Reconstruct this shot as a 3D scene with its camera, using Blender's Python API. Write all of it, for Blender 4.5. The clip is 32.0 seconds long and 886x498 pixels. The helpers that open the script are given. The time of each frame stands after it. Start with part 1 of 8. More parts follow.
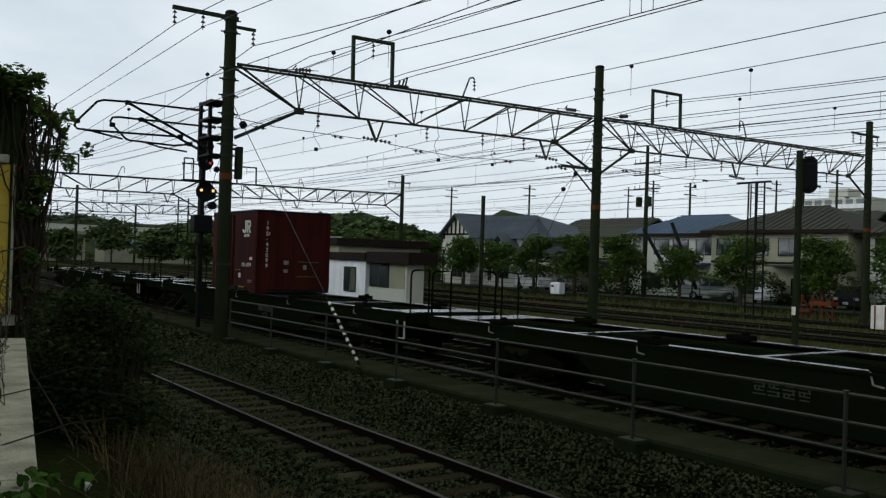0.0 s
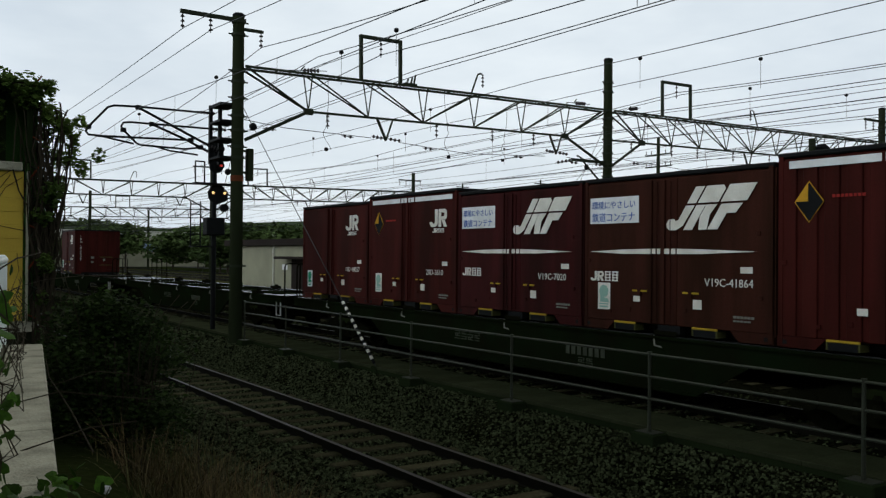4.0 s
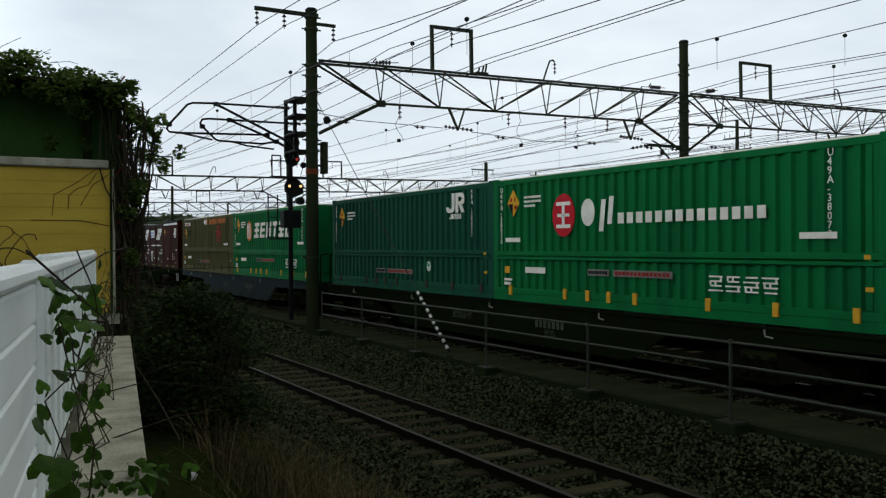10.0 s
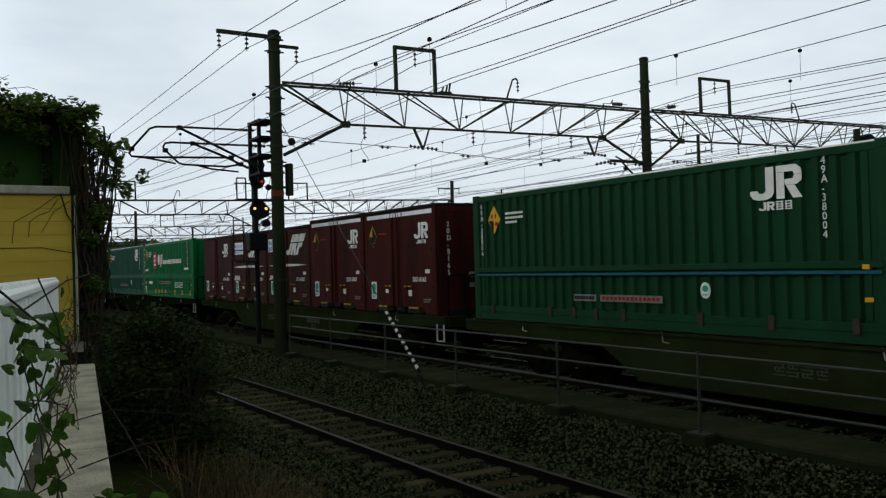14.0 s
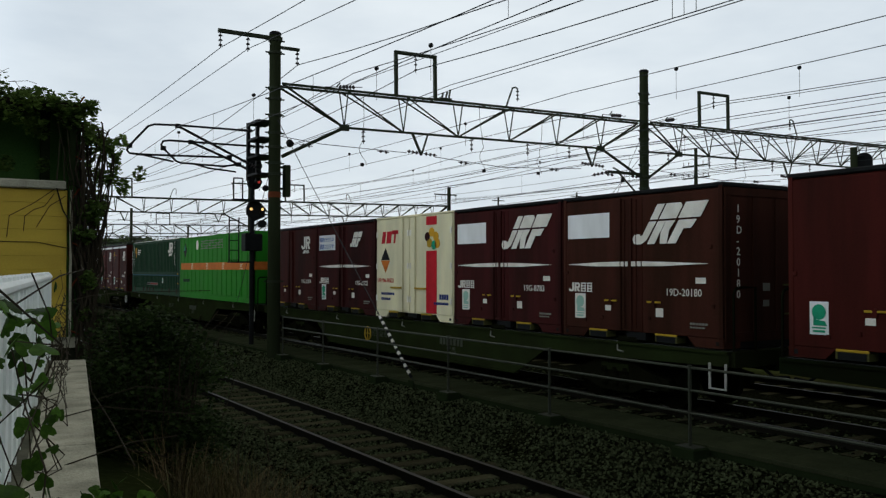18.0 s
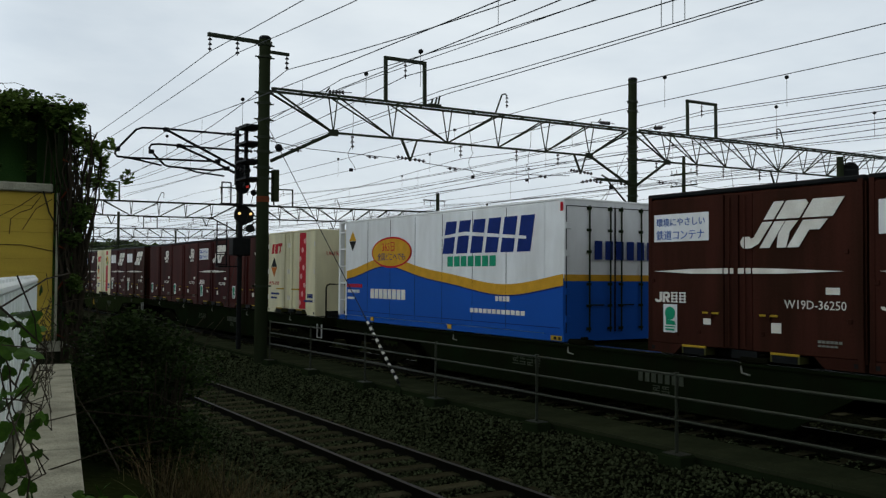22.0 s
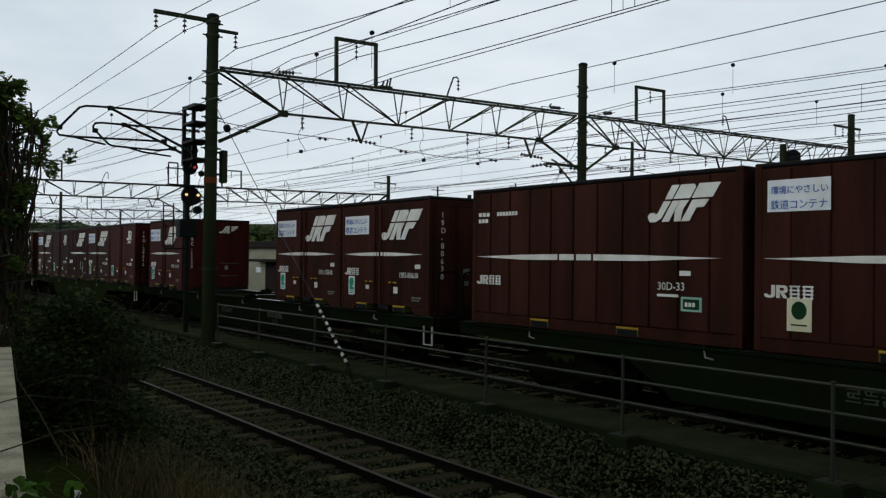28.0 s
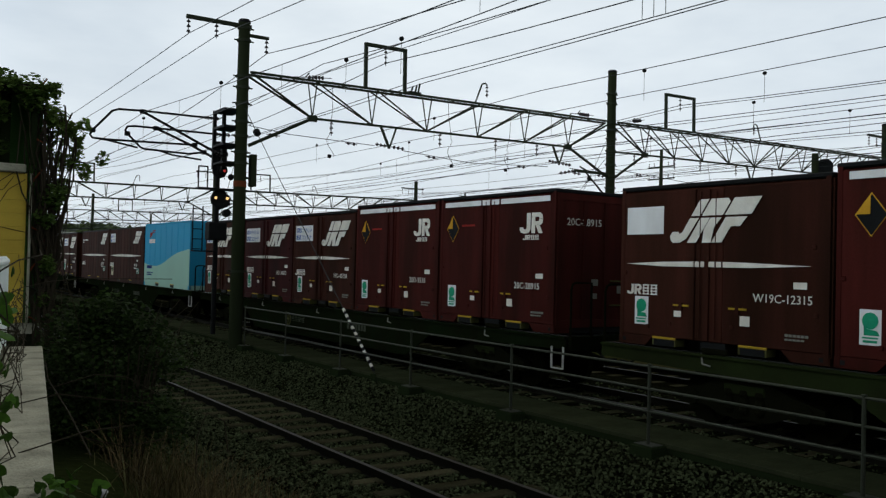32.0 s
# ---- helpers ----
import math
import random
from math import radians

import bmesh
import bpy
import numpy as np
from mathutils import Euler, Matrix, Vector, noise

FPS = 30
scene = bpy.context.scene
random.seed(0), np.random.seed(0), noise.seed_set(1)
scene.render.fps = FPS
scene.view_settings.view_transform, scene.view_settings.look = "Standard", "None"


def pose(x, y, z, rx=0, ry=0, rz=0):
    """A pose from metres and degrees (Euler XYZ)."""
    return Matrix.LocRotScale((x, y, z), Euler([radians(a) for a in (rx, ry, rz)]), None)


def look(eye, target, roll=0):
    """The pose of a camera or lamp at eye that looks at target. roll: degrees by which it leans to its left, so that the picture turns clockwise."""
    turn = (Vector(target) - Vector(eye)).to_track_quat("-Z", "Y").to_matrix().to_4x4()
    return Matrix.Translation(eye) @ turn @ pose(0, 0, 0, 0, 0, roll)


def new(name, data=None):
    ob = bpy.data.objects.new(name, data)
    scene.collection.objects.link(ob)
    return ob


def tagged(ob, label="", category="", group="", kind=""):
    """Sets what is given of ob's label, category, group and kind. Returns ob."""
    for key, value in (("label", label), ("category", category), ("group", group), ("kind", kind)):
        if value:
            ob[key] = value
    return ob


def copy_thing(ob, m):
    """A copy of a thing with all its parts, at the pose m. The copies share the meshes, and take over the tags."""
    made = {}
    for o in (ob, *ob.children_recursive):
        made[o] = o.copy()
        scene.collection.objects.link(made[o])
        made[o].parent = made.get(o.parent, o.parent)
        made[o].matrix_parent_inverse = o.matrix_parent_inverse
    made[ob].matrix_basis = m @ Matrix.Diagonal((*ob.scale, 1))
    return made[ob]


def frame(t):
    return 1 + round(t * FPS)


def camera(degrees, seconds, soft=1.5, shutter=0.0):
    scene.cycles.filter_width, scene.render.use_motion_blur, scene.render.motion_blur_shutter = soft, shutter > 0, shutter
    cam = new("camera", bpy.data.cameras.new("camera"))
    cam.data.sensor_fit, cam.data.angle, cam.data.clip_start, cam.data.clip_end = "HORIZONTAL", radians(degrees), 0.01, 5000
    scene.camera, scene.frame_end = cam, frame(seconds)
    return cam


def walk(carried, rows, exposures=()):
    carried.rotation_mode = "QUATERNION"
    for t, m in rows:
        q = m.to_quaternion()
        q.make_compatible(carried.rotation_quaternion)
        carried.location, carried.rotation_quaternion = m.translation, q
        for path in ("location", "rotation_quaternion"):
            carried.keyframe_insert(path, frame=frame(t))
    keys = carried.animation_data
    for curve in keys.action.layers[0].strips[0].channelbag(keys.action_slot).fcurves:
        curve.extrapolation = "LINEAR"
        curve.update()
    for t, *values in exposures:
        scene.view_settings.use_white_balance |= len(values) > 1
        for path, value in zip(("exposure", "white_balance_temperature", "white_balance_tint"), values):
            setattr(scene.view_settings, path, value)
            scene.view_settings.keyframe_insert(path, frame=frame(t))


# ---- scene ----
cam = camera(53.6, 32.0, soft=1.3)

# the hand-held camera stands in one place and only turns: seconds, yaw, pitch, roll
EYE = (0.0, 0.0, 2.30)
PATH = [
    (0.0, -34.74, 0.70, -1.85), (0.5, -34.93, 0.73, -1.93), (1.0, -34.77, 0.42, -1.79), (1.5, -34.53, -0.16, -1.96), 
    (2.0, -34.29, 0.11, -1.73), (2.5, -34.45, 0.51, -1.39), (4.5, -33.60, 0.41, -0.21), (5.0, -32.94, 0.26, -0.13), (5.5, -32.15, 0.14, 0.02), 
    (6.0, -31.73, 0.05, 0.10), (6.5, -31.60, 0.02, 0.33), (7.0, -31.16, 0.19, 0.42), (7.5, -30.92, 0.06, 0.15), 
    (8.0, -30.24, -0.05, 0.21), (8.5, -29.87, -0.14, 0.16), (9.0, -29.18, -0.24, 0.19), (9.5, -29.18, -0.27, -0.02), 
    (10.0, -29.11, -0.21, 0.30), (10.5, -29.46, -0.16, 0.32), (11.0, -29.71, -0.14, 0.76), (11.5, -29.83, 0.18, 0.98), 
    (12.0, -30.16, 0.43, 1.05), (12.5, -30.55, 0.60, 1.22), (13.0, -30.71, 0.77, 1.46), (13.5, -31.05, 0.84, 1.44), 
    (14.0, -31.22, 1.00, 1.58), (14.5, -31.38, 1.15, 1.45), (16.5, -31.29, 1.22, 1.27), (17.0, -31.95, 0.97, 0.74), (17.5, -31.99, 1.05, 0.11), 
    (18.0, -31.56, 1.39, -0.08), (18.5, -31.55, 1.59, -0.12), (19.0, -31.89, 1.39, -0.46), (19.5, -31.76, 1.26, -0.68), 
    (20.0, -31.65, 1.10, -0.57), (20.5, -30.49, 0.87, -0.08), (21.0, -30.09, 1.04, -0.26), (21.5, -31.05, 1.49, -0.62), 
    (22.0, -32.33, 1.78, -0.47), (22.5, -32.53, 1.98, -0.15), (23.0, -32.54, 2.24, -0.44), (23.5, -32.20, 2.12, -0.27), 
    (24.0, -32.33, 1.91, -0.31), (24.5, -32.56, 1.87, -0.52), (26.5, -34.30, 2.06, -0.98), (27.0, -35.39, 1.62, -0.83), (27.5, -35.78, 1.12, -0.72), 
    (28.0, -35.57, 0.71, -0.72), (28.5, -35.81, 0.43, -0.65), (29.0, -35.81, 0.52, -0.69), (29.5, -35.25, 0.43, -0.63), 
    (30.0, -34.51, 0.46, -0.63), (30.5, -33.85, 0.65, -1.19), (31.0, -34.49, 0.86, -2.16), (31.5, -33.89, 0.98, -1.78), 
    (32.0, -33.84, 1.06, -1.48),
]
walk(cam, [(t, pose(*EYE, 90 + p, r, y)) for t, y, p, r in PATH],
     [(0.0, -0.11), (6.0, -0.08), (9.0, -0.03), (14.0, -0.09), (20.0, -0.18), (27.0, -0.21), (29.0, -0.13), (32.0, -0.12)])

# the train's advance along its track, in metres: seconds, way
RUN = [(0.0, 0.00), (1.0, 7.02), (2.0, 14.03), (2.5, 17.50), (4.5, 31.36), (5.0, 34.86), (6.0, 42.30), (7.0, 49.78), (8.0, 57.18), (9.0, 64.50), (10.0, 71.91), (11.0, 79.46), (12.0, 87.14), (13.0, 94.87), (14.0, 102.78), (14.5, 106.80), (16.5, 123.00), (17.0, 127.08), (18.0, 135.36), (19.0, 143.81), (20.0, 152.26), (21.0, 160.86), (22.0, 169.57), (23.0, 178.38), (24.0, 187.22), (24.5, 191.66), (26.5, 209.40), (27.0, 213.84), (28.0, 222.90), (29.0, 232.28), (30.0, 241.66), (31.0, 251.03), (32.0, 260.47)]

# ---- light ----
world = bpy.data.worlds.new("overcast")
scene.world = world
world.use_nodes = True
wn, wl = world.node_tree.nodes, world.node_tree.links
wn.clear()
sky = wn.new("ShaderNodeTexSky")
sky.sky_type, sky.sun_disc = "NISHITA", False
sky.sun_elevation, sky.sun_rotation = radians(54), radians(41)
sky.air_density, sky.dust_density = 1.0, 4.0
tc = wn.new("ShaderNodeTexCoord")
mp = wn.new("ShaderNodeMapping")
mp.inputs["Scale"].default_value = (1.0, 1.0, 3.2)
cl = wn.new("ShaderNodeTexNoise")
cl.inputs["Scale"].default_value, cl.inputs["Detail"].default_value, cl.inputs["Roughness"].default_value = 3.0, 5.0, 0.55
cr = wn.new("ShaderNodeValToRGB")
cr.color_ramp.elements[0].position, cr.color_ramp.elements[0].color = 0.30, (6.9, 7.85, 8.7, 1)
cr.color_ramp.elements[1].position, cr.color_ramp.elements[1].color = 0.66, (9.1, 9.95, 10.5, 1)
mx = wn.new("ShaderNodeMix")
mx.data_type = "RGBA"
mx.inputs[0].default_value = 0.94
bg = wn.new("ShaderNodeBackground")
bg.inputs["Strength"].default_value = 0.1
wo = wn.new("ShaderNodeOutputWorld")
wl.new(tc.outputs["Generated"], mp.inputs[0])
wl.new(mp.outputs[0], cl.inputs[0])
wl.new(cl.outputs[0], cr.inputs[0])
wl.new(sky.outputs[0], mx.inputs[6])
wl.new(cr.outputs[0], mx.inputs[7])
# the sky is dimmed towards the unseen zenith to keep the ground dark
sx = wn.new("ShaderNodeSeparateXYZ")
dk = wn.new("ShaderNodeMapRange")
dk.interpolation_type = "SMOOTHSTEP"
dk.inputs[1].default_value, dk.inputs[2].default_value, dk.inputs[3].default_value, dk.inputs[4].default_value = 0.22, 0.85, 1.0, 0.15
vm = wn.new("ShaderNodeVectorMath")
vm.operation = "SCALE"
wl.new(tc.outputs["Generated"], sx.inputs[0])
wl.new(sx.outputs[2], dk.inputs[0])
wl.new(mx.outputs[2], vm.inputs[0])
wl.new(dk.outputs[0], vm.inputs["Scale"])
# and the unseen sky on the near side is raised to light the train's flank
dp = wn.new("ShaderNodeVectorMath")
dp.operation, dp.inputs[1].default_value = "DOT_PRODUCT", (-0.90, 0.42, 0.0)
aw = wn.new("ShaderNodeMapRange")
aw.interpolation_type = "SMOOTHSTEP"
aw.inputs[1].default_value, aw.inputs[2].default_value, aw.inputs[3].default_value, aw.inputs[4].default_value = 0.25, 0.90, 1.0, 3.0
vm2 = wn.new("ShaderNodeVectorMath")
vm2.operation = "SCALE"
wl.new(tc.outputs["Generated"], dp.inputs[0])
wl.new(dp.outputs["Value"], aw.inputs[0])
wl.new(vm.outputs[0], vm2.inputs[0])
wl.new(aw.outputs[0], vm2.inputs["Scale"])
wl.new(vm2.outputs[0], bg.inputs[0])
wl.new(bg.outputs[0], wo.inputs[0])
sun = new("sun", bpy.data.lights.new("sun", "SUN"))
sun.data.energy, sun.data.angle, sun.data.color = 0.6, radians(35), (1.0, 0.97, 0.93)
sun.matrix_world = look((12, 14, 26), (0, 0, 0))


# ---- materials ----
def mat(name, col, rough=0.7, metal=0.0, var=0.25, scale=6.0, fine=60.0, bump=0.15, dirt=None, dirt_amount=0.35, spec=0.02, stretch=(1, 1, 1), object_random=0.0, island=0.0):
    """Base colour with broad stains and fine grain, in real metres."""
    m = bpy.data.materials.new(name)
    m.use_nodes = True
    n, l = m.node_tree.nodes, m.node_tree.links
    b = n["Principled BSDF"]
    b.inputs["Roughness"].default_value, b.inputs["Metallic"].default_value = rough, metal
    b.inputs["Specular IOR Level"].default_value = spec
    co = n.new("ShaderNodeTexCoord")
    ma = n.new("ShaderNodeMapping")
    ma.inputs["Scale"].default_value = stretch
    l.new(co.outputs["Object"], ma.inputs[0])
    big, small = n.new("ShaderNodeTexNoise"), n.new("ShaderNodeTexNoise")
    big.inputs["Scale"].default_value, big.inputs["Detail"].default_value = scale, 5
    small.inputs["Scale"].default_value, small.inputs["Detail"].default_value = fine, 3
    l.new(ma.outputs[0], big.inputs[0])
    l.new(co.outputs["Object"], small.inputs[0])
    d = dirt or tuple(c * 0.45 for c in col)
    r1 = n.new("ShaderNodeValToRGB")
    r1.color_ramp.elements[0].position, r1.color_ramp.elements[1].position = 0.35, 0.68
    r1.color_ramp.elements[0].color, r1.color_ramp.elements[1].color = (1, 1, 1, 1), (0, 0, 0, 1)
    mix = n.new("ShaderNodeMix")
    mix.data_type = "RGBA"
    fac = n.new("ShaderNodeMath")
    fac.operation, fac.inputs[1].default_value = "MULTIPLY", dirt_amount
    l.new(big.outputs[0], r1.inputs[0])
    l.new(r1.outputs[0], fac.inputs[0])
    l.new(fac.outputs[0], mix.inputs[0])
    mix.inputs[6].default_value, mix.inputs[7].default_value = (*col, 1), (*d, 1)
    hs = n.new("ShaderNodeHueSaturation")
    mr = n.new("ShaderNodeMapRange")
    mr.inputs[3].default_value, mr.inputs[4].default_value = 1 - var, 1 + var
    l.new(small.outputs[0], mr.inputs[0])
    val = mr.outputs[0]
    if object_random or island:
        oi = n.new("ShaderNodeObjectInfo" if object_random else "ShaderNodeNewGeometry")
        object_random = object_random or island
        m2, mul = n.new("ShaderNodeMapRange"), n.new("ShaderNodeMath")
        m2.inputs[3].default_value, m2.inputs[4].default_value = 1 - object_random, 1 + object_random
        mul.operation = "MULTIPLY"
        l.new(oi.outputs["Random Per Island" if island else "Random"], m2.inputs[0])
        l.new(m2.outputs[0], mul.inputs[0])
        l.new(val, mul.inputs[1])
        val = mul.outputs[0]
    l.new(mix.outputs[2], hs.inputs["Color"])
    l.new(val, hs.inputs["Value"])
    l.new(hs.outputs[0], b.inputs["Base Color"])
    if bump:
        bp = n.new("ShaderNodeBump")
        bp.inputs["Strength"].default_value, bp.inputs["Distance"].default_value = bump, 0.02
        l.new(small.outputs[0], bp.inputs["Height"])
        l.new(bp.outputs[0], b.inputs["Normal"])
    return m


def glow(name, col, strength):
    m = bpy.data.materials.new(name)
    m.use_nodes = True
    b = m.node_tree.nodes["Principled BSDF"]
    b.inputs["Base Color"].default_value = (*col, 1)
    b.inputs["Emission Color"].default_value, b.inputs["Emission Strength"].default_value = (*col, 1), strength
    return m


M = {}
# near-black base carries the shade under and between the loose stones
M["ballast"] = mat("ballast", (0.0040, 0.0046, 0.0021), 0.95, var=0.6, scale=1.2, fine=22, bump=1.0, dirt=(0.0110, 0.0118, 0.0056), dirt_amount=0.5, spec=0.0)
n_ = M["ballast"].node_tree.nodes
l_ = M["ballast"].node_tree.links
# Voronoi cells: lighter stone tops, shade of the gaps painted at the edges
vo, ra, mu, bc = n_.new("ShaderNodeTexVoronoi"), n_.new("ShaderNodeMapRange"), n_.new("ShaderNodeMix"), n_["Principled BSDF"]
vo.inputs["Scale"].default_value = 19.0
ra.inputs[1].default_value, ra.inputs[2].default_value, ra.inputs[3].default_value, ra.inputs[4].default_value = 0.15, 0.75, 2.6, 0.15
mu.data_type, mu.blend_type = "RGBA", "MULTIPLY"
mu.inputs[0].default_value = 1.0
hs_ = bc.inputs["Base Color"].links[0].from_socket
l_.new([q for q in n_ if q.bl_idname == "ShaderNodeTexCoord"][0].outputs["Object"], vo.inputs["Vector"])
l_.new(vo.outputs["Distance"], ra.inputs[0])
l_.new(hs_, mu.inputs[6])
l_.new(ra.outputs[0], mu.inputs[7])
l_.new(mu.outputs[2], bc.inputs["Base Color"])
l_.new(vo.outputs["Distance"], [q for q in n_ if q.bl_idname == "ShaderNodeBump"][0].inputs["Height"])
M["soil"] = mat("soil", (0.0176, 0.0206, 0.0077), 0.95, var=0.5, scale=0.5, fine=14, bump=0.8, dirt=(0.0176, 0.0293, 0.0070), dirt_amount=0.7, spec=0.0)
M["rail_dull"] = mat("rail_top_dull", (0.035, 0.033, 0.028), 0.5, 0.5, var=0.25, bump=0.1)
# dark tone includes the shade on the rail's web and foot
M["rail"] = mat("rail_steel", (0.012, 0.0115, 0.008), 0.65, 0.2, var=0.3, bump=0.2, spec=0.0)
M["rail_top"] = mat("rail_top", (0.032, 0.032, 0.027), 0.55, 0.4, var=0.15, bump=0.05)
M["sleeper"] = mat("sleeper_concrete", (0.0500, 0.0480, 0.0270), 0.9, var=0.45, fine=24, scale=3, object_random=0.3, dirt=(0.0260, 0.0225, 0.0120), dirt_amount=0.7, bump=0.4, spec=0.0)
M["concrete"] = mat("concrete", (0.0160, 0.0240, 0.0100), 0.9, var=0.3, scale=1.5, dirt=(0.0120, 0.0175, 0.0075), dirt_amount=0.6, spec=0.0)
M["pole"] = mat("pole_concrete", (0.0238, 0.0304, 0.0154), 0.85, var=0.3, scale=2.5, dirt=(0.0141, 0.0176, 0.0084), dirt_amount=0.6, stretch=(1, 1, 0.2), spec=0.0)
M["steel"] = mat("galvanised_steel", (0.0246, 0.0333, 0.0217), 0.6, 0.3, var=0.3, scale=3, dirt=(0.0352, 0.0343, 0.0210), dirt_amount=0.5)
M["fence"] = mat("fence_steel", (0.042, 0.048, 0.036), 0.5, 0.3, var=0.3, scale=4, dirt=(0.035, 0.032, 0.020))
M["wire"] = mat("wire_copper", (0.03, 0.033, 0.034), 0.5, 0.6, var=0.2, bump=0)
M["porcelain"] = mat("insulator_porcelain", (0.05, 0.045, 0.045), 0.3, var=0.2, bump=0)
M["black"] = mat("black_paint", (0.012, 0.013, 0.013), 0.5, var=0.3)
M["red"] = mat("container_dark_red", (0.0600, 0.0112, 0.0088), 0.62, var=0.18, scale=2.4, fine=35, dirt=(0.0246, 0.0071, 0.0048), dirt_amount=0.9, stretch=(1, 1, 0.14), object_random=0.18, bump=0.08)
M["red_dull"] = mat("container_brown_red", (0.0480, 0.0152, 0.0100), 0.66, var=0.2, scale=2.4, fine=35, dirt=(0.0216, 0.0090, 0.0051), dirt_amount=0.9, stretch=(1, 1, 0.14), object_random=0.2, bump=0.08)
M["plum"] = mat("container_plum", (0.0500, 0.0100, 0.0098), 0.64, var=0.18, scale=2.4, fine=35, dirt=(0.0216, 0.0071, 0.0059), dirt_amount=0.9, stretch=(1, 1, 0.14), object_random=0.15, bump=0.08)
M["khaki"] = mat("container_khaki", (0.0808, 0.0819, 0.0289), 0.6, var=0.15, scale=2.0, dirt=(0.0456, 0.0420, 0.0153), dirt_amount=0.65, stretch=(1, 1, 0.25), bump=0.06)
M["green"] = mat("container_bright_green", (0.0045, 0.1395, 0.0375), 0.55, var=0.12, scale=2.0, dirt=(0.0054, 0.0810, 0.0255), dirt_amount=0.65, stretch=(1, 1, 0.25), bump=0.06)
M["teal"] = mat("container_teal", (0.0095, 0.0741, 0.0382), 0.55, var=0.12, scale=2.0, dirt=(0.0060, 0.0427, 0.0306), dirt_amount=0.65, stretch=(1, 1, 0.25), bump=0.06)
M["forest"] = mat("container_forest_green", (0.0099, 0.0467, 0.0177), 0.55, var=0.12, scale=2.0, dirt=(0.0088, 0.0298, 0.0136), dirt_amount=0.65, stretch=(1, 1, 0.25), bump=0.06)
M["lime"] = mat("container_leaf_green", (0.018, 0.19, 0.012), 0.55, var=0.12, scale=1.0, dirt=(0.03, 0.17, 0.02), dirt_amount=0.5, stretch=(1, 1, 0.25), bump=0.06)
M["cream"] = mat("container_cream", (0.75, 0.70, 0.46), 0.55, var=0.08, scale=2.0, dirt=(0.36, 0.33, 0.22), dirt_amount=0.45, stretch=(1, 1, 0.25), bump=0.04)
M["blue"] = mat("container_royal_blue", (0.012, 0.085, 0.38), 0.45, var=0.1, scale=1.0, dirt=(0.012, 0.06, 0.25), dirt_amount=0.3, bump=0.03)
M["skyblue"] = mat("container_sky_blue", (0.020, 0.28, 0.46), 0.5, var=0.08, scale=1.0, dirt=(0.04, 0.25, 0.42), dirt_amount=0.4, stretch=(1, 1, 0.25), bump=0.03)
M["steprail"] = mat("white_step_paint", (0.44, 0.44, 0.40), 0.6, var=0.15, bump=0.03)
M["stencil"] = mat("worn_stencil_paint", (0.055, 0.062, 0.044), 0.8, var=0.4, fine=30, bump=0.02)
M["step"] = mat("dull_step_paint", (0.20, 0.20, 0.17), 0.7, var=0.2, bump=0.05)
M["band"] = mat("dull_blue_sheen", (0.02, 0.10, 0.14), 0.5, var=0.15, bump=0.03)
M["blossom"] = mat("pale_pink_print", (0.78, 0.36, 0.34), 0.5, var=0.15, bump=0.02)
M["mint"] = mat("container_pale_mint", (0.30, 0.50, 0.40), 0.5, var=0.08, scale=1.0, dirt=(0.25, 0.40, 0.33), dirt_amount=0.4, stretch=(1, 1, 0.25), bump=0.03)
M["white"] = mat("white_paint", (0.82, 0.83, 0.82), 0.5, var=0.06, scale=2.0, dirt=(0.45, 0.44, 0.40), dirt_amount=0.45, stretch=(1, 1, 0.3), bump=0.03)
M["offwhite"] = mat("weathered_white_marking", (0.78, 0.76, 0.68), 0.6, var=0.15, scale=3, dirt=(0.5, 0.45, 0.36), dirt_amount=0.5, bump=0.02)
M["orange"] = mat("orange_marking", (0.55, 0.16, 0.03), 0.55, var=0.12, bump=0.02)
M["amber"] = mat("amber_marking", (0.62, 0.33, 0.03), 0.55, var=0.12, bump=0.02)
M["crimson"] = mat("crimson_marking", (0.50, 0.02, 0.03), 0.5, var=0.1, bump=0.02)
M["dkred"] = mat("deep_red_marking", (0.30, 0.03, 0.025), 0.55, var=0.15, bump=0.02)
M["bluetxt"] = mat("blue_marking", (0.05, 0.13, 0.42), 0.5, var=0.1, bump=0.02)
M["navy"] = mat("navy_marking", (0.012, 0.03, 0.16), 0.5, var=0.1, bump=0.02)
M["greenlbl"] = mat("green_label", (0.02, 0.30, 0.16), 0.5, var=0.2, bump=0.02)
M["yellow"] = mat("yellow_paint", (0.4200, 0.2772, 0.0280), 0.55, var=0.12, dirt=(0.2800, 0.1716, 0.0210))
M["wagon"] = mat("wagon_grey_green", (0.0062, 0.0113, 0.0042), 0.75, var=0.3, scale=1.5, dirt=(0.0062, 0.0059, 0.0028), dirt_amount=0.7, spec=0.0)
M["wagon_blue"] = mat("wagon_blue", (0.0042, 0.0150, 0.0175), 0.6, var=0.3, scale=1.5, dirt=(0.0070, 0.0120, 0.0110), dirt_amount=0.8)
M["wagon_olive"] = mat("wagon_olive", (0.0176, 0.0255, 0.0084), 0.7, var=0.25, scale=1.5, dirt=(0.0123, 0.0137, 0.0063), dirt_amount=0.7, spec=0.0)
M["deck"] = mat("wet_deck_plate", (0.25, 0.26, 0.27), 0.14, 0.85, var=0.25, scale=2, dirt=(0.05, 0.05, 0.048), dirt_amount=0.7, bump=0.05)
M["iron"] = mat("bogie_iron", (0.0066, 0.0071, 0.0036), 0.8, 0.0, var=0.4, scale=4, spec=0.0)
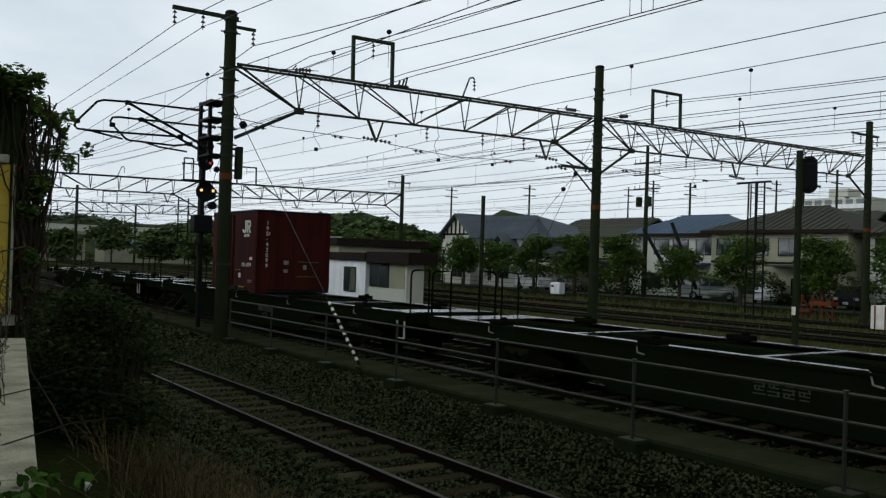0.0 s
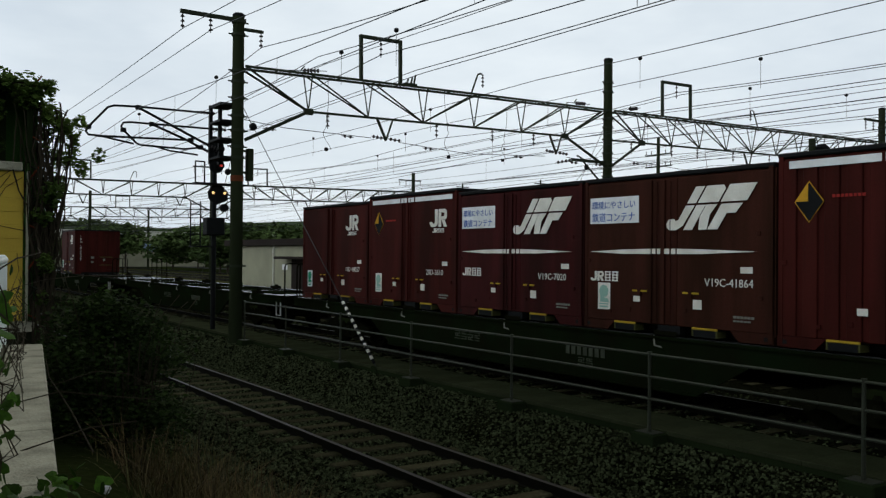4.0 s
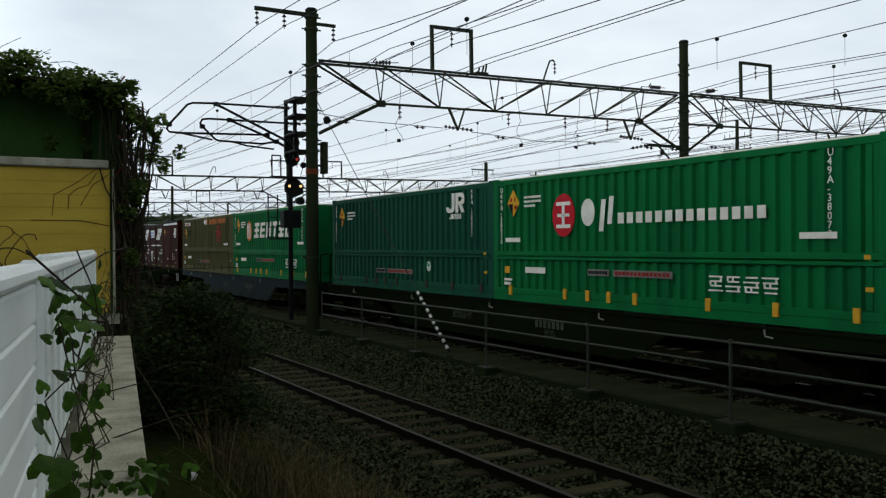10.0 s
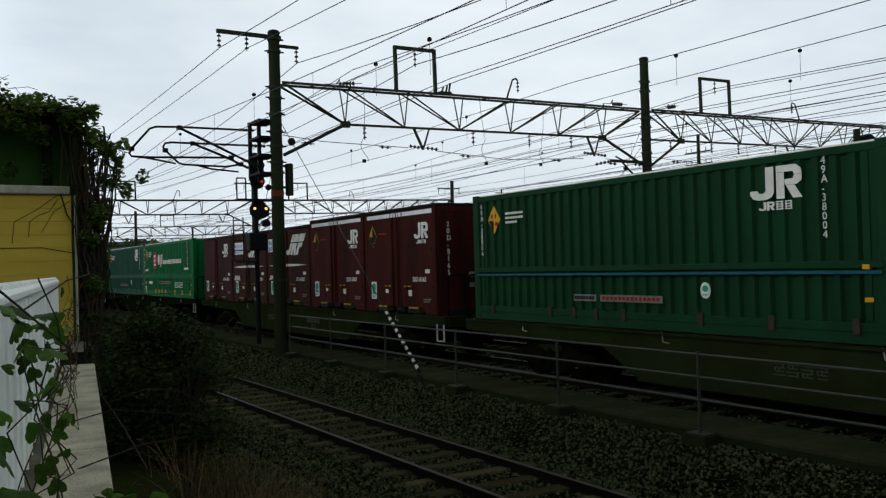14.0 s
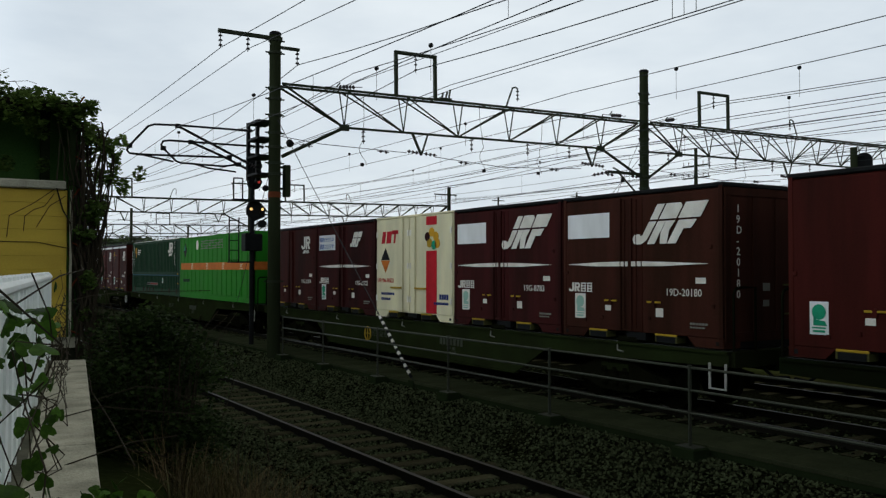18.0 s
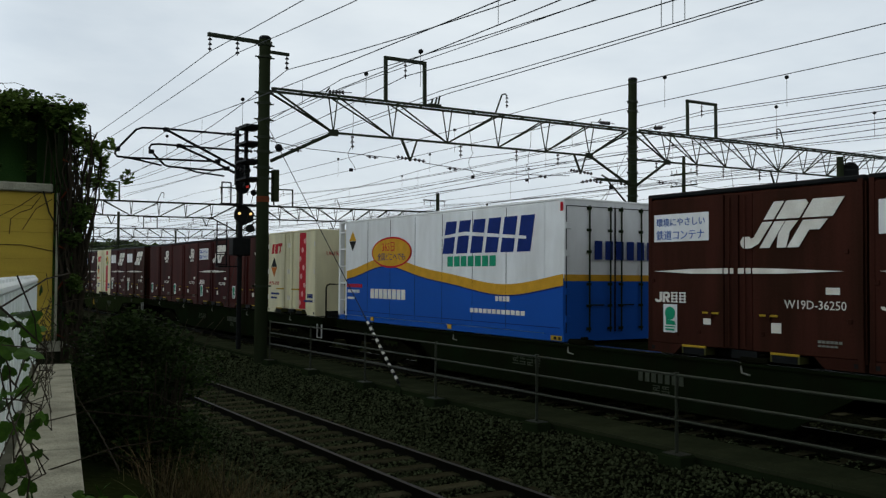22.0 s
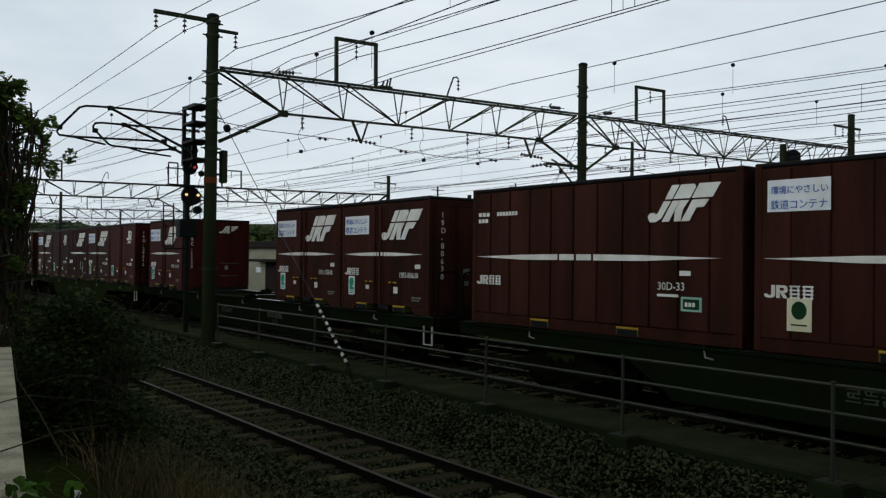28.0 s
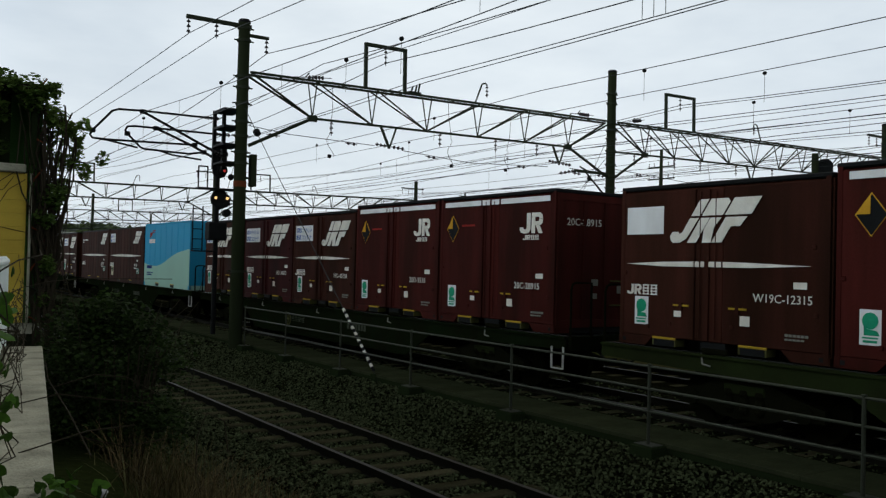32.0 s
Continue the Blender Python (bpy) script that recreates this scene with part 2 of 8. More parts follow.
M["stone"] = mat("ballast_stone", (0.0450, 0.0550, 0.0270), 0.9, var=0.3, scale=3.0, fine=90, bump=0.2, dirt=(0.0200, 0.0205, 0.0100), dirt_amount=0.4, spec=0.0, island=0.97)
M["yard"] = mat("dry_yard_turf", (0.046, 0.042, 0.016), 0.95, var=0.6, scale=0.4, fine=9, bump=0.8, dirt=(0.026, 0.036, 0.009), dirt_amount=0.8, spec=0.0)
M["weed"] = mat("weed_green", (0.0800, 0.0800, 0.0220), 0.8, var=0.3, bump=0, dirt=(0.1035, 0.0920, 0.0300), dirt_amount=0.5, island=0.4, scale=0.3, spec=0.2)
M["dry"] = mat("dry_stalk", (0.100, 0.070, 0.030), 0.85, var=0.4, bump=0, dirt=(0.045, 0.040, 0.016), dirt_amount=0.7, island=0.8, scale=1.0, spec=0.1)
M["ivy"] = mat("ivy_leaf", (0.105, 0.165, 0.034), 0.5, var=0.25, bump=0, dirt=(0.022, 0.05, 0.014), dirt_amount=0.6, island=0.45, scale=2.0)
M["ivy_dark"] = mat("shrub_leaf", (0.026, 0.046, 0.010), 0.7, var=0.25, bump=0, dirt=(0.016, 0.028, 0.008), dirt_amount=0.7, island=0.6, scale=2.0, spec=0.05)
for nm in ("ivy", "ivy_dark"):      # thin leaves let light through
    nt = M[nm].node_tree
    pb, out = nt.nodes["Principled BSDF"], nt.nodes["Material Output"]
    tl, ms = nt.nodes.new("ShaderNodeBsdfTranslucent"), nt.nodes.new("ShaderNodeMixShader")
    ms.inputs[0].default_value = 0.45 if nm == "ivy" else 0.2
    nt.links.new(pb.inputs["Base Color"].links[0].from_socket, tl.inputs["Color"])
    nt.links.new(pb.outputs[0], ms.inputs[1])
    nt.links.new(tl.outputs[0], ms.inputs[2])
    nt.links.new(ms.outputs[0], out.inputs["Surface"])
M["vine"] = mat("vine_leaf", (0.046, 0.100, 0.012), 0.5, var=0.3, bump=0.1, dirt=(0.020, 0.048, 0.008), dirt_amount=0.8, object_random=0.6, scale=2.5, fine=14)
M["stem"] = mat("vine_stem", (0.040, 0.033, 0.022), 0.85, var=0.3)
M["leaf"] = mat("tree_leaf", (0.066, 0.108, 0.018), 0.7, var=0.25, bump=0, dirt=(0.030, 0.054, 0.011), dirt_amount=0.6, island=0.55, scale=0.8, spec=0.05)
M["leaf_far"] = mat("far_leaf", (0.085, 0.12, 0.036), 0.8, var=0.3, bump=0, dirt=(0.03, 0.055, 0.02), dirt_amount=0.7, island=0.5, scale=0.1)
M["bark"] = mat("bark", (0.05, 0.04, 0.03), 0.9, var=0.35, bump=0.4)
M["siding"] = mat("yellow_siding", (0.62, 0.45, 0.070), 0.6, var=0.08, scale=1.2, dirt=(0.36, 0.24, 0.04), dirt_amount=0.5, bump=0.04, stretch=(1, 1, 3))
M["netting"] = mat("dark_screen", (0.040, 0.100, 0.026), 0.9, var=0.5, scale=2, dirt=(0.025, 0.040, 0.014), spec=0.0)
M["vinyl"] = mat("white_vinyl", (0.9020, 0.9460, 0.9130), 0.4, var=0.05, scale=3, dirt=(0.7480, 0.7810, 0.7150), dirt_amount=0.5, bump=0.02)
M["coping"] = mat("pale_coping", (0.50, 0.48, 0.37), 0.9, var=0.3, scale=5, fine=70, bump=0.5, dirt=(0.20, 0.20, 0.15), dirt_amount=0.75)
M["gutter"] = mat("grey_mortar", (0.13, 0.13, 0.095), 0.9, var=0.3, scale=4, fine=60, bump=0.4, dirt=(0.05, 0.052, 0.036), dirt_amount=0.8)
M["retain"] = mat("retaining_wall", (0.0220, 0.0255, 0.0140), 0.95, var=0.3, scale=2, spec=0.0)
M["render"] = mat("pale_render", (0.44, 0.44, 0.35), 0.85, var=0.06, scale=0.8, dirt=(0.5, 0.5, 0.45), dirt_amount=0.5, bump=0.05)
M["cream_wall"] = mat("cream_wall", (0.30, 0.29, 0.20), 0.85, var=0.06, scale=0.6, dirt=(0.19, 0.18, 0.13), dirt_amount=0.5, bump=0.05)
M["tile_blue"] = mat("blue_roof_tile", (0.100, 0.118, 0.135), 0.75, var=0.2, scale=0.6, dirt=(0.060, 0.068, 0.078), object_random=0.1, bump=0.1)
M["tile_grey"] = mat("grey_roof_tile", (0.066, 0.069, 0.054), 0.8, var=0.25, scale=0.6, dirt=(0.050, 0.050, 0.040), object_random=0.15, bump=0.1)
M["tin_blue"] = mat("blue_metal_roof", (0.105, 0.150, 0.205), 0.7, var=0.1, scale=0.5, dirt=(0.1000, 0.1330, 0.1870), bump=0.05)
M["darkbrown"] = mat("dark_brown_trim", (0.022, 0.016, 0.013), 0.7, var=0.2)
M["glass"] = mat("window_glass", (0.02, 0.026, 0.028), 0.08, var=0.1, bump=0, spec=0.6)
M["carwhite"] = mat("white_car_paint", (0.80, 0.81, 0.80), 0.25, var=0.03, bump=0, dirt=(0.5, 0.5, 0.48))
M["carsilver"] = mat("silver_car_paint", (0.22, 0.24, 0.22), 0.3, 0.4, var=0.05, bump=0)
M["cardark"] = mat("dark_car_paint", (0.02, 0.022, 0.024), 0.25, var=0.05, bump=0)
M["tyre"] = mat("tyre_rubber", (0.012, 0.012, 0.012), 0.9, var=0.2)
M["rust"] = mat("rusty_orange", (0.15, 0.042, 0.018), 0.8, var=0.3)
M["asphalt"] = mat("asphalt", (0.045, 0.046, 0.045), 0.9, var=0.3, scale=0.4, fine=40, bump=0.3)
M["hill"] = mat("far_hill", (0.055, 0.08, 0.035), 0.95, var=0.4, scale=0.05, fine=0.6, bump=0, dirt=(0.03, 0.045, 0.02), dirt_amount=0.8)
M["lamp_amber"] = glow("signal_amber", (1.0, 0.6, 0.22), 1.3)
M["lamp_red"] = glow("signal_red", (1.0, 0.05, 0.03), 0.12)
M["headlamp"] = mat("headlamp_glass", (0.5, 0.5, 0.5), 0.1, var=0.05, bump=0)


# ---- mesh helpers ----
def part(name, bm, material, parent=None, label="", smooth=False):
    me = bpy.data.meshes.new(name)
    bm.to_mesh(me)
    bm.free()
    me.materials.append(M[material] if isinstance(material, str) else material)
    if smooth:
        me.polygons.foreach_set("use_smooth", [True] * len(me.polygons))
    ob = new(name, me)
    ob.parent = parent
    if label:
        ob["label"] = label
    return ob


def empty(name, m=None, label="", category="", group="", kind=""):
    ob = new(name)
    ob.empty_display_size = 0.2
    if m is not None:
        ob.matrix_basis = m
    return tagged(ob, label, category, group, kind)


def box(bm, x0, x1, y0, y1, z0, z1):
    v = [bm.verts.new(c) for c in ((x0, y0, z0), (x1, y0, z0), (x1, y1, z0), (x0, y1, z0), (x0, y0, z1), (x1, y0, z1), (x1, y1, z1), (x0, y1, z1))]
    for f in ((3, 2, 1, 0), (4, 5, 6, 7), (0, 1, 5, 4), (1, 2, 6, 5), (2, 3, 7, 6), (3, 0, 4, 7)):
        bm.faces.new([v[i] for i in f])
    return bm


def boxes(*rows):
    bm = bmesh.new()
    for r in rows:
        box(bm, *r)
    return bm


def bevelled(bm, w=0.01, seg=1):
    bmesh.ops.bevel(bm, geom=bm.edges[:], offset=w, segments=seg, affect="EDGES", clamp_overlap=True)
    return bm


def rod(bm, p, q, r0, r1=None, n=6):
    p, q = Vector(p), Vector(q)
    r1 = r0 if r1 is None else r1
    d = (q - p)
    if d.length < 1e-6:
        return bm
    a = d.orthogonal().normalized()
    b = d.normalized().cross(a)
    rings = []
    for c, r in ((p, r0), (q, r1)):
        rings.append([bm.verts.new(c + (a * math.cos(2 * math.pi * i / n) + b * math.sin(2 * math.pi * i / n)) * r) for i in range(n)])
    for i in range(n):
        bm.faces.new((rings[0][i], rings[0][(i + 1) % n], rings[1][(i + 1) % n], rings[1][i]))
    bm.faces.new(rings[0][::-1])
    bm.faces.new(rings[1])
    return bm


def rods(*rows, n=6):
    bm = bmesh.new()
    for r in rows:
        rod(bm, *r, n=n)
    return bm


def chain(bm, pts, r, n=6):
    """One unbroken bent tube through the points."""
    pts = [Vector(p) for p in pts]
    prev, a = None, None
    for i, p in enumerate(pts):
        d = (pts[min(i + 1, len(pts) - 1)] - pts[max(i - 1, 0)])
        d = d.normalized() if d.length > 1e-9 else Vector((0, 0, 1))
        a = d.orthogonal().normalized() if a is None else (a - d * a.dot(d)).normalized()
        b = d.cross(a)
        ring = [bm.verts.new(p + (a * math.cos(2 * math.pi * k / n) + b * math.sin(2 * math.pi * k / n)) * r) for k in range(n)]
        if prev:
            for k in range(n):
                bm.faces.new((prev[k], prev[(k + 1) % n], ring[(k + 1) % n], ring[k]))
        else:
            bm.faces.new(ring[::-1])
        prev = ring
    bm.faces.new(prev)
    return bm


def lathe(bm, base, axis, profile, n=12):
    """Rings of (distance along the axis, radius)."""
    base, axis = Vector(base), Vector(axis).normalized()
    a = axis.orthogonal().normalized()
    b = axis.cross(a)
    prev = None
    for h, r in profile:
        ring = [bm.verts.new(base + axis * h + (a * math.cos(2 * math.pi * i / n) + b * math.sin(2 * math.pi * i / n)) * r) for i in range(n)]
        if prev:
            for i in range(n):
                bm.faces.new((prev[i], prev[(i + 1) % n], ring[(i + 1) % n], ring[i]))
        else:
            bm.faces.new(ring[::-1])
        prev = ring
    bm.faces.new(prev)
    return bm


def plate(bm, pts, x, depth=0.006):
    """A thin solid plate on a side face at x (facing -x): outline of (y, z)."""
    lo = [bm.verts.new((x, y, z)) for y, z in pts]
    hi = [bm.verts.new((x - depth, y, z)) for y, z in pts]
    bm.faces.new(lo)
    bm.faces.new(hi[::-1])
    for i in range(len(pts)):
        j = (i + 1) % len(pts)
        bm.faces.new((lo[j], lo[i], hi[i], hi[j]))
    return bm


def rect(y0, y1, z0, z1, slant=0.0):
    return [(y0, z0), (y1, z0), (y1 - slant, z1), (y0 - slant, z1)]


# ---- ground and tracks ----
TRACK_X = 11.6


def ground_height(x, y):
    """The bank under the camera, the low siding, the raised running lines."""
    pts = [(-60, 1.0), (-1.0, 1.0), (1.6, 0.75), (3.2, -0.05), (4.4, -0.5), (7.4, -0.52), (8.6, -0.16), (9.2, -0.1), (9.9, -0.22), (45, -0.25), (48, -0.05), (400, -0.05), (4000, -0.05)]
    return float(np.interp(x, [p[0] for p in pts], [p[1] for p in pts]))


def grid_sheet(xs, ys, noise_amp):
    bm = bmesh.new()
    rowsv = []
    for y in ys:
        rowsv.append([bm.verts.new((x, y, ground_height(x, y) + (noise.noise(Vector((x * 1.3, y * 1.3, 0))) * noise_amp if x < 60 else 0))) for x in xs])
    for a, b in zip(rowsv, rowsv[1:]):
        for i in range(len(xs) - 1):
            bm.faces.new((a[i], a[i + 1], b[i + 1], b[i]))
    return bm


gx = [-3000, -600, -60, -20, -6, -2, -1, 0, 0.8, 1.6, 2.4, 3.2, 3.8, 4.4, 5, 6, 7, 7.4, 8, 8.6, 9.2, 9.9, 12, 16, 20, 25, 30, 36, 45, 48, 60, 120, 400, 900, 3000]
gy = [-3000, -500, -60, -20, -8] + [i * 1.0 for i in range(-4, 30)] + [32, 36, 40, 46, 54, 64, 80, 100, 130, 180, 300, 600, 1200, 3000]
ground = part("ground", grid_sheet(gx, gy, 0.05), "soil", smooth=True)
# same base, with its painted gap shade, under the shoulder's loose stones
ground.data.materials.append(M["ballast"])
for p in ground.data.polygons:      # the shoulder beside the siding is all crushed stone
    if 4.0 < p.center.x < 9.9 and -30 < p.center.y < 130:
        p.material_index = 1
tagged(ground, "dark weedy soil of a railway yard", "ground", kind="structure")


def strip(x0, x1, y0, y1, z, drop):
    bm = bmesh.new()
    a = [bm.verts.new((x, y, zz)) for y in (y0, y1) for x, zz in ((x0 - drop * 1.6, z - drop), (x0, z), (x1, z), (x1 + drop * 1.6, z - drop))]
    for i in range(3):
        bm.faces.new((a[i], a[i + 1], a[i + 5], a[i + 4]))
    return bm


RAILS = [(6.20, -0.33), (TRACK_X, 0.0), (15.4, 0.0), (19.2, 0.0), (28.8, 0.0), (32.4, 0.0), (37.6, 0.0)]


def rail_mesh(y0, y1):
    prof = [(-0.065, -0.15), (0.065, -0.15), (0.065, -0.14), (0.012, -0.12), (0.012, -0.045), (0.034, -0.035), (0.034, -0.004), (-0.034, -0.004), (-0.034, -0.035), (-0.012, -0.045), (-0.012, -0.12), (-0.065, -0.14)]
    bm = bmesh.new()
    a = [bm.verts.new((x, y0, z)) for x, z in prof]
    b = [bm.verts.new((x, y1, z)) for x, z in prof]
    for i in range(len(prof)):
        j = (i + 1) % len(prof)
        bm.faces.new((a[i], a[j], b[j], b[i]))
    return bm


for k, (tx, tz) in enumerate(RAILS):
    bed = tagged(part("ballast_bed", strip(tx - 1.7, tx + 1.7, -30, 420, tz - 0.13, 0.22), "ballast" if k < 3 else "yard"), "dark crushed stone ballast bed under a railway track, gap shade painted in" if k < 3 else "dry weedy bed under a disused railway track", "ballast", group="ballast beds", kind="structure")
    if k == 0:
        siding_bed = bed
    for side in (-0.566, 0.566):
        r = part("rail", rail_mesh(-30, 420), "rail", bed)
        r.location = (tx + side, 0, tz)
        t = part("rail_head", boxes((tx + side - 0.033, tx + side + 0.033, -30, 420, tz - 0.0039, tz)), "rail_top" if k else "rail_dull", bed)
slp = bmesh.new()
box(slp, -1.0, 1.0, -0.12, 0.12, -0.16, 0.0)
bevelled(slp, 0.02)
slm = bpy.data.meshes.new("sleeper")
slp.to_mesh(slm)
slp.free()
slm.materials.append(M["sleeper"])


# ---- walkway and hand-rail fence beside the running line ----
walkway = empty("cable_trough_walkway", None, "grey concrete trough walkway with separate lids", "walkway", kind="structure")
part("trough_wall", boxes((8.98, 9.06, -12, 70, -0.3, -0.04), (9.82, 9.90, -12, 70, -0.3, -0.04)), "concrete", walkway)
lid = bpy.data.meshes.new("lid")
bm = bevelled(boxes((8.97, 9.91, 0.003, 0.997, -0.04, 0.02)), 0.006)
bm.to_mesh(lid)
bm.free()
lid.materials.append(mat("trough_lid", (0.036, 0.042, 0.021), 0.9, var=0.3, scale=1.5, fine=30, bump=0.25, dirt=(0.018, 0.020, 0.011), dirt_amount=0.7, object_random=0.12, spec=0.0))
for i in range(-12, 70):
    o = new("lid", lid)
    o.parent, o.location = walkway, (0, i, 0)

FENCE_X = 8.78
POSTS = [-3.6, -0.7, 2.2, 5.15, 8.12, 11.05, 14.1, 17.0, 19.9, 22.6]
fence = empty("hand_rail_fence", None, "galvanised three-rail pipe fence on concrete footings", "fence")
for z in (1.03, 0.735, 0.44):
    part("rail_pipe", rods(((FENCE_X, POSTS[0] - 1, z), (FENCE_X, POSTS[-1], z), 0.018), n=8), "fence", fence)
for y in POSTS:
    p = part("post", rods(((FENCE_X, y, 0.0), (FENCE_X, y, 1.05), 0.024), n=8), "fence", fence)
    part("cap", rods(((FENCE_X, y, 1.05), (FENCE_X, y, 1.065), 0.033), n=8), "fence", p)
    part("base_plate", bevelled(boxes((FENCE_X - 0.11, FENCE_X + 0.11, y - 0.16, y + 0.16, 0.0, 0.012)), 0.003), "fence", p)
    part("footing", bevelled(boxes((FENCE_X - 0.15, FENCE_X + 0.15, y - 0.2, y + 0.2, -0.35, 0.0)), 0.015), "concrete", p)


# ---- the freight train ----
CARRIED = []
PITCH, CELL, SPAN = 20.4, 3.77, 18.8
DECK = 1.12


def face(L, outline):
    """Outline on the long side, given as (way from the leading end, height)."""
    return [(L / 2 - h, z) for h, z in outline]


def marks(name, shapes, material, parent, L, x, label="", depth=0.006, split=False):
    if split:
        for s in shapes:
            marks(name, [s], material, parent, L, x, label, depth)
        return None
    bm = bmesh.new()
    for s in shapes:
        plate(bm, face(L, s), x, depth)
    bmesh.ops.recalc_face_normals(bm, faces=bm.faces)
    ob = part(name, bm, material, parent, label)
    if len(shapes) > 3 and name != "operator_mark":
        ob["kind"] = "stuff"
    return ob


TEXT = {}


def text_mesh(body, size, spacing=1.0):
    key = (body, size, spacing)
    if key not in TEXT:
        cu = bpy.data.curves.new("lettering", "FONT")
        cu.body, cu.size, cu.extrude, cu.resolution_u, cu.space_line = body, size, 0.002, 2, spacing
        ob = new("lettering", cu)
        bpy.context.view_layer.update()
        TEXT[key] = bpy.data.meshes.new_from_object(ob.evaluated_get(bpy.context.evaluated_depsgraph_get()))
        bpy.data.objects.remove(ob)
        bpy.data.curves.remove(cu)
    return TEXT[key]


def lettering(body, h, z, size, material, parent, L, x, spacing=1.0, end=False, label=""):
    """Words on the long side, or on the trailing end."""
    key = (body, size, spacing, material)
    if key not in TEXT:
        TEXT[key] = text_mesh(body, size, spacing).copy()
        TEXT[key].name = "lettering"
        TEXT[key].materials.clear()
        TEXT[key].materials.append(M[material])
    me = TEXT[key]
    ob = new("lettering", me)
    ob.parent = parent
    if end:
        ob.matrix_basis = pose(h, -L / 2 - 0.008, z, 90, 0, 0)
    else:
        ob.matrix_basis = pose(x - 0.008, L / 2 - h, z, 90, 0, -90)
    if label:
        ob["label"] = label
    return ob


def down(s):
    return "\n".join(s)


def corrugated(L, z0, z1, x, pitch, depth, inset=0.0, flip=False):
    """A trapezoid-ribbed sheet along the long side at x."""
    bm = bmesh.new()
    n = max(1, round((L - 2 * inset) / pitch))
    p = (L - 2 * inset) / n
    pts = []
    for i in range(n):
        y = -L / 2 + inset + i * p
        pts += [(y, 0), (y + p * 0.38, 0), (y + p * 0.5, 1), (y + p * 0.88, 1)]
    pts.append((L / 2 - inset, 0))
    s = 1 if not flip else -1
    lo = [bm.verts.new((x + s * depth * d, y, z0)) for y, d in pts]
    hi = [bm.verts.new((x + s * depth * d, y, z1)) for y, d in pts]
    for i in range(len(pts) - 1):
        bm.faces.new((lo[i], hi[i], hi[i + 1], lo[i + 1]) if not flip else (lo[i], lo[i + 1], hi[i + 1], hi[i]))
    return bm


def diamond(h, z, r):
    return [(h - r * 0.78, z), (h, z - r), (h + r * 0.78, z), (h, z + r)]


def half_diamond(h, z, r, upper):
    return [(h - r * 0.7, z), (h, z + r * 0.9 * (1 if upper else -1)), (h + r * 0.7, z)]


def disc(h, z, a, b, n=20):
    return [(h + a * math.cos(2 * math.pi * i / n), z + b * math.sin(2 * math.pi * i / n)) for i in range(n)]


def ring_shapes(h, z, r0, r1, n=20):
    out = []
    for i in range(n):
        a, b = 2 * math.pi * i / n, 2 * math.pi * (i + 1) / n
        out.append([(h + r1 * math.cos(a), z + r1 * math.sin(a)), (h + r1 * math.cos(b), z + r1 * math.sin(b)), (h + r0 * math.cos(b), z + r0 * math.sin(b)), (h + r0 * math.cos(a), z + r0 * math.sin(a))])
    return out


def operator_mark_wide(h, z, w, t):
    """Three slanted shapes: a hooked one, a notched one and a flagged one, split by one thin level line."""
    k = 0.26
    q = lambda *pts: [(h + (a * (1 - k) + c * k) * w, z + c * t) for a, c in pts]
    hook = [(0.045, 0.06), (0.10, 0.0), (0.20, 0.0), (0.27, 0.10), (0.285, 0.57), (0.155, 0.57), (0.155, 0.24), (0.12, 0.21), (0.09, 0.26), (0.0, 0.26), (0.0, 0.15)]
    return [q(*hook), q((0.155, 0.62), (0.285, 0.62), (0.285, 1.0), (0.155, 1.0)), q((0.315, 0.0), (0.445, 0.0), (0.445, 0.57), (0.315, 0.57)), q((0.315, 0.62), (0.61, 0.62), (0.61, 0.92), (0.55, 1.0), (0.315, 1.0)), q((0.455, 0.30), (0.54, 0.0), (0.66, 0.0), (0.585, 0.34), (0.61, 0.57), (0.455, 0.57)), q((0.67, 0.0), (0.815, 0.0), (0.815, 0.36), (0.94, 0.36), (0.96, 0.57), (0.67, 0.57)), q((0.64, 0.62), (1.0, 0.62), (1.0, 1.0), (0.64, 1.0))]


def operator_mark_small(h, z, w, t):
    """Two shapes: a rounded hook and a ring with a leg."""
    q = lambda *pts: [(h + a * w, z + c * t) for a, c in pts]
    hook = q((0.0, 0.18), (0.06, 0.05), (0.16, 0.0), (0.30, 0.0), (0.41, 0.06), (0.47, 0.20), (0.47, 1.0), (0.31, 1.0), (0.31, 0.28), (0.27, 0.20), (0.18, 0.20), (0.14, 0.30), (0.0, 0.30))
    top = q((0.52, 0.80), (0.84, 0.80), (0.86, 0.70), (1.0, 0.70), (0.98, 0.88), (0.88, 1.0), (0.52, 1.0))
    low = q((0.68, 0.40), (0.90, 0.40), (0.99, 0.50), (1.0, 0.69), (0.86, 0.69), (0.83, 0.58), (0.68, 0.58))
    return [hook, q((0.52, 0.0), (0.67, 0.0), (0.67, 0.79), (0.52, 0.79)), top, low, q((0.70, 0.39), (0.86, 0.39), (1.0, 0.0), (0.83, 0.0))]


def end_marks(name, shapes, material, parent, L, label=""):
    """The same on the trailing end: outlines of (x, height)."""
    for s in shapes:
        bm = bmesh.new()
        lo = [bm.verts.new((h, -L / 2 - 0.004, z)) for h, z in s]
        hi = [bm.verts.new((h, -L / 2 - 0.010, z)) for h, z in s]
        bm.faces.new(lo)
        bm.faces.new(hi[::-1])
        for i in range(len(s)):
            j = (i + 1) % len(s)
            bm.faces.new((lo[j], lo[i], hi[i], hi[j]))
        bmesh.ops.recalc_face_normals(bm, faces=bm.faces)
        part(name, bm, material, parent, label)


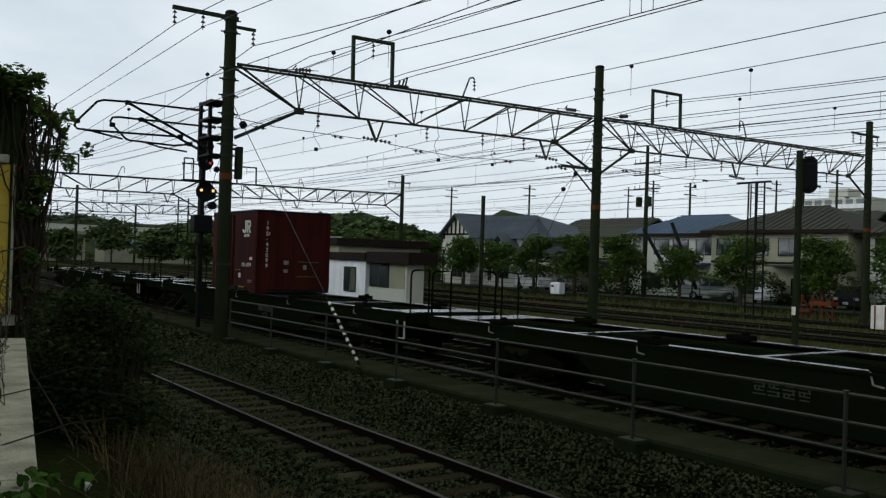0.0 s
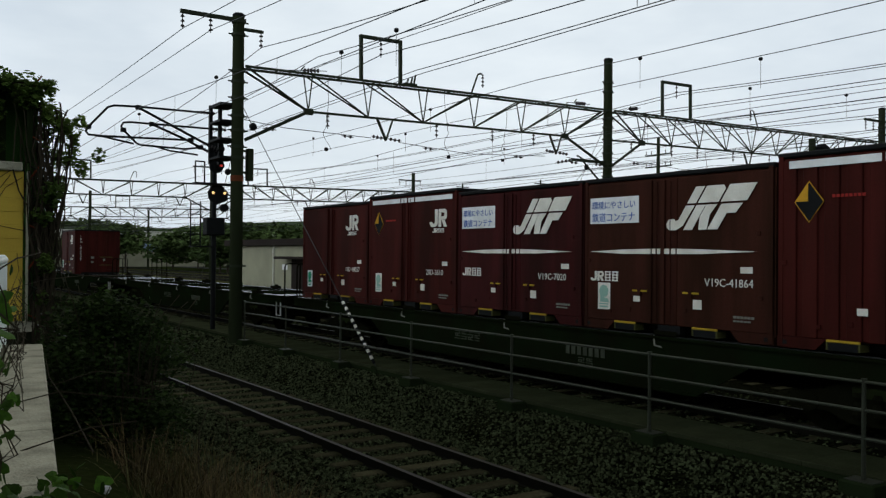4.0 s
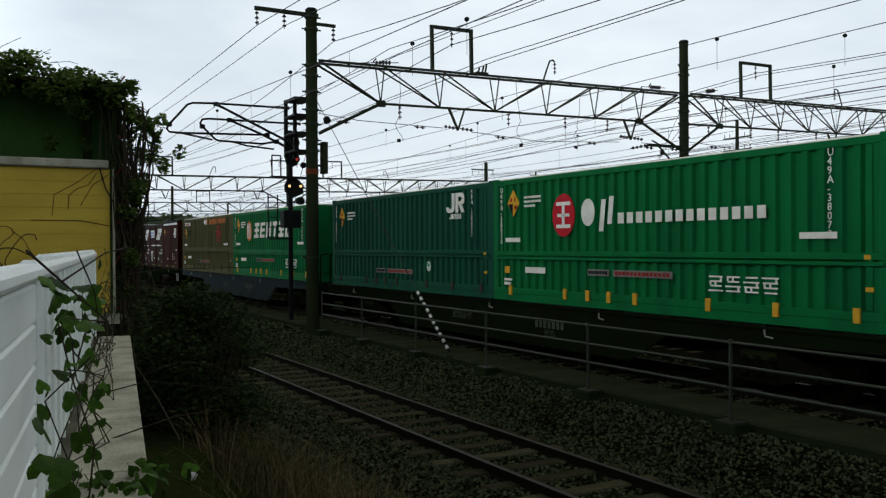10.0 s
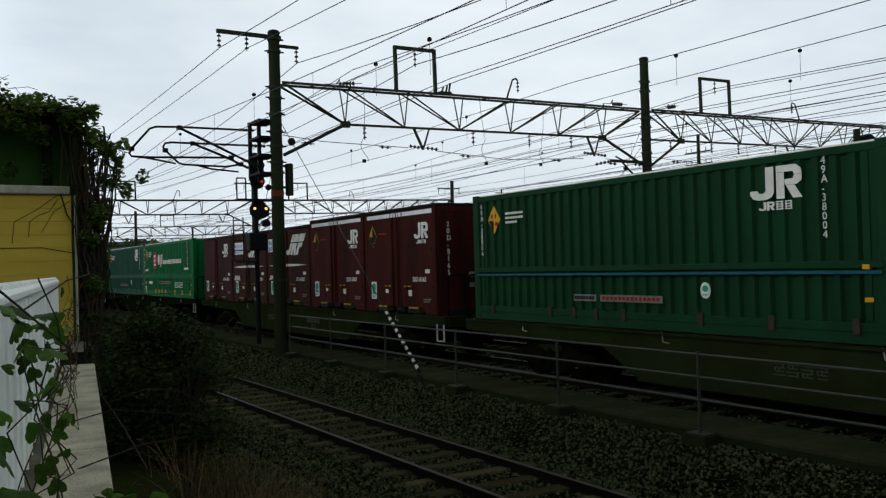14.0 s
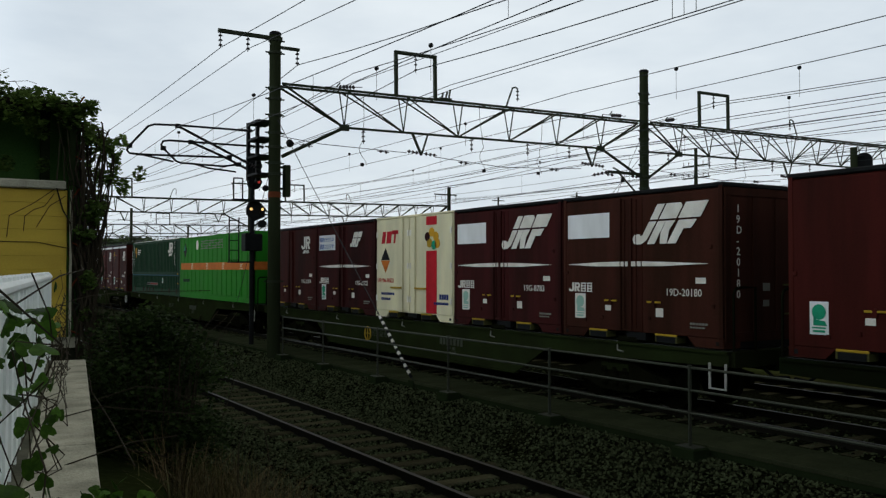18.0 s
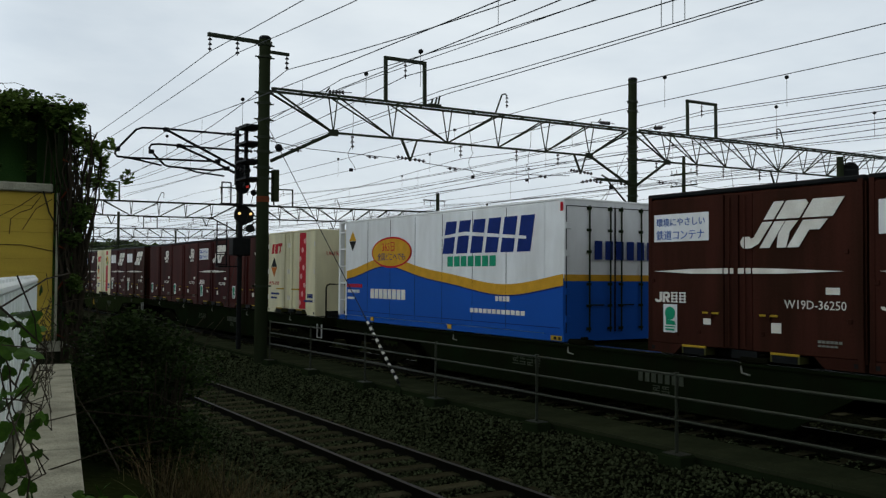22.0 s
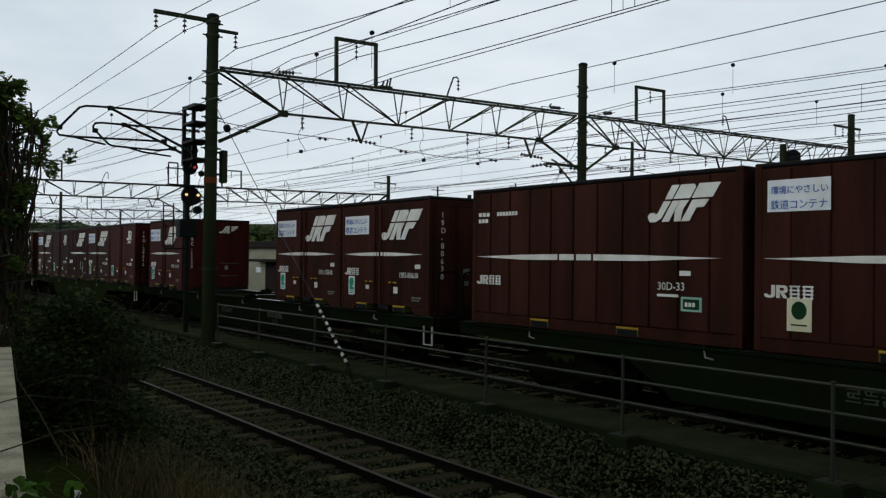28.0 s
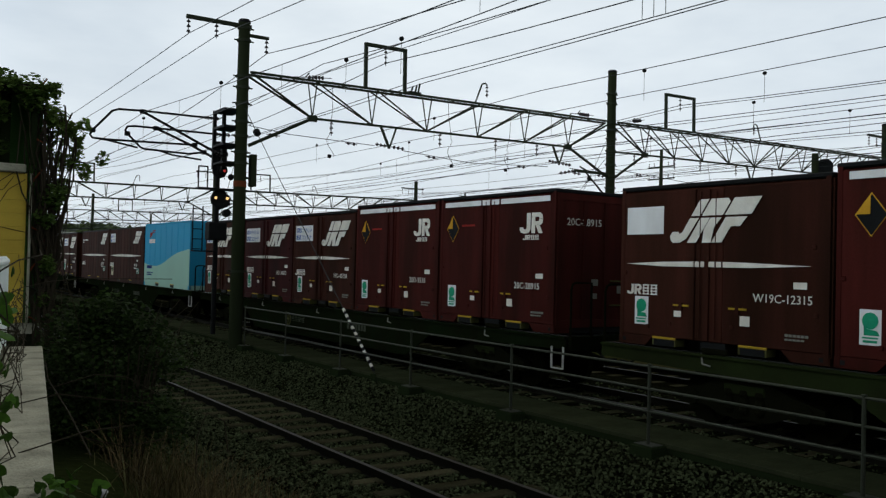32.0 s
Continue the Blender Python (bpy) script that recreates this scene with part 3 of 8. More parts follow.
def bars(h, z, w, t, n, gap=0.25):
    """A line of writing too small to read."""
    p = w / n
    return [[(h + i * p, z), (h + i * p + p * (1 - gap), z), (h + i * p + p * (1 - gap), z + t), (h + i * p, z + t)] for i in range(n)]


def strokes(h, z, w, t, n):
    """A line of square writing signs too small to read: level strokes and one upright each."""
    p, out = w / n, []
    for i in range(n):
        a, b = h + i * p, h + i * p + p * 0.86
        for k, q in enumerate((0.0, 0.30, 0.60, 0.90)):
            e = (b - a) * 0.16 * ((i * 5 + k * 3) % 4) / 3
            out.append(rect(a + e, b - e * 0.6, z + t * q, z + t * (q + 0.10)))
        for m in (0.10, 0.44, 0.80):
            k = int(m * 10 + i) % 3
            lo, hi = ((0.10, 0.30), (0.40, 0.60), (0.70, 0.90))[k]
            c = a + (b - a) * m
            out.append(rect(c, c + p * 0.10, z + t * lo, z + t * hi))
    return out


def owner(h, z, w, t):
    """The owner's small mark followed by two square signs."""
    out = operator_mark_small(h, z, w * 0.48, t)
    for a in (h + w * 0.52, h + w * 0.78):
        b = a + w * 0.21
        out += [rect(a, b, z + t * q, z + t * (q + 0.12)) for q in (0.0, 0.29, 0.58, 0.88)]
        out += [rect(a + w * 0.02, a + w * 0.05, z + t * q, z + t * (q + 0.17)) for q in (0.12, 0.41, 0.70)]
        out += [rect(b - w * 0.05, b - w * 0.02, z + t * q, z + t * (q + 0.17)) for q in (0.12, 0.41, 0.70)]
    return out


def skirt(L, W, colour, parent, foot=0.72):
    """The floor frame: a foot at each end with a slanted inner edge, open pockets between."""
    x = W / 2
    part("floor_frame", boxes((-x + 0.34, x - 0.02, -L / 2 + 0.02, L / 2 - 0.02, 0.0, 0.14), (-x + 0.02, -x + 0.34, -0.22, 0.22, 0.02, 0.14)), "black", parent, "black floor frame set back under the box")
    for s in (-1, 1):
        a, b = s * L / 2, s * (L / 2 - foot)
        ft = part("foot", plate(bmesh.new(), [(a, 0.0), (b + s * 0.16, 0.0), (b, 0.145), (a, 0.145)][::s], -x + 0.36, 0.36), colour, parent)
        # no real hole: a black block paints the opening's inner shade
        part("foot_opening", boxes((-x - 0.003, -x + 0.02, min(a - s * 0.07, a - s * 0.15), max(a - s * 0.07, a - s * 0.15), 0.04, 0.10)), "black", ft)


def shell(L, W, H, colour, parent):
    """Floor frame, ends and roof shared by every box."""
    x = W / 2
    skirt(L, W, colour, parent)
    part("roof", bevelled(boxes((-x - 0.005, x + 0.005, -L / 2 - 0.005, L / 2 + 0.005, H - 0.07, H)), 0.015), "black", parent, "dark sooty roof edge")


def fork_pockets(L, W, parent, hs):
    for h in hs:
        y = L / 2 - h
        # pocket mouth is a solid black block painting the shade of its hollow
        part("fork_pocket", boxes((-W / 2 - 0.006, -W / 2 + 0.3, y - 0.20, y + 0.20, 0.015, 0.115)), "black", parent)
        part("pocket_edge", bevelled(boxes((-W / 2 - 0.012, -W / 2 + 0.02, y - 0.23, y + 0.23, 0.118, 0.152)), 0.006), "yellow", parent, "scuffed yellow pocket edge")
        for e in (-0.22, 0.22):
            part("pocket_side", boxes((-W / 2 - 0.006, -W / 2 + 0.2, y + e - 0.012, y + e + 0.012, 0.02, 0.12)), "khaki", parent)


def box12(colour, style, ident="", tall=False, eco="green", plain_panel=False, mark=1.90, end_mark=False, end_flat=False, mark_size=1.0):
    """A five-tonne container: two wide leaf doors on the long side."""
    L, W, H = 3.715, 2.45, 2.6 if tall else 2.5
    c = empty("freight_container", None, "", "container", "containers on the train")
    x = -W / 2
    shell(L, W, H, colour, c)
    part("body", bevelled(boxes((x + 0.03, -x, -L / 2, L / 2, 0.14, H - 0.07)), 0.02), colour, c)
    ribbed = style in ("ribbed", "ribbed stripe")
    edges = [0.02, 1.52, 2.02, 3.69] if not ribbed else [0.02 + i * 0.3062 for i in range(13)]
    for a, b in zip(edges, edges[1:]):
        g = 0.012 if not ribbed else 0.05
        dx = 0.0 if b - a > 0.6 or ribbed else 0.018
        part("side_panel", bevelled(boxes((x + dx, x + 0.05, L / 2 - b + g, L / 2 - a - g, 0.15, H - 0.1)), 0.008), colour, c)
    if not ribbed:
        part("door_post", boxes((x - 0.012, x + 0.03, L / 2 - 1.78, L / 2 - 1.70, 0.16, H - 0.12)), colour, c)
        for h in (1.62, 1.9):
            part("lock_rod", rods(((x - 0.012, L / 2 - h, 0.2), (x - 0.012, L / 2 - h, H - 0.15), 0.013)), colour, c)
        for h, z in ((1.28, 0.64), (2.30, 0.64)):
            lv = part("lever", bevelled(boxes((x - 0.03, x, L / 2 - h - 0.15, L / 2 - h + 0.15, z, z + 0.03)), 0.006), "yellow", c, "worn yellow lever")
            part("lever_bracket", boxes((x - 0.036, x, L / 2 - h - 0.03, L / 2 - h + 0.03, z - 0.06, z + 0.05)), colour, lv)
    for h in (0.05, L - 0.05):
        part("corner_post", boxes((x - 0.008, x + 0.06, L / 2 - h - 0.035, L / 2 - h + 0.035, 0.02, H - 0.05)), colour, c)
    fork_pockets(L, W, c, (0.95, 2.55))
    # trailing end: frame, door bars, plates
    part("end_frame", boxes((x + 0.02, x + 0.14, -L / 2 - 0.02, -L / 2, 0.1, H - 0.08), (-x - 0.14, -x - 0.02, -L / 2 - 0.02, -L / 2, 0.1, H - 0.08), (x + 0.14, -x - 0.14, -L / 2 - 0.02, -L / 2, H - 0.2, H - 0.08), (x + 0.14, -x - 0.14, -L / 2 - 0.02, -L / 2, 0.1, 0.24)), colour, c)
    for h in (-0.55, -0.02, 0.5):
        part("end_rib", boxes((h - 0.03, h + 0.03, -L / 2 - 0.015, -L / 2, 0.24, H - 0.2)), colour, c)
    for zz in (0.5, 0.95):
        part("end_bar", rods(((0.1, -L / 2 - 0.03, zz), (0.8, -L / 2 - 0.03, zz), 0.015)), "khaki", c)
    for h, z, w2, h2 in ((-0.35, 0.86, 0.16, 0.12), (-0.35, 0.62, 0.14, 0.10), (0.3, 0.72, 0.12, 0.14)):
        end_marks("end_plate", [[(h, z), (h + w2, z), (h + w2, z + h2), (h, z + h2)]], "step", c, L)
    if ident and end_flat:
        lettering(ident, -0.98, 1.95, 0.19, "offwhite", c, L, x, end=True)
    elif ident:
        lettering(down(ident), -0.95, 2.05, 0.17, "offwhite", c, L, x, 0.95, end=True)
    if end_mark:
        end_marks("operator_mark", operator_mark_wide(0.05, 2.02, 0.75, 0.26), "offwhite", c, L, "white slanted operator mark")
    if style in ("stripe", "ribbed stripe"):
        if style == "stripe":
            marks("name_panel", [rect(0.14, min(1.24, mark - 0.22), 1.74, 2.17)], "white", c, L, x, "white panel")
        if style == "stripe" and not plain_panel:
            lettering("環境にやさしい", 0.19, 1.99, 0.142, "bluetxt", c, L, x - 0.006)
            lettering("鉄道コンテナ", 0.19, 1.78, 0.164, "bluetxt", c, L, x - 0.006)
        marks("operator_mark", operator_mark_wide(mark - 0.14, 1.60 + (0.2 if mark_size < 1 else 0.0), min(1.70, 3.62 - mark) * mark_size, 0.64 * mark_size), "offwhite", c, L, x - 0.014, "white slanted operator mark", split=True)
        if ribbed:
            marks("white_stripe", [[(0.14, 1.275), (1.1, 1.24), (2.4, 1.24), (3.5, 1.275), (2.4, 1.32), (1.1, 1.32)]], "offwhite", c, L, x - 0.006)
        else:
            marks("white_stripe", [[(0.14, 1.275), (0.9, 1.24), (1.5, 1.24), (1.5, 1.32), (0.9, 1.31)], rect(1.525, 1.70, 1.24, 1.32), rect(1.78, 2.0, 1.24, 1.32), [(2.03, 1.24), (2.5, 1.24), (3.45, 1.275), (2.5, 1.31), (2.03, 1.32)]], "offwhite", c, L, x - 0.006)
        marks("owner_letters", owner(0.16, 0.79, 0.64, 0.16), "offwhite", c, L, x)
    else:
        marks("operator_mark", operator_mark_small(2.70 if tall else 2.57, 1.80, 0.66, 0.38), "offwhite", c, L, x - 0.012, "white operator mark", split=True)
        marks("owner_letters", owner(2.78 if tall else 2.65, 1.68, 0.46, 0.09), "offwhite", c, L, x)
    if tall:
        marks("height_band", [rect(0.18, 1.45, H - 0.22, H - 0.12), rect(2.1, 3.55, H - 0.22, H - 0.12), rect(1.50, 1.74, H - 0.22, H - 0.12), rect(1.80, 2.04, H - 0.22, H - 0.12)], "white", c, L, x - 0.010, "white band under the roof", split=True)
        marks("vent_mark_edge", [diamond(0.47, 1.93, 0.275)], "amber", c, L, x - 0.000)
        marks("vent_mark_field", [diamond(0.475, 1.925, 0.255)], "black", c, L, x - 0.006)
        marks("vent_mark_top", [[(0.28, 1.935), (0.46, 1.935), (0.46, 2.18)]], "amber", c, L, x - 0.012)
        marks("vent_line", bars(0.80, 1.97, 0.46, 0.04, 8), "dkred", c, L, x - 0.004)
    if ribbed:
        lettering(down(ident[:3]), 2.38, 0.76, 0.15, "offwhite", c, L, x, 0.9)
        lettering(down(ident[4:]), 2.78, 0.76, 0.15, "offwhite", c, L, x, 0.9)
        eco = None
    elif ident:
        lettering(ident, 2.55, 0.77, 0.165, "offwhite", c, L, x)
    marks("data_plate", [rect(1.14, 1.28, 0.48, 0.57), rect(3.18, 3.38, 0.97, 1.06)] + ([] if ribbed else [rect(2.34, 2.50, 0.42, 0.56)]), "offwhite", c, L, x - 0.004, split=True)
    marks("plate_writing", bars(3.06, 0.33, 0.36, 0.035, 6, 0.2) + bars(3.06, 0.28, 0.30, 0.025, 5, 0.2), "step", c, L, x - 0.002)
    for h, z in ((0.62, 0.27), (1.06, 0.33), (2.20, 0.36), (3.48, 1.5), (0.12, 1.1), (3.52, 0.6)):
        part("hinge", bevelled(boxes((x - 0.022, x, L / 2 - h - 0.03, L / 2 - h + 0.03, z, z + 0.06)), 0.006), colour, c)
    if eco:
        lab = part("eco_label", plate(bmesh.new(), face(L, rect(0.34, 0.62, 0.32, 0.76)), x - 0.002), "white" if eco == "green" else "offwhite", c, "white sticker")
        tone = "greenlbl" if eco == "green" else "mint"
        marks("eco_emblem", [disc(0.48, 0.62, 0.105, 0.105, 12), rect(0.39, 0.57, 0.35, 0.38), rect(0.38, 0.58, 0.40, 0.42), rect(0.40, 0.44, 0.44, 0.56), [(0.44, 0.44), (0.60, 0.44), (0.57, 0.50), (0.44, 0.52)]], tone, lab, L, x - 0.010)
    return c, L


def box31(colour, name="", ident="", band=None):
    """A 31-foot container: ribbed side, mid rail, drop side below."""
    L, W, H = 9.41, 2.49, 2.6
    c = empty("long_freight_container", None, "", "container", "containers on the train")
    x = -W / 2
    part("floor_frame", boxes((x, -x, -L / 2, L / 2, 0.0, 0.16)), colour, c)
    part("roof", bevelled(boxes((x + 0.05, -x - 0.05, -L / 2 + 0.03, L / 2 - 0.03, H - 0.05, H)), 0.012), "offwhite", c, "pale weathered roof")
    part("body", boxes((x + 0.09, -x - 0.02, -L / 2 + 0.05, L / 2 - 0.05, 0.16, H - 0.05)), colour, c)
    part("top_rail", bevelled(boxes((x, x + 0.1, -L / 2, L / 2, H - 0.14, H - 0.03)), 0.012), colour, c)
    m = 0.10 if name == "khaki" else 0.02 if name == "jr" else 0.0      # the khaki box has its middle rail higher
    part("upper_sheet", corrugated(L, 1.04 + m, H - 0.13, x + 0.010, 0.27, 0.052, 0.2), colour, c)
    part("lower_sheet", corrugated(L, 0.26, 0.88 + m, x + 0.010, 0.27, 0.052, 0.2), colour, c)
    part("middle_rail", bevelled(boxes((x - 0.03, x + 0.1, -L / 2 + 0.12, L / 2 - 0.12, 0.87 + m, 0.93 + m), (x - 0.012, x + 0.1, -L / 2 + 0.12, L / 2 - 0.12, 0.95 + m, 1.05 + m)), 0.01), colour, c)
    # bluish sky sheen on the rail's edge, painted as a thin strip
    if band:
        part("colour_band", boxes((x - 0.034, x - 0.03, -L / 2 + 0.14, L / 2 - 0.14, 0.88 + m, 0.92 + m)), band, c, "dull blue sheen painted along the middle rail")
    part("bottom_rail", bevelled(boxes((x - 0.01, x + 0.1, -L / 2 + 0.12, L / 2 - 0.12, 0.15, 0.27)), 0.01), colour, c)
    for y in (-L / 2 + 0.1, L / 2 - 0.1):
        post = part("corner_post", bevelled(boxes((x - 0.004, x + 0.16, y - 0.1, y + 0.1, 0.0, H)), 0.012), colour, c)
        for z in (0.0, H - 0.12):
            part("corner_casting", bevelled(boxes((x - 0.012, x + 0.17, y - 0.09, y + 0.09, z, z + 0.12)), 0.01), colour, post)
    for y in (-L / 2 + 0.34, L / 2 - 0.34):
        part("edge_post", boxes((x - 0.006, x + 0.08, y - 0.05, y + 0.05, 0.3, H - 0.14)), colour, c)
    for i, h in enumerate((0.7, 2.6, 3.3, 3.9, 4.6, 6.3, 7.6, 8.9)):
        part("hinge", boxes((x - 0.035, x, L / 2 - h - 0.05, L / 2 - h + 0.05, 0.12, 0.32)), "bark" if colour != "green" else "amber", c)
    part("end_frame", boxes((-1.0, 1.0, -L / 2 - 0.015, -L / 2 + 0.05, 0.3, 2.35)), colour, c)
    for k in range(3):
        part("end_lock_rod", rods(((-0.6 + 0.6 * k, -L / 2 - 0.03, 0.25), (-0.6 + 0.6 * k, -L / 2 - 0.03, 2.4), 0.018)), colour, c)
    # markings
    vz = 1.86 if name == "khaki" else 2.06
    marks("vent_mark", [diamond(0.80, vz, 0.29)], "amber", c, L, x - 0.002)
    marks("vent_mark_dark", [[(0.62, vz - 0.02), (0.78, vz - 0.02), (0.78, vz - 0.26)]], "black", c, L, x - 0.010)
    marks("vent_mark_bars", [rect(0.70, 0.76, vz + 0.03, vz + 0.11), rect(0.84, 0.88, vz + 0.03, vz + 0.12), rect(0.84, 0.94, vz - 0.13, vz - 0.05)], "dkred", c, L, x - 0.010)
    marks("vent_letters", bars(1.2, vz + 0.08, 0.6, 0.045, 9) + bars(1.2, vz - 0.01, 0.6, 0.045, 9) + bars(1.2, vz - 0.10, 0.4, 0.045, 6), "offwhite" if name != "khaki" else "concrete", c, L, x)
    if ident:
        lettering(down(ident), 0.30, 2.30, 0.15, "offwhite" if name != "khaki" else "black", c, L, x, 0.82)
        lettering(down(ident), -0.78, 2.26, 0.13, "offwhite" if name != "khaki" else "black", c, L, x, 0.82, end=True)
        lettering(down(ident), 8.45, 2.36, 0.15, "offwhite" if name != "khaki" else "black", c, L, x, 0.82)
    if name != "jr":
        marks("notice", [rect(0.50, 1.05, 1.24, 1.33), rect(8.0, 8.6, 1.24, 1.33)], "offwhite", c, L, x - 0.004, split=True)
    nz = 0.44 if name in ("jr", "khaki") else 0.60
    marks("notice_writing", bars(3.30, nz, 0.62, 0.12, 5, 0.08), "step", c, L, x - 0.012)
    marks("notice_writing", bars(4.02, nz, 1.5, 0.12, 9, 0.06), "step", c, L, x - 0.012)
    marks("notice_letters", bars(4.08, nz + 0.03, 1.4, 0.06, 14, 0.3), "dkred", c, L, x - 0.020)
    marks("notice_letters", bars(3.33, nz + 0.03, 0.56, 0.06, 7, 0.3), "black", c, L, x - 0.020)
    if name != "jr":
        marks("data_plate", [rect(1.25, 1.95, 0.60, 0.72), rect(0.45, 0.75, 0.42, 0.47), rect(0.45, 0.70, 0.33, 0.39)], "offwhite", c, L, x - 0.012, split=True)
        marks("amber_plate", [rect(0.48, 0.66, 0.58, 0.72)], "amber", c, L, x - 0.012)
    marks("orange_plate", [rect(9.0, 9.10, 0.96, 1.02), rect(9.02, 9.14, 0.54, 0.60)], "amber", c, L, x - 0.008, split=True)
    if name == "khaki":
        marks("warning_board", [rect(0.55, 1.75, 2.24, 2.40)], "offwhite", c, L, x - 0.004)
        lettering("コキ50000積載禁止", 0.58, 2.265, 0.128, "dkred", c, L, x - 0.004)
        marks("arrow_mark", [[(4.42, 2.34), (4.70, 2.20), (4.70, 2.48)], [(4.70, 2.34), (4.95, 2.19), (4.95, 2.49)]], "offwhite", c, L, x - 0.004)
        marks("arrow_tail", [[(4.94, 2.34), (5.16, 2.22), (5.16, 2.46)]], "orange", c, L, x - 0.005)
        marks("name_block", [rect(5.42 + i * 0.23 + (0.12 if i > 5 else 0), 5.42 + i * 0.23 + 0.13 + (0.12 if i > 5 else 0), 2.22, 2.44, -0.09) for i in range(12)], "orange", c, L, x - 0.004, "orange slanted block", split=True)
        marks("round_mark", ring_shapes(7.1, 1.76, 0.30, 0.37) + ring_shapes(7.1, 1.76, 0.06, 0.19, 12), "dkred", c, L, x - 0.004, "red ring mark")
    if name == "zentsu":
        marks("oval_mark", [disc(2.35, 1.80, 0.34, 0.40)], "orange", c, L, x - 0.004)
        marks("oval_bars", [rect(2.12 + i * 0.16, 2.20 + i * 0.16, 1.50, 2.10) for i in range(3)], "offwhite", c, L, x - 0.012)
        cuts = {0: ((0.22, 0.40), (0.60, 0.78)), 1: ((0.20, 0.40), (0.60, 0.80)), 2: (), 3: ((0.0, 0.76),), 4: ((0.22, 0.40), (0.60, 0.78)), 5: ((0.24, 1.0),)}
        for i in range(6):
            a, slant = 3.0 + i * 0.74, -0.14
            sh = lambda u0, u1, q0, q1: [(a + u0 + 0.14 * q0, 1.52 + 0.58 * q0), (a + u1 + 0.14 * q0, 1.52 + 0.58 * q0), (a + u1 + 0.14 * q1, 1.52 + 0.58 * q1), (a + u0 + 0.14 * q1, 1.52 + 0.58 * q1)]
            solid, q = [], 0.0
            for c0, c1 in cuts[i]:
                solid += [sh(0.0, 0.56, q, c0)] if c0 > q else []
                solid.append(sh(0.20, 0.36, c0, c1) if i in (0, 3, 4) else sh(0.0, 0.17, c0, c1))
                solid += [sh(0.40, 0.56, c0, c1)] if i == 5 else []
                q = c1
            solid += [sh(0.0, 0.56, q, 1.0)] if cuts[i] and q < 1 else []
            if not cuts[i]:
                solid = [sh(0.0, 0.16, 0, 1), sh(0.40, 0.56, 0, 1), sh(0.17, 0.39, 0.3, 0.7)]
            marks("company_block", solid, "offwhite", c, L, x - 0.004, "white slanted company block")
        marks("owner_letters", strokes(6.75, 0.42, 1.25, 0.30, 4), "offwhite", c, L, x - 0.012)
    if name == "oji":
        marks("round_mark", [disc(2.55, 1.75, 0.36, 0.42)], "crimson", c, L, x - 0.004)
        marks("round_mark_bars", [rect(2.33, 2.77, 1.94, 2.01), rect(2.36, 2.74, 1.72, 1.78), rect(2.33, 2.77, 1.50, 1.57), rect(2.51, 2.59, 1.55, 1.95)], "offwhite", c, L, x - 0.012)
        marks("company_name", [disc(3.3, 1.78, 0.2, 0.26, 14), rect(3.62, 3.74, 1.42, 2.0, -0.08), rect(3.86, 3.98, 1.55, 2.05, -0.06)], "offwhite", c, L, x - 0.004)
        marks("company_line", bars(4.15, 1.55, 3.35, 0.19, 14, 0.34), "offwhite", c, L, x - 0.004)
        marks("owner_letters", strokes(6.3, 0.44, 1.40, 0.24, 4), "offwhite", c, L, x - 0.012)
    if name == "jr":
        marks("operator_mark", operator_mark_small(7.30, 1.95, 0.86, 0.46), "offwhite", c, L, x - 0.006, "white operator mark", split=True)
        marks("owner_letters", owner(7.44, 1.80, 0.56, 0.12), "offwhite", c, L, x - 0.004)
        marks("round_sticker", [disc(6.42, 0.66, 0.10, 0.125, 16)], "offwhite", c, L, x - 0.02)
        marks("sticker_picture", [disc(6.42, 0.69, 0.06, 0.05, 12), rect(6.37, 6.47, 0.585, 0.60)], "greenlbl", c, L, x - 0.028)
    return c, L


def box_green(ident):
    """A smooth-ribbed leaf green container with an orange stripe."""
    L, W, H = 9.41, 2.49, 2.55
    c = empty("long_freight_container", None, "", "container", "containers on the train")
    x = -W / 2
    part("floor_frame", boxes((x, -x, -L / 2, L / 2, 0.0, 0.16)), "lime", c)
    part("roof", bevelled(boxes((x, -x, -L / 2, L / 2, H - 0.06, H)), 0.012), "lime", c)
    part("body", boxes((x + 0.04, -x, -L / 2, L / 2, 0.16, H - 0.06)), "lime", c)
    n = 16
    for i in range(n):
        a, b = L * i / n, L * (i + 1) / n
        part("side_panel", bevelled(boxes((x + 0.01, x + 0.06, L / 2 - b + 0.03, L / 2 - a - 0.03, 0.2, H - 0.08)), 0.015), "lime", c)
    marks("orange_stripe", [rect(0.05, L - 0.05, 1.18, 1.46)], "orange", c, L, x + 0.008)
    for i in range(4):
        marks("company_letters", strokes(1.75 + i * 2.1, 1.20, 0.34, 0.24, 1), "cream", c, L, x - 0.0, "pale yellow writing")
    marks("round_mark", [disc(2.6, 2.2, 0.17, 0.2, 14)], "offwhite", c, L, x + 0.006)
    marks("company_name", strokes(3.1, 2.02, 3.0, 0.34, 8), "step", c, L, x + 0.006, "cream company name")
    marks("vent_mark", [diamond(0.8, 2.0, 0.32)], "black", c, L, x + 0.006)
    marks("vent_mark_light", [[(0.62, 2.0), (0.8, 2.26), (0.8, 2.0)]], "greenlbl", c, L, x - 0.002)
    marks("serial", bars(0.5, 0.66, 1.0, 0.12, 9), "forest", c, L, x + 0.006)
    part("end_band", boxes((-1.2, 1.2, -L / 2 - 0.006, -L / 2, 1.18, 1.46)), "orange", c)
    for y in (-L / 2 + 0.08, L / 2 - 0.08):
        part("corner_post", bevelled(boxes((x - 0.004, x + 0.12, y - 0.08, y + 0.08, 0.0, H)), 0.012), "lime", c)
    return c, L


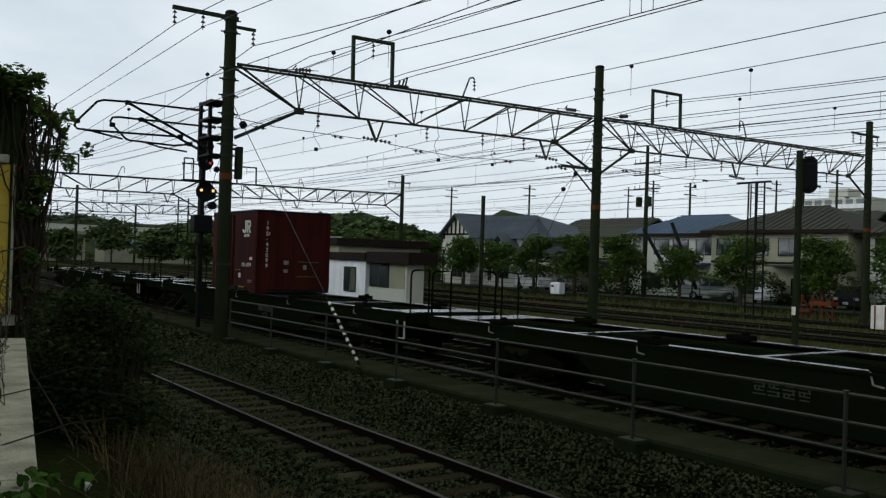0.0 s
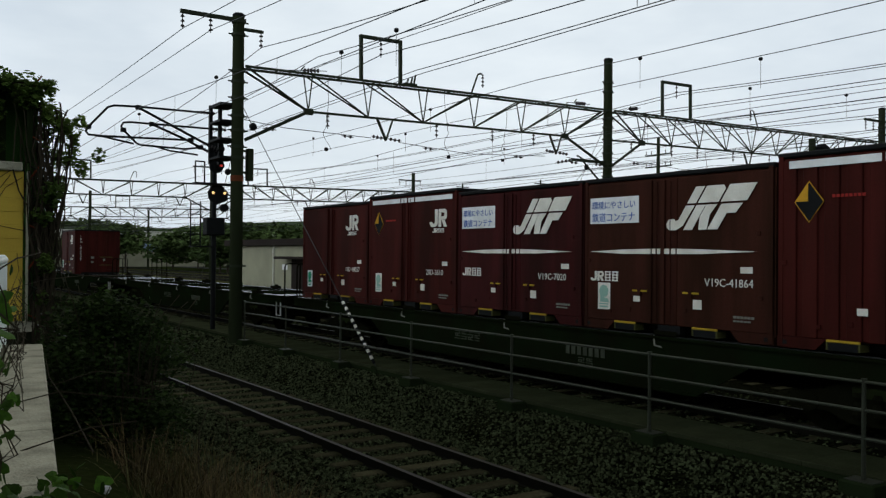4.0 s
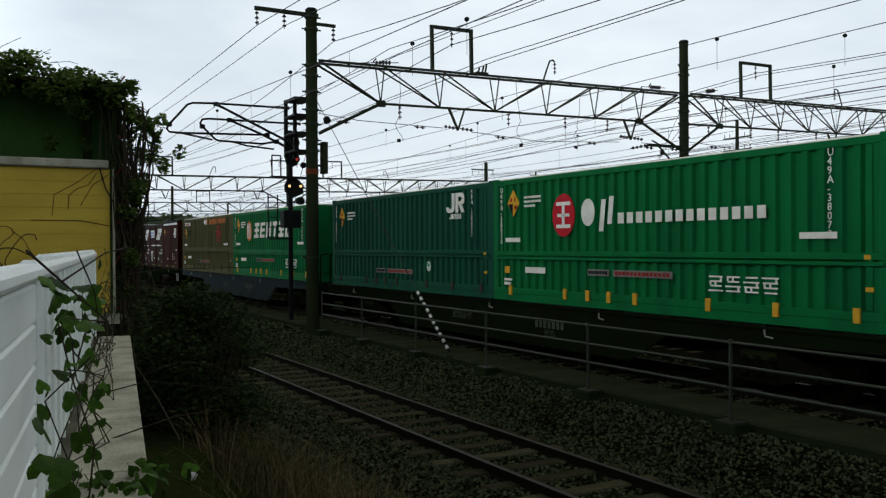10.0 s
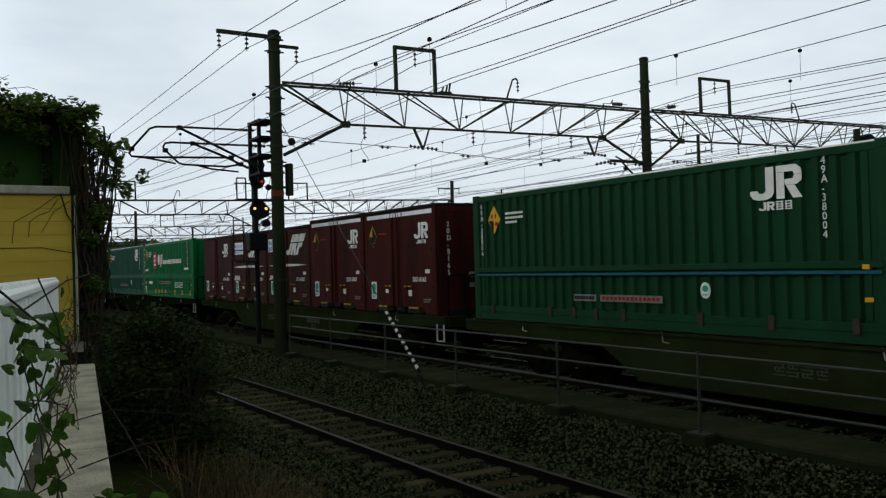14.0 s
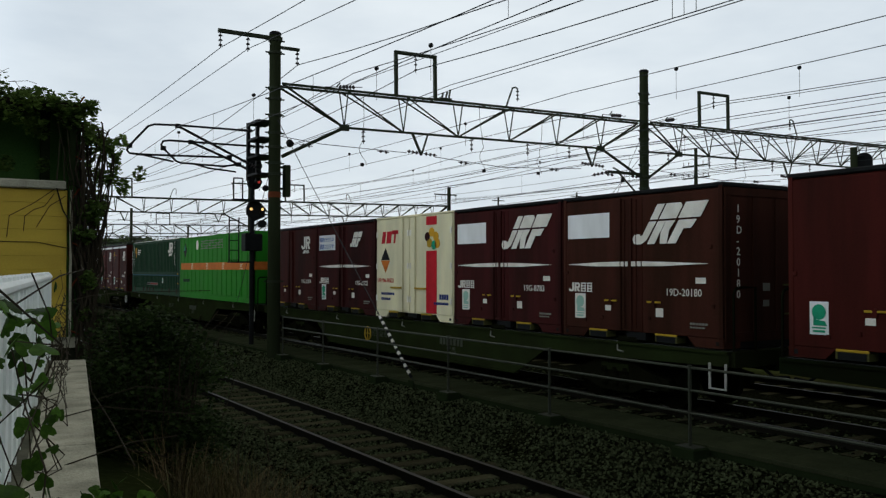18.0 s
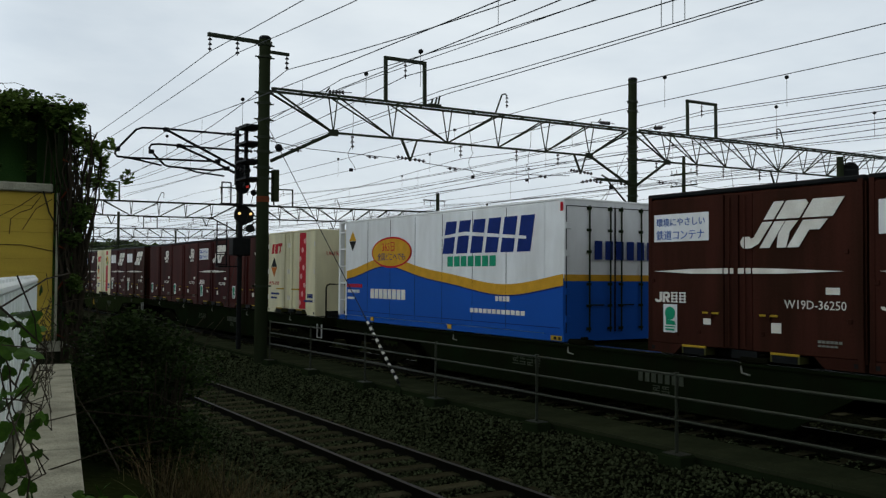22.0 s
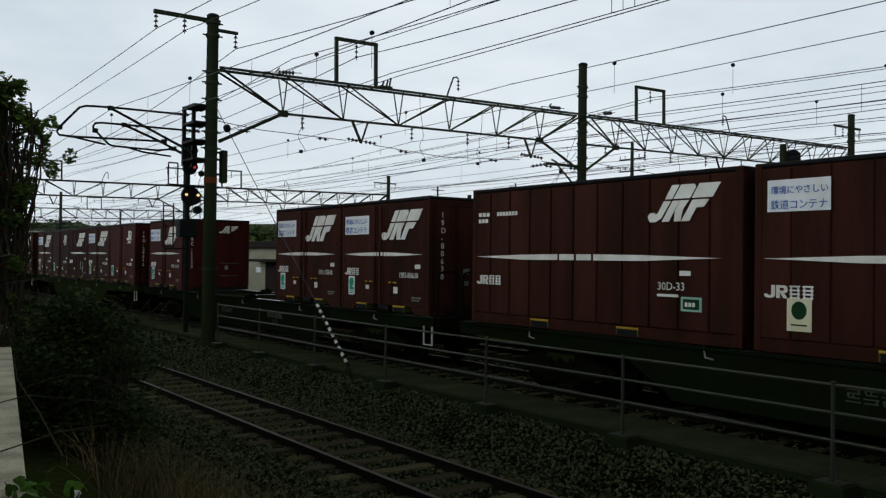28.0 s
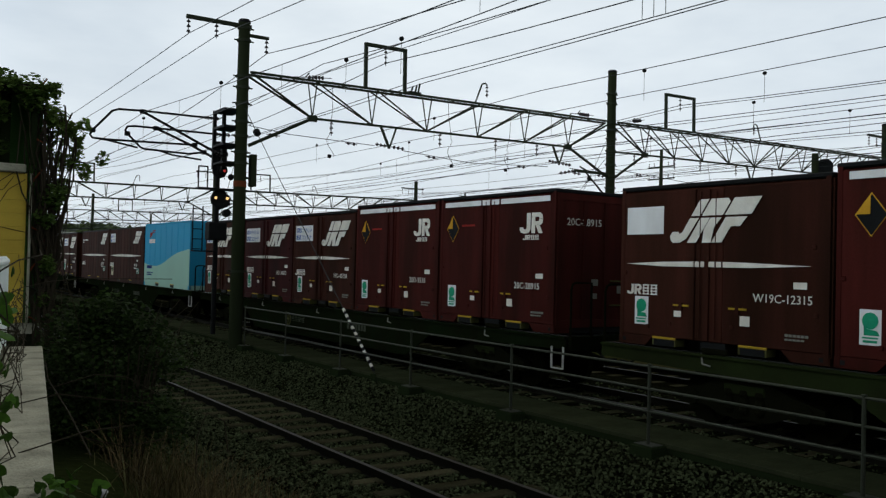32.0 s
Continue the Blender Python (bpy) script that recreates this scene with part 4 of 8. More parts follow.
def box_cream(flower, ident):
    """A cream leased container with a red upright band."""
    L, W, H = 3.715, 2.45, 2.5
    c = empty("freight_container", None, "", "container", "containers on the train")
    x = -W / 2
    skirt(L, W, "cream", c)
    part("roof", bevelled(boxes((x, -x, -L / 2, L / 2, H - 0.05, H)), 0.012), "cream", c)
    part("body", boxes((x + 0.03, -x, -L / 2 + 0.002, L / 2 - 0.002, 0.14, H - 0.05)), "cream", c)
    for a, b in ((0.03, 1.72), (1.76, 3.68)):
        d = part("door", bevelled(boxes((x, x + 0.05, L / 2 - b, L / 2 - a, 0.16, H - 0.06)), 0.01), "cream", c)
        for h in (a + 0.04, b - 0.04):
            for z in (0.4, 1.2, 2.0):
                part("hinge", boxes((x - 0.02, x, L / 2 - h - 0.03, L / 2 - h + 0.03, z, z + 0.14)), "offwhite", d)
    for h in (1.45, 2.05):
        part("lock_rod", rods(((x - 0.03, L / 2 - h, 0.15), (x - 0.03, L / 2 - h, H - 0.06), 0.022)), "cream", c)
    marks("red_band", [rect(2.55, 3.02, 0.17, 2.42)] if flower else [rect(2.55, 3.02, 0.17, 1.62), rect(2.55, 3.02, 2.22, 2.42)], "crimson", c, L, x - 0.002)
    if flower:
        marks("blossom", sum([[disc(2.62 + 0.33 * ((i * 7) % 5) / 4, 0.35 + i * 0.26, 0.085, 0.09, 5)] for i in range(8)], []), "blossom", c, L, x - 0.010, "pale pink blossom shapes", split=True)
    else:
        for k, (h, z, m) in enumerate(((2.6, 1.95, "plum"), (2.8, 2.05, "amber"), (2.98, 1.95, "amber"), (2.7, 1.8, "yellow"), (2.9, 1.75, "greenlbl"), (3.05, 1.78, "amber"))):
            marks("fruit_shape", [disc(h, z, 0.12, 0.11, 10)], m, c, L, x - 0.004)
    marks("lessor_mark", [rect(0.30, 0.48, 1.84, 2.14, -0.08), rect(0.56, 0.80, 1.84, 2.14, -0.05), rect(0.94, 1.02, 1.84, 2.14, -0.06), rect(0.86, 1.18, 2.06, 2.16)], "crimson", c, L, x - 0.002, "red three-block lessor mark")
    marks("vent_mark_top", [half_diamond(0.52, 1.42, 0.34, True)], "black", c, L, x - 0.002)
    marks("vent_mark_bottom", [half_diamond(0.52, 1.41, 0.34, False)], "orange", c, L, x - 0.002)
    lettering(ident, 0.10, 0.86, 0.15, "crimson", c, L, x)
    marks("small_writing", bars(0.3, 0.55, 0.7, 0.06, 8) + bars(0.3, 0.42, 0.5, 0.06, 5), "navy", c, L, x - 0.002)
    marks("side_writing", bars(3.15, 0.5, 0.4, 0.12, 4) + bars(2.9, 0.38, 0.65, 0.06, 8), "navy", c, L, x - 0.004)
    for h, z in ((1.1, 0.72), (2.3, 0.72)):
        part("lever", boxes((x - 0.05, x, L / 2 - h - 0.25, L / 2 - h + 0.25, z, z + 0.04)), "yellow", c)
    fork_pockets(L, W, c, (0.95, 2.55))
    lettering(ident, -0.9, 1.75, 0.16, "crimson", c, L, x, end=True)
    return c, L


def box_wave():
    """A refrigerated 31-foot box: white above, amber wave, royal blue below."""
    L, W, H = 9.41, 2.49, 2.62
    c = empty("long_freight_container", None, "", "container", "containers on the train")
    x = -W / 2
    part("floor_frame", boxes((x, -x, -L / 2, L / 2, 0.0, 0.12)), "blue", c)
    part("roof", bevelled(boxes((x, -x, -L / 2, L / 2, H - 0.05, H)), 0.015), "white", c)
    part("body", bevelled(boxes((x, -x, -L / 2 + 0.55, L / 2 - 0.5, 0.12, H - 0.05)), 0.02), "white", c)
    n = 40
    wav = lambda u: 1.02 + 0.36 * math.exp(-((u - 0.24) / 0.17) ** 2) - 0.30 * math.exp(-((u - 0.80) / 0.20) ** 2) + 0.10 * u
    up = [(0.52 + (L - 0.54) * i / n, wav(i / n)) for i in range(n + 1)]
    for nm, m, lo, hi in (("blue_field", "blue", None, 0.0), ("amber_wave", "amber", 0.0, 0.22)):
        low = [(h, 0.13) for h, z in (up[-1], up[0])] if lo is None else up[::-1]
        bm = plate(bmesh.new(), face(L, [(h, z + hi) for h, z in up] + low), x - (0.0 if lo is None else 0.003), 0.004)
        part(nm, bm, m, c)
    for a, b in ((x + 0.01, -0.006), (0.006, -x - 0.01)):
        leaf = part("trailing_door", boxes((a, b, -L / 2, -L / 2 + 0.56, 1.15, H - 0.05)), "white", c)
        part("kick_panel", boxes((a + 0.002, b - 0.002, -L / 2, -L / 2 + 0.56, 0.12, 1.15)), "blue", leaf, "blue lower door panel")
    part("end_stripe", boxes((x + 0.005, -x - 0.02, -L / 2 - 0.006, -L / 2, 1.10, 1.22)), "amber", c)
    for k in range(4):
        q = (-0.66, -0.14, 0.14, 0.66)[k]
        rod = part("end_lock_rod", rods(((q, -L / 2 - 0.035, 0.16), (q, -L / 2 - 0.035, 2.5), 0.018)), "concrete", c, "grey steel lock rod")
        for z in (0.20, 0.62, 1.02, 1.62, 2.02, 2.42):
            part("rod_bracket", boxes((q - 0.05, q + 0.05, -L / 2 - 0.03, -L / 2 - 0.004, z, z + 0.05)), "concrete", rod)
    for q in (x + 0.05, -0.012, 0.012, -x - 0.06):
        part("door_seal", boxes((q - 0.007, q + 0.007, -L / 2 - 0.009, -L / 2 - 0.001, 0.16, H - 0.14)), "black", c, "black rubber seal")
    part("door_seal", boxes((x + 0.06, -x - 0.06, -L / 2 - 0.009, -L / 2 - 0.001, H - 0.15, H - 0.135)), "black", c, "black rubber seal")
    for z in (0.35, 0.85, 1.55, 2.05):
        for q in (x + 0.02, -x - 0.12):
            part("door_hinge", bevelled(boxes((q, q + 0.12, -L / 2 - 0.03, -L / 2 - 0.003, z, z + 0.12)), 0.008), "blue" if z < 1 else "white", c)
    for q in (-0.52, 0.24):
        part("door_handle", rods(((q - 0.20, -L / 2 - 0.05, 0.66), (q + 0.20, -L / 2 - 0.05, 0.66), 0.014)), "concrete", c)
    marks("corner_casting", [rect(L - 0.36, L - 0.05, 0.012, 0.10)], "yellow", c, L, x - 0.004, "scuffed yellow corner casting")
    # holes are black plates, their inner shade given as colour
    marks("casting_hole", [rect(L - 0.27, L - 0.20, 0.03, 0.08), rect(L - 0.14, L - 0.08, 0.03, 0.08)], "black", c, L, x - 0.010)
    marks("corner_reflector", [rect(L - 0.10, L - 0.03, H - 0.24, H - 0.08)], "crimson", c, L, x - 0.004, "red corner reflector")
    for i in range(1, 7):
        h = 0.52 + (L - 1.1) * i / 7
        marks("panel_seam", [rect(h, h + 0.010, 0.16, H - 0.08)], "concrete", c, L, x - 0.001, "thin grey panel seam")
    marks("sill_line", [rect(0.55, L - 0.1, 0.235, 0.250)], "navy", c, L, x - 0.005)
    bm = plate(bmesh.new(), face(L, [(h, z + 0.008) for h, z in up] + [(h, z - 0.020) for h, z in up[::-1]]), x - 0.006, 0.004)
    part("wave_outline", bm, "navy", c, "dark line under the wave")
    for i in range(6):
        part("end_letter_bar", boxes((-0.55 + i * 0.27, -0.36 + i * 0.27, -L / 2 - 0.045, -L / 2 - 0.04, 1.5, 1.85)), "navy", c)
    part("machinery_recess", boxes((x + 0.25, -x, L / 2 - 0.5, L / 2 - 0.02, 0.12, H - 0.1)), "offwhite", c)
    for y in (L / 2 - 0.06, L / 2 - 0.48):
        part("frame_post", boxes((x, x + 0.12, y - 0.05, y + 0.05, 0.0, H - 0.02)), "white", c)
    for z in (0.5, 0.95, 1.4, 1.85, 2.3):
        part("ladder_rung", boxes((x + 0.01, x + 0.05, L / 2 - 0.45, L / 2 - 0.08, z, z + 0.04)), "white", c)
    marks("oval_outline", [disc(2.95, 1.74, 1.0, 0.38, 28)], "crimson", c, L, x - 0.008)
    marks("oval", [disc(2.95, 1.74, 0.95, 0.335, 28)], "amber", c, L, x - 0.014)
    lettering("365日", 2.50, 1.78, 0.27, "crimson", c, L, x - 0.014)
    lettering("全国どこへでも", 2.27, 1.56, 0.20, "navy", c, L, x - 0.014)
    marks("name_block", [rect(5.3 + i * 0.54, 5.3 + i * 0.54 + 0.42, 1.66, 2.36, -0.14) for i in range(6)], "navy", c, L, x - 0.004, "navy slanted block", split=True)
    marks("name_swoosh", [[(4.9, 1.98), (6.2, 2.04), (8.3, 1.90), (8.3, 1.96), (6.2, 2.12), (4.9, 2.03)]], "white", c, L, x - 0.011)
    marks("group_name", bars(5.5, 1.38, 1.85, 0.22, 7, 0.2), "greenlbl", c, L, x - 0.004)
    marks("company_letters", bars(1.9, 0.60, 1.8, 0.24, 8, 0.2), "offwhite", c, L, x - 0.006, split=True)
    marks("small_writing", bars(0.6, 0.72, 0.7, 0.08, 8) + bars(0.6, 0.55, 0.4, 0.06, 6) + bars(6.4, 0.42, 1.9, 0.09, 12) + bars(7.3, 0.68, 0.5, 0.1, 4), "offwhite", c, L, x - 0.006)
    marks("red_writing", bars(0.55, 0.86, 0.9, 0.09, 9), "crimson", c, L, x - 0.006)
    marks("vent_mark_top", [half_diamond(0.85, 2.08, 0.28, True)], "amber", c, L, x - 0.002)
    marks("vent_mark_bottom", [half_diamond(0.85, 2.07, 0.28, False)], "black", c, L, x - 0.002)
    for h in (2.0, 5.6):
        part("rail_lug", boxes((x - 0.02, x + 0.05, L / 2 - h - 0.07, L / 2 - h + 0.07, 0.03, 0.13)), "amber", c)
    return c, L


def box20(colour, style, ident=""):
    """A 20-foot container with many narrow panels."""
    L, W, H = 6.1, 2.49, 2.52 if style != "sky" else 2.6
    c = empty("mid_freight_container", None, "", "container", "containers on the train")
    x = -W / 2
    lower = colour if style != "sky" else "mint"
    part("floor_frame", boxes((x, -x, -L / 2, L / 2, 0.0, 0.16)), lower, c)
    part("roof", bevelled(boxes((x - 0.003, -x, -L / 2, L / 2, H - 0.06, H)), 0.012), "black" if style != "sky" else "skyblue", c)
    part("body", boxes((x + 0.03, -x, -L / 2 + 0.002, L / 2 - 0.002, 0.16, H - 0.06)), colour, c)
    n = 11 if style != "sky" else 8
    for i in range(n):
        a, b = L * i / n, L * (i + 1) / n
        part("side_panel", bevelled(boxes((x + 0.004, x + 0.06, L / 2 - b + 0.018, L / 2 - a - 0.018, 0.18, H - 0.08)), 0.012), colour, c)
    for y in (-L / 2 + 0.06, L / 2 - 0.06):
        part("corner_post", bevelled(boxes((x - 0.006, x + 0.1, y - 0.06, y + 0.06, 0.0, H)), 0.012), colour, c)
    if style == "sky":
        m = 40
        hill = lambda u: 0.93 - 0.24 * math.sin(u * 3.0) + 0.70 / (1 + math.exp(-(u - 0.50) * 9)) - 0.25 * max(0, u - 0.78)
        bm = plate(bmesh.new(), face(L, [(0, 0.16)] + [(L * i / m, hill(i / m)) for i in range(m + 1)] + [(L, 0.16)]), x - 0.001, 0.006)
        part("mint_hill", bm, "mint", c, "pale mint wave across the lower half")
        marks("carrier_emblem", [[(0.75, 2.0), (1.05, 2.10), (1.25, 2.32), (0.98, 2.2), (0.80, 2.25)], rect(1.1, 1.45, 2.2, 2.24), rect(1.15, 1.55, 2.28, 2.32)], "dkred", c, L, x - 0.004)
        marks("carrier_name", bars(0.7, 1.78, 0.85, 0.17, 5, 0.2), "offwhite", c, L, x - 0.004)
        marks("serial", bars(0.45, 0.72, 0.75, 0.13, 7), "navy", c, L, x - 0.010)
        marks("small_writing", bars(0.45, 0.52, 0.9, 0.05, 8) + bars(0.45, 0.44, 0.7, 0.05, 8), "navy", c, L, x - 0.010)
        for z in (0.6, 1.2, 1.8):
            part("end_bar", boxes((x + 0.1, -x - 0.1, -L / 2 - 0.02, -L / 2, z, z + 0.06)), colour, c)
    else:
        marks("operator_mark", operator_mark_wide(4.36, 1.78, 1.38, 0.54), "offwhite", c, L, x - 0.010, "white slanted operator mark", split=True)
        marks("white_stripe", [[(0.14, 1.24), (1.5, 1.19), (2.4, 1.19), (2.4, 1.29), (1.5, 1.28)], rect(2.45, 2.8, 1.19, 1.29), rect(2.86, 3.2, 1.19, 1.29), [(3.26, 1.19), (4.3, 1.19), (5.75, 1.24), (4.3, 1.28), (3.26, 1.29)]], "offwhite", c, L, x - 0.004)
        marks("owner_letters", owner(0.16, 0.72, 0.72, 0.17), "offwhite", c, L, x - 0.002)
        lettering(ident, 4.6, 0.76, 0.17, "offwhite", c, L, x)
        marks("data_plate", [rect(4.6, 5.0, 0.66, 0.70), rect(5.02, 5.22, 0.98, 1.05)], "offwhite", c, L, x - 0.002, split=True)
        marks("teal_plate", [rect(5.05, 5.42, 0.46, 0.67)], "mint", c, L, x - 0.002, "teal bordered sticker")
        marks("teal_plate_field", [rect(5.09, 5.38, 0.49, 0.64)], "forest", c, L, x - 0.008)
        marks("teal_plate_writing", bars(5.13, 0.53, 0.20, 0.06, 3, 0.3), "offwhite", c, L, x - 0.014)
        if style == "panelled":
            marks("name_panel", [rect(0.2, 1.1, 1.86, 2.28)], "white", c, L, x - 0.002, "white panel")
            lettering("環境にやさしい", 0.25, 2.10, 0.118, "bluetxt", c, L, x - 0.006)
            lettering("鉄道コンテナ", 0.25, 1.90, 0.136, "bluetxt", c, L, x - 0.006)
            marks("eco_label", [rect(0.5, 0.85, 0.30, 0.72)], "cream", c, L, x - 0.002, "faded sticker")
            marks("eco_picture", [disc(0.675, 0.57, 0.11, 0.12, 12), rect(0.56, 0.79, 0.37, 0.39)], "forest", c, L, x - 0.008)
        else:
            marks("small_writing", bars(0.2, 2.0, 0.35, 0.07, 3) + bars(0.75, 2.0, 0.6, 0.07, 7) + bars(0.2, 1.88, 0.3, 0.07, 3), "offwhite", c, L, x - 0.002)
    fork_pockets(L, W, c, (1.95, 4.0))
    return c, L


def on_train(c, L, u):
    """Stand a container on the deck with its leading end at u."""
    CARRIED.append((c, u - L / 2, TRACK_X, DECK + 0.012))
    c.matrix_basis = pose(TRACK_X, u - L / 2, DECK + 0.012)
    return c


WAGON = {}


def side_sill(colour, parent, side):
    """The fish-bellied long girder with flanges."""
    bm = bmesh.new()
    x0, x1 = (side * 1.22, side * 1.26)
    out = [(-9.75, DECK), (9.75, DECK), (9.75, DECK - 0.22), (8.4, DECK - 0.25), (5.4, DECK - 0.30), (4.5, DECK - 0.80), (-4.5, DECK - 0.80), (-5.4, DECK - 0.30), (-8.4, DECK - 0.25), (-9.75, DECK - 0.22)]
    a = [bm.verts.new((x0, y, z - 0.02)) for y, z in out]
    b = [bm.verts.new((x1, y, z - 0.02)) for y, z in out]
    bm.faces.new(a)
    bm.faces.new(b[::-1])
    for i in range(len(out)):
        j = (i + 1) % len(out)
        bm.faces.new((a[i], a[j], b[j], b[i]))
    bmesh.ops.recalc_face_normals(bm, faces=bm.faces)
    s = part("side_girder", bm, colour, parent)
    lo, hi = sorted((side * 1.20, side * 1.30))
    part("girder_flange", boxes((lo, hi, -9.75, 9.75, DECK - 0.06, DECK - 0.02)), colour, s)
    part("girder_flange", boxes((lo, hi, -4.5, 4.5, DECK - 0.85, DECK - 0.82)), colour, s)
    return s


def wagon(colour, u, stencil=True):
    w = empty("container_wagon", pose(TRACK_X, u - SPAN / 2, 0), "", "rail wagon", "wagons of the train")
    if colour not in WAGON:
        WAGON[colour] = w
        for s in (-1, 1):
            side_sill(colour, w, s)
        for k in range(11):
            y = -9.3 + k * 1.86
            part("cross_beam", boxes((-1.22, 1.22, y - 0.08, y + 0.08, DECK - 0.2, DECK - 0.03)), colour, w)
        for s in (-1, 1):
            a, b = sorted((s * 1.02, s * 1.2))
            part("deck_plate", boxes((a, b, -9.7, 9.7, DECK - 0.03, DECK - 0.01)), "deck", w, "wet steel deck strip")
        for k in range(6):
            y = -9.3 + k * 3.72
            part("deck_plate", boxes((-1.0, 1.0, y - 0.07, y + 0.07, DECK - 0.028, DECK - 0.012)), "deck", w, "wet steel deck strip")
        part("centre_sill", boxes((-0.25, 0.25, -9.8, 9.8, DECK - 0.35, DECK - 0.02)), colour, w)
        for s in (-1, 1):
            part("end_platform", boxes((-1.2, 1.2, s * 9.72 - 0.1, s * 9.72 + 0.1, DECK - 0.25, DECK - 0.02)), colour, w)
            part("end_deck", boxes((-1.18, 1.18, min(s * 8.7, s * 9.6), max(s * 8.7, s * 9.6), DECK - 0.028, DECK - 0.009)), "deck", w, "wet steel end deck")
            part("coupler", bevelled(boxes((-0.12, 0.12, min(s * 9.8, s * 10.19), max(s * 9.8, s * 10.19), DECK - 0.3, DECK - 0.02)), 0.03), "iron", w)
            for q in (-1, 1):
                bm = bmesh.new()
                xx = q * 1.18
                chain(bm, [(xx, s * 9.78, DECK - 0.05), (xx, s * 9.78, DECK + 0.82), (xx - q * 0.03, s * 9.78, DECK + 0.90), (xx - q * 0.10, s * 9.78, DECK + 0.93), (q * 0.7, s * 9.78, DECK + 0.93), (q * 0.7, s * 9.78, DECK - 0.05)], 0.022)
                part("hand_rail", bm, "iron", w)
                if s > 0:
                    continue
                bm = bmesh.new()
                chain(bm, [(q * 1.27, s * 9.55 - 0.15, DECK - 0.2), (q * 1.27, s * 9.55 - 0.15, DECK - 0.58), (q * 1.27, s * 9.55 + 0.15, DECK - 0.58), (q * 1.27, s * 9.55 + 0.15, DECK - 0.2)], 0.022)
                part("step", bm, "steprail", w, "white painted step")
        for k in range(5):
            y = SPAN / 2 - CELL * (k + 0.5)
            for s in (-1, 1):
                lock = part("container_lock", bevelled(boxes((s * 1.1 - 0.12, s * 1.1 + 0.12, y - 0.24, y + 0.24, DECK - 0.02, DECK + 0.07), (s * 1.1 - 0.06, s * 1.1 + 0.06, y - 0.14, y - 0.02, DECK + 0.071, DECK + 0.12)), 0.02), "iron", w, "dark greasy container lock")
                if s < 0:
                    part("lock_lever", rods(((s * 1.24, y + 0.2, DECK - 0.02), (s * 1.31, y + 0.12, DECK - 0.16), 0.014), ((s * 1.31, y + 0.12, DECK - 0.16), (s * 1.31, y - 0.02, DECK - 0.18), 0.014)), "step", lock, "pale worn lock lever")
        for s in (-1, 1):
            part("brake_pipe", rods(((s * 0.8, -9.2, DECK - 0.38), (s * 0.8, 9.2, DECK - 0.38), 0.022)), "iron", w)
            for y in (-9.35, 9.35):
                hose = bmesh.new()
                chain(hose, [(s * 0.45, y + (0.3 if y > 0 else -0.3), DECK - 0.25), (s * 0.45, y + (0.55 if y > 0 else -0.55), DECK - 0.42), (s * 0.42, y + (0.8 if y > 0 else -0.8), DECK - 0.40)], 0.025)
                part("brake_hose", hose, "black", w)
        for s in (-1, 1):
            y0 = s * 7.1
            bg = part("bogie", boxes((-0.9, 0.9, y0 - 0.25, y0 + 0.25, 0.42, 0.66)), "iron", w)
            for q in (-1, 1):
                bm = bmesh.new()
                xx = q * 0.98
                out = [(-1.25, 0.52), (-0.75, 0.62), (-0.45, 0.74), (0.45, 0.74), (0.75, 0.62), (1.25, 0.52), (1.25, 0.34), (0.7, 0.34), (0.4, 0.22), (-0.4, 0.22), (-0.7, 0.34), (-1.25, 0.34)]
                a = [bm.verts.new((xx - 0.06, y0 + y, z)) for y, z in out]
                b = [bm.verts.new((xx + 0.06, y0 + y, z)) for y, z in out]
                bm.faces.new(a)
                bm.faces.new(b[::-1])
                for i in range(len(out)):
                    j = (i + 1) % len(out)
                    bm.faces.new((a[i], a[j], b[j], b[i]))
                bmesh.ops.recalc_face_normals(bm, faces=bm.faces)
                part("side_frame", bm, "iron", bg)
                for e in (-0.95, 0.95):
                    bm = bmesh.new()
                    lathe(bm, (xx - 0.08, y0 + e, 0.43), (1, 0, 0), [(0, 0.13), (0.16, 0.13), (0.2, 0.08)], 10)
                    part("axle_box", bm, "iron", bg)
                for e in (-0.26, 0.0, 0.26):
                    bm = bmesh.new()
                    lathe(bm, (xx + q * 0.05, y0 + e, 0.30), (0, 0, 1), [(0.055 * i, 0.085 if i % 2 else 0.065) for i in range(7)], 10)
                    part("spring", bm, "iron", bg)
                part("bolster_plate", bevelled(boxes((xx - 0.02 + q * 0.07, xx + 0.02 + q * 0.07, y0 - 0.34, y0 + 0.34, 0.56, 0.70)), 0.012), "wagon_olive", bg, "grimy grey-green plate")
        for h, z in ((-2.0, 0.45), (1.2, 0.5), (3.3, 0.48)):
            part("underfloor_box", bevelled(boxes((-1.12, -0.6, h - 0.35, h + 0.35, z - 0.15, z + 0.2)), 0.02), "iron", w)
        bm = bmesh.new()
        chain(bm, [(-1.30, 1.95 + 0.17 * math.cos(a), 0.66 + 0.17 * math.sin(a)) for a in [i * math.pi / 8 for i in range(17)]], 0.018)
        rod(bm, (-1.30, 1.78, 0.66), (-1.30, 2.12, 0.66), 0.012)
        rod(bm, (-1.30, 1.95, 0.49), (-1.30, 1.95, 0.83), 0.012)
        part("hand_brake_wheel", bm, "yellow" if colour == "wagon_olive" else "khaki", w)
        for nm, sh, z in (("stencil", strokes(7.6, 0.62, 0.9, 0.17, 4), 0), ("stencil", bars(11.0, 0.64, 1.0, 0.17, 7, 0.35) + strokes(11.3, 0.48, 0.4, 0.12, 2), 0)):
            marks(nm, sh, "stencil", w, 2 * 9.4, -1.262, "pale stencilled markings")
        m = []
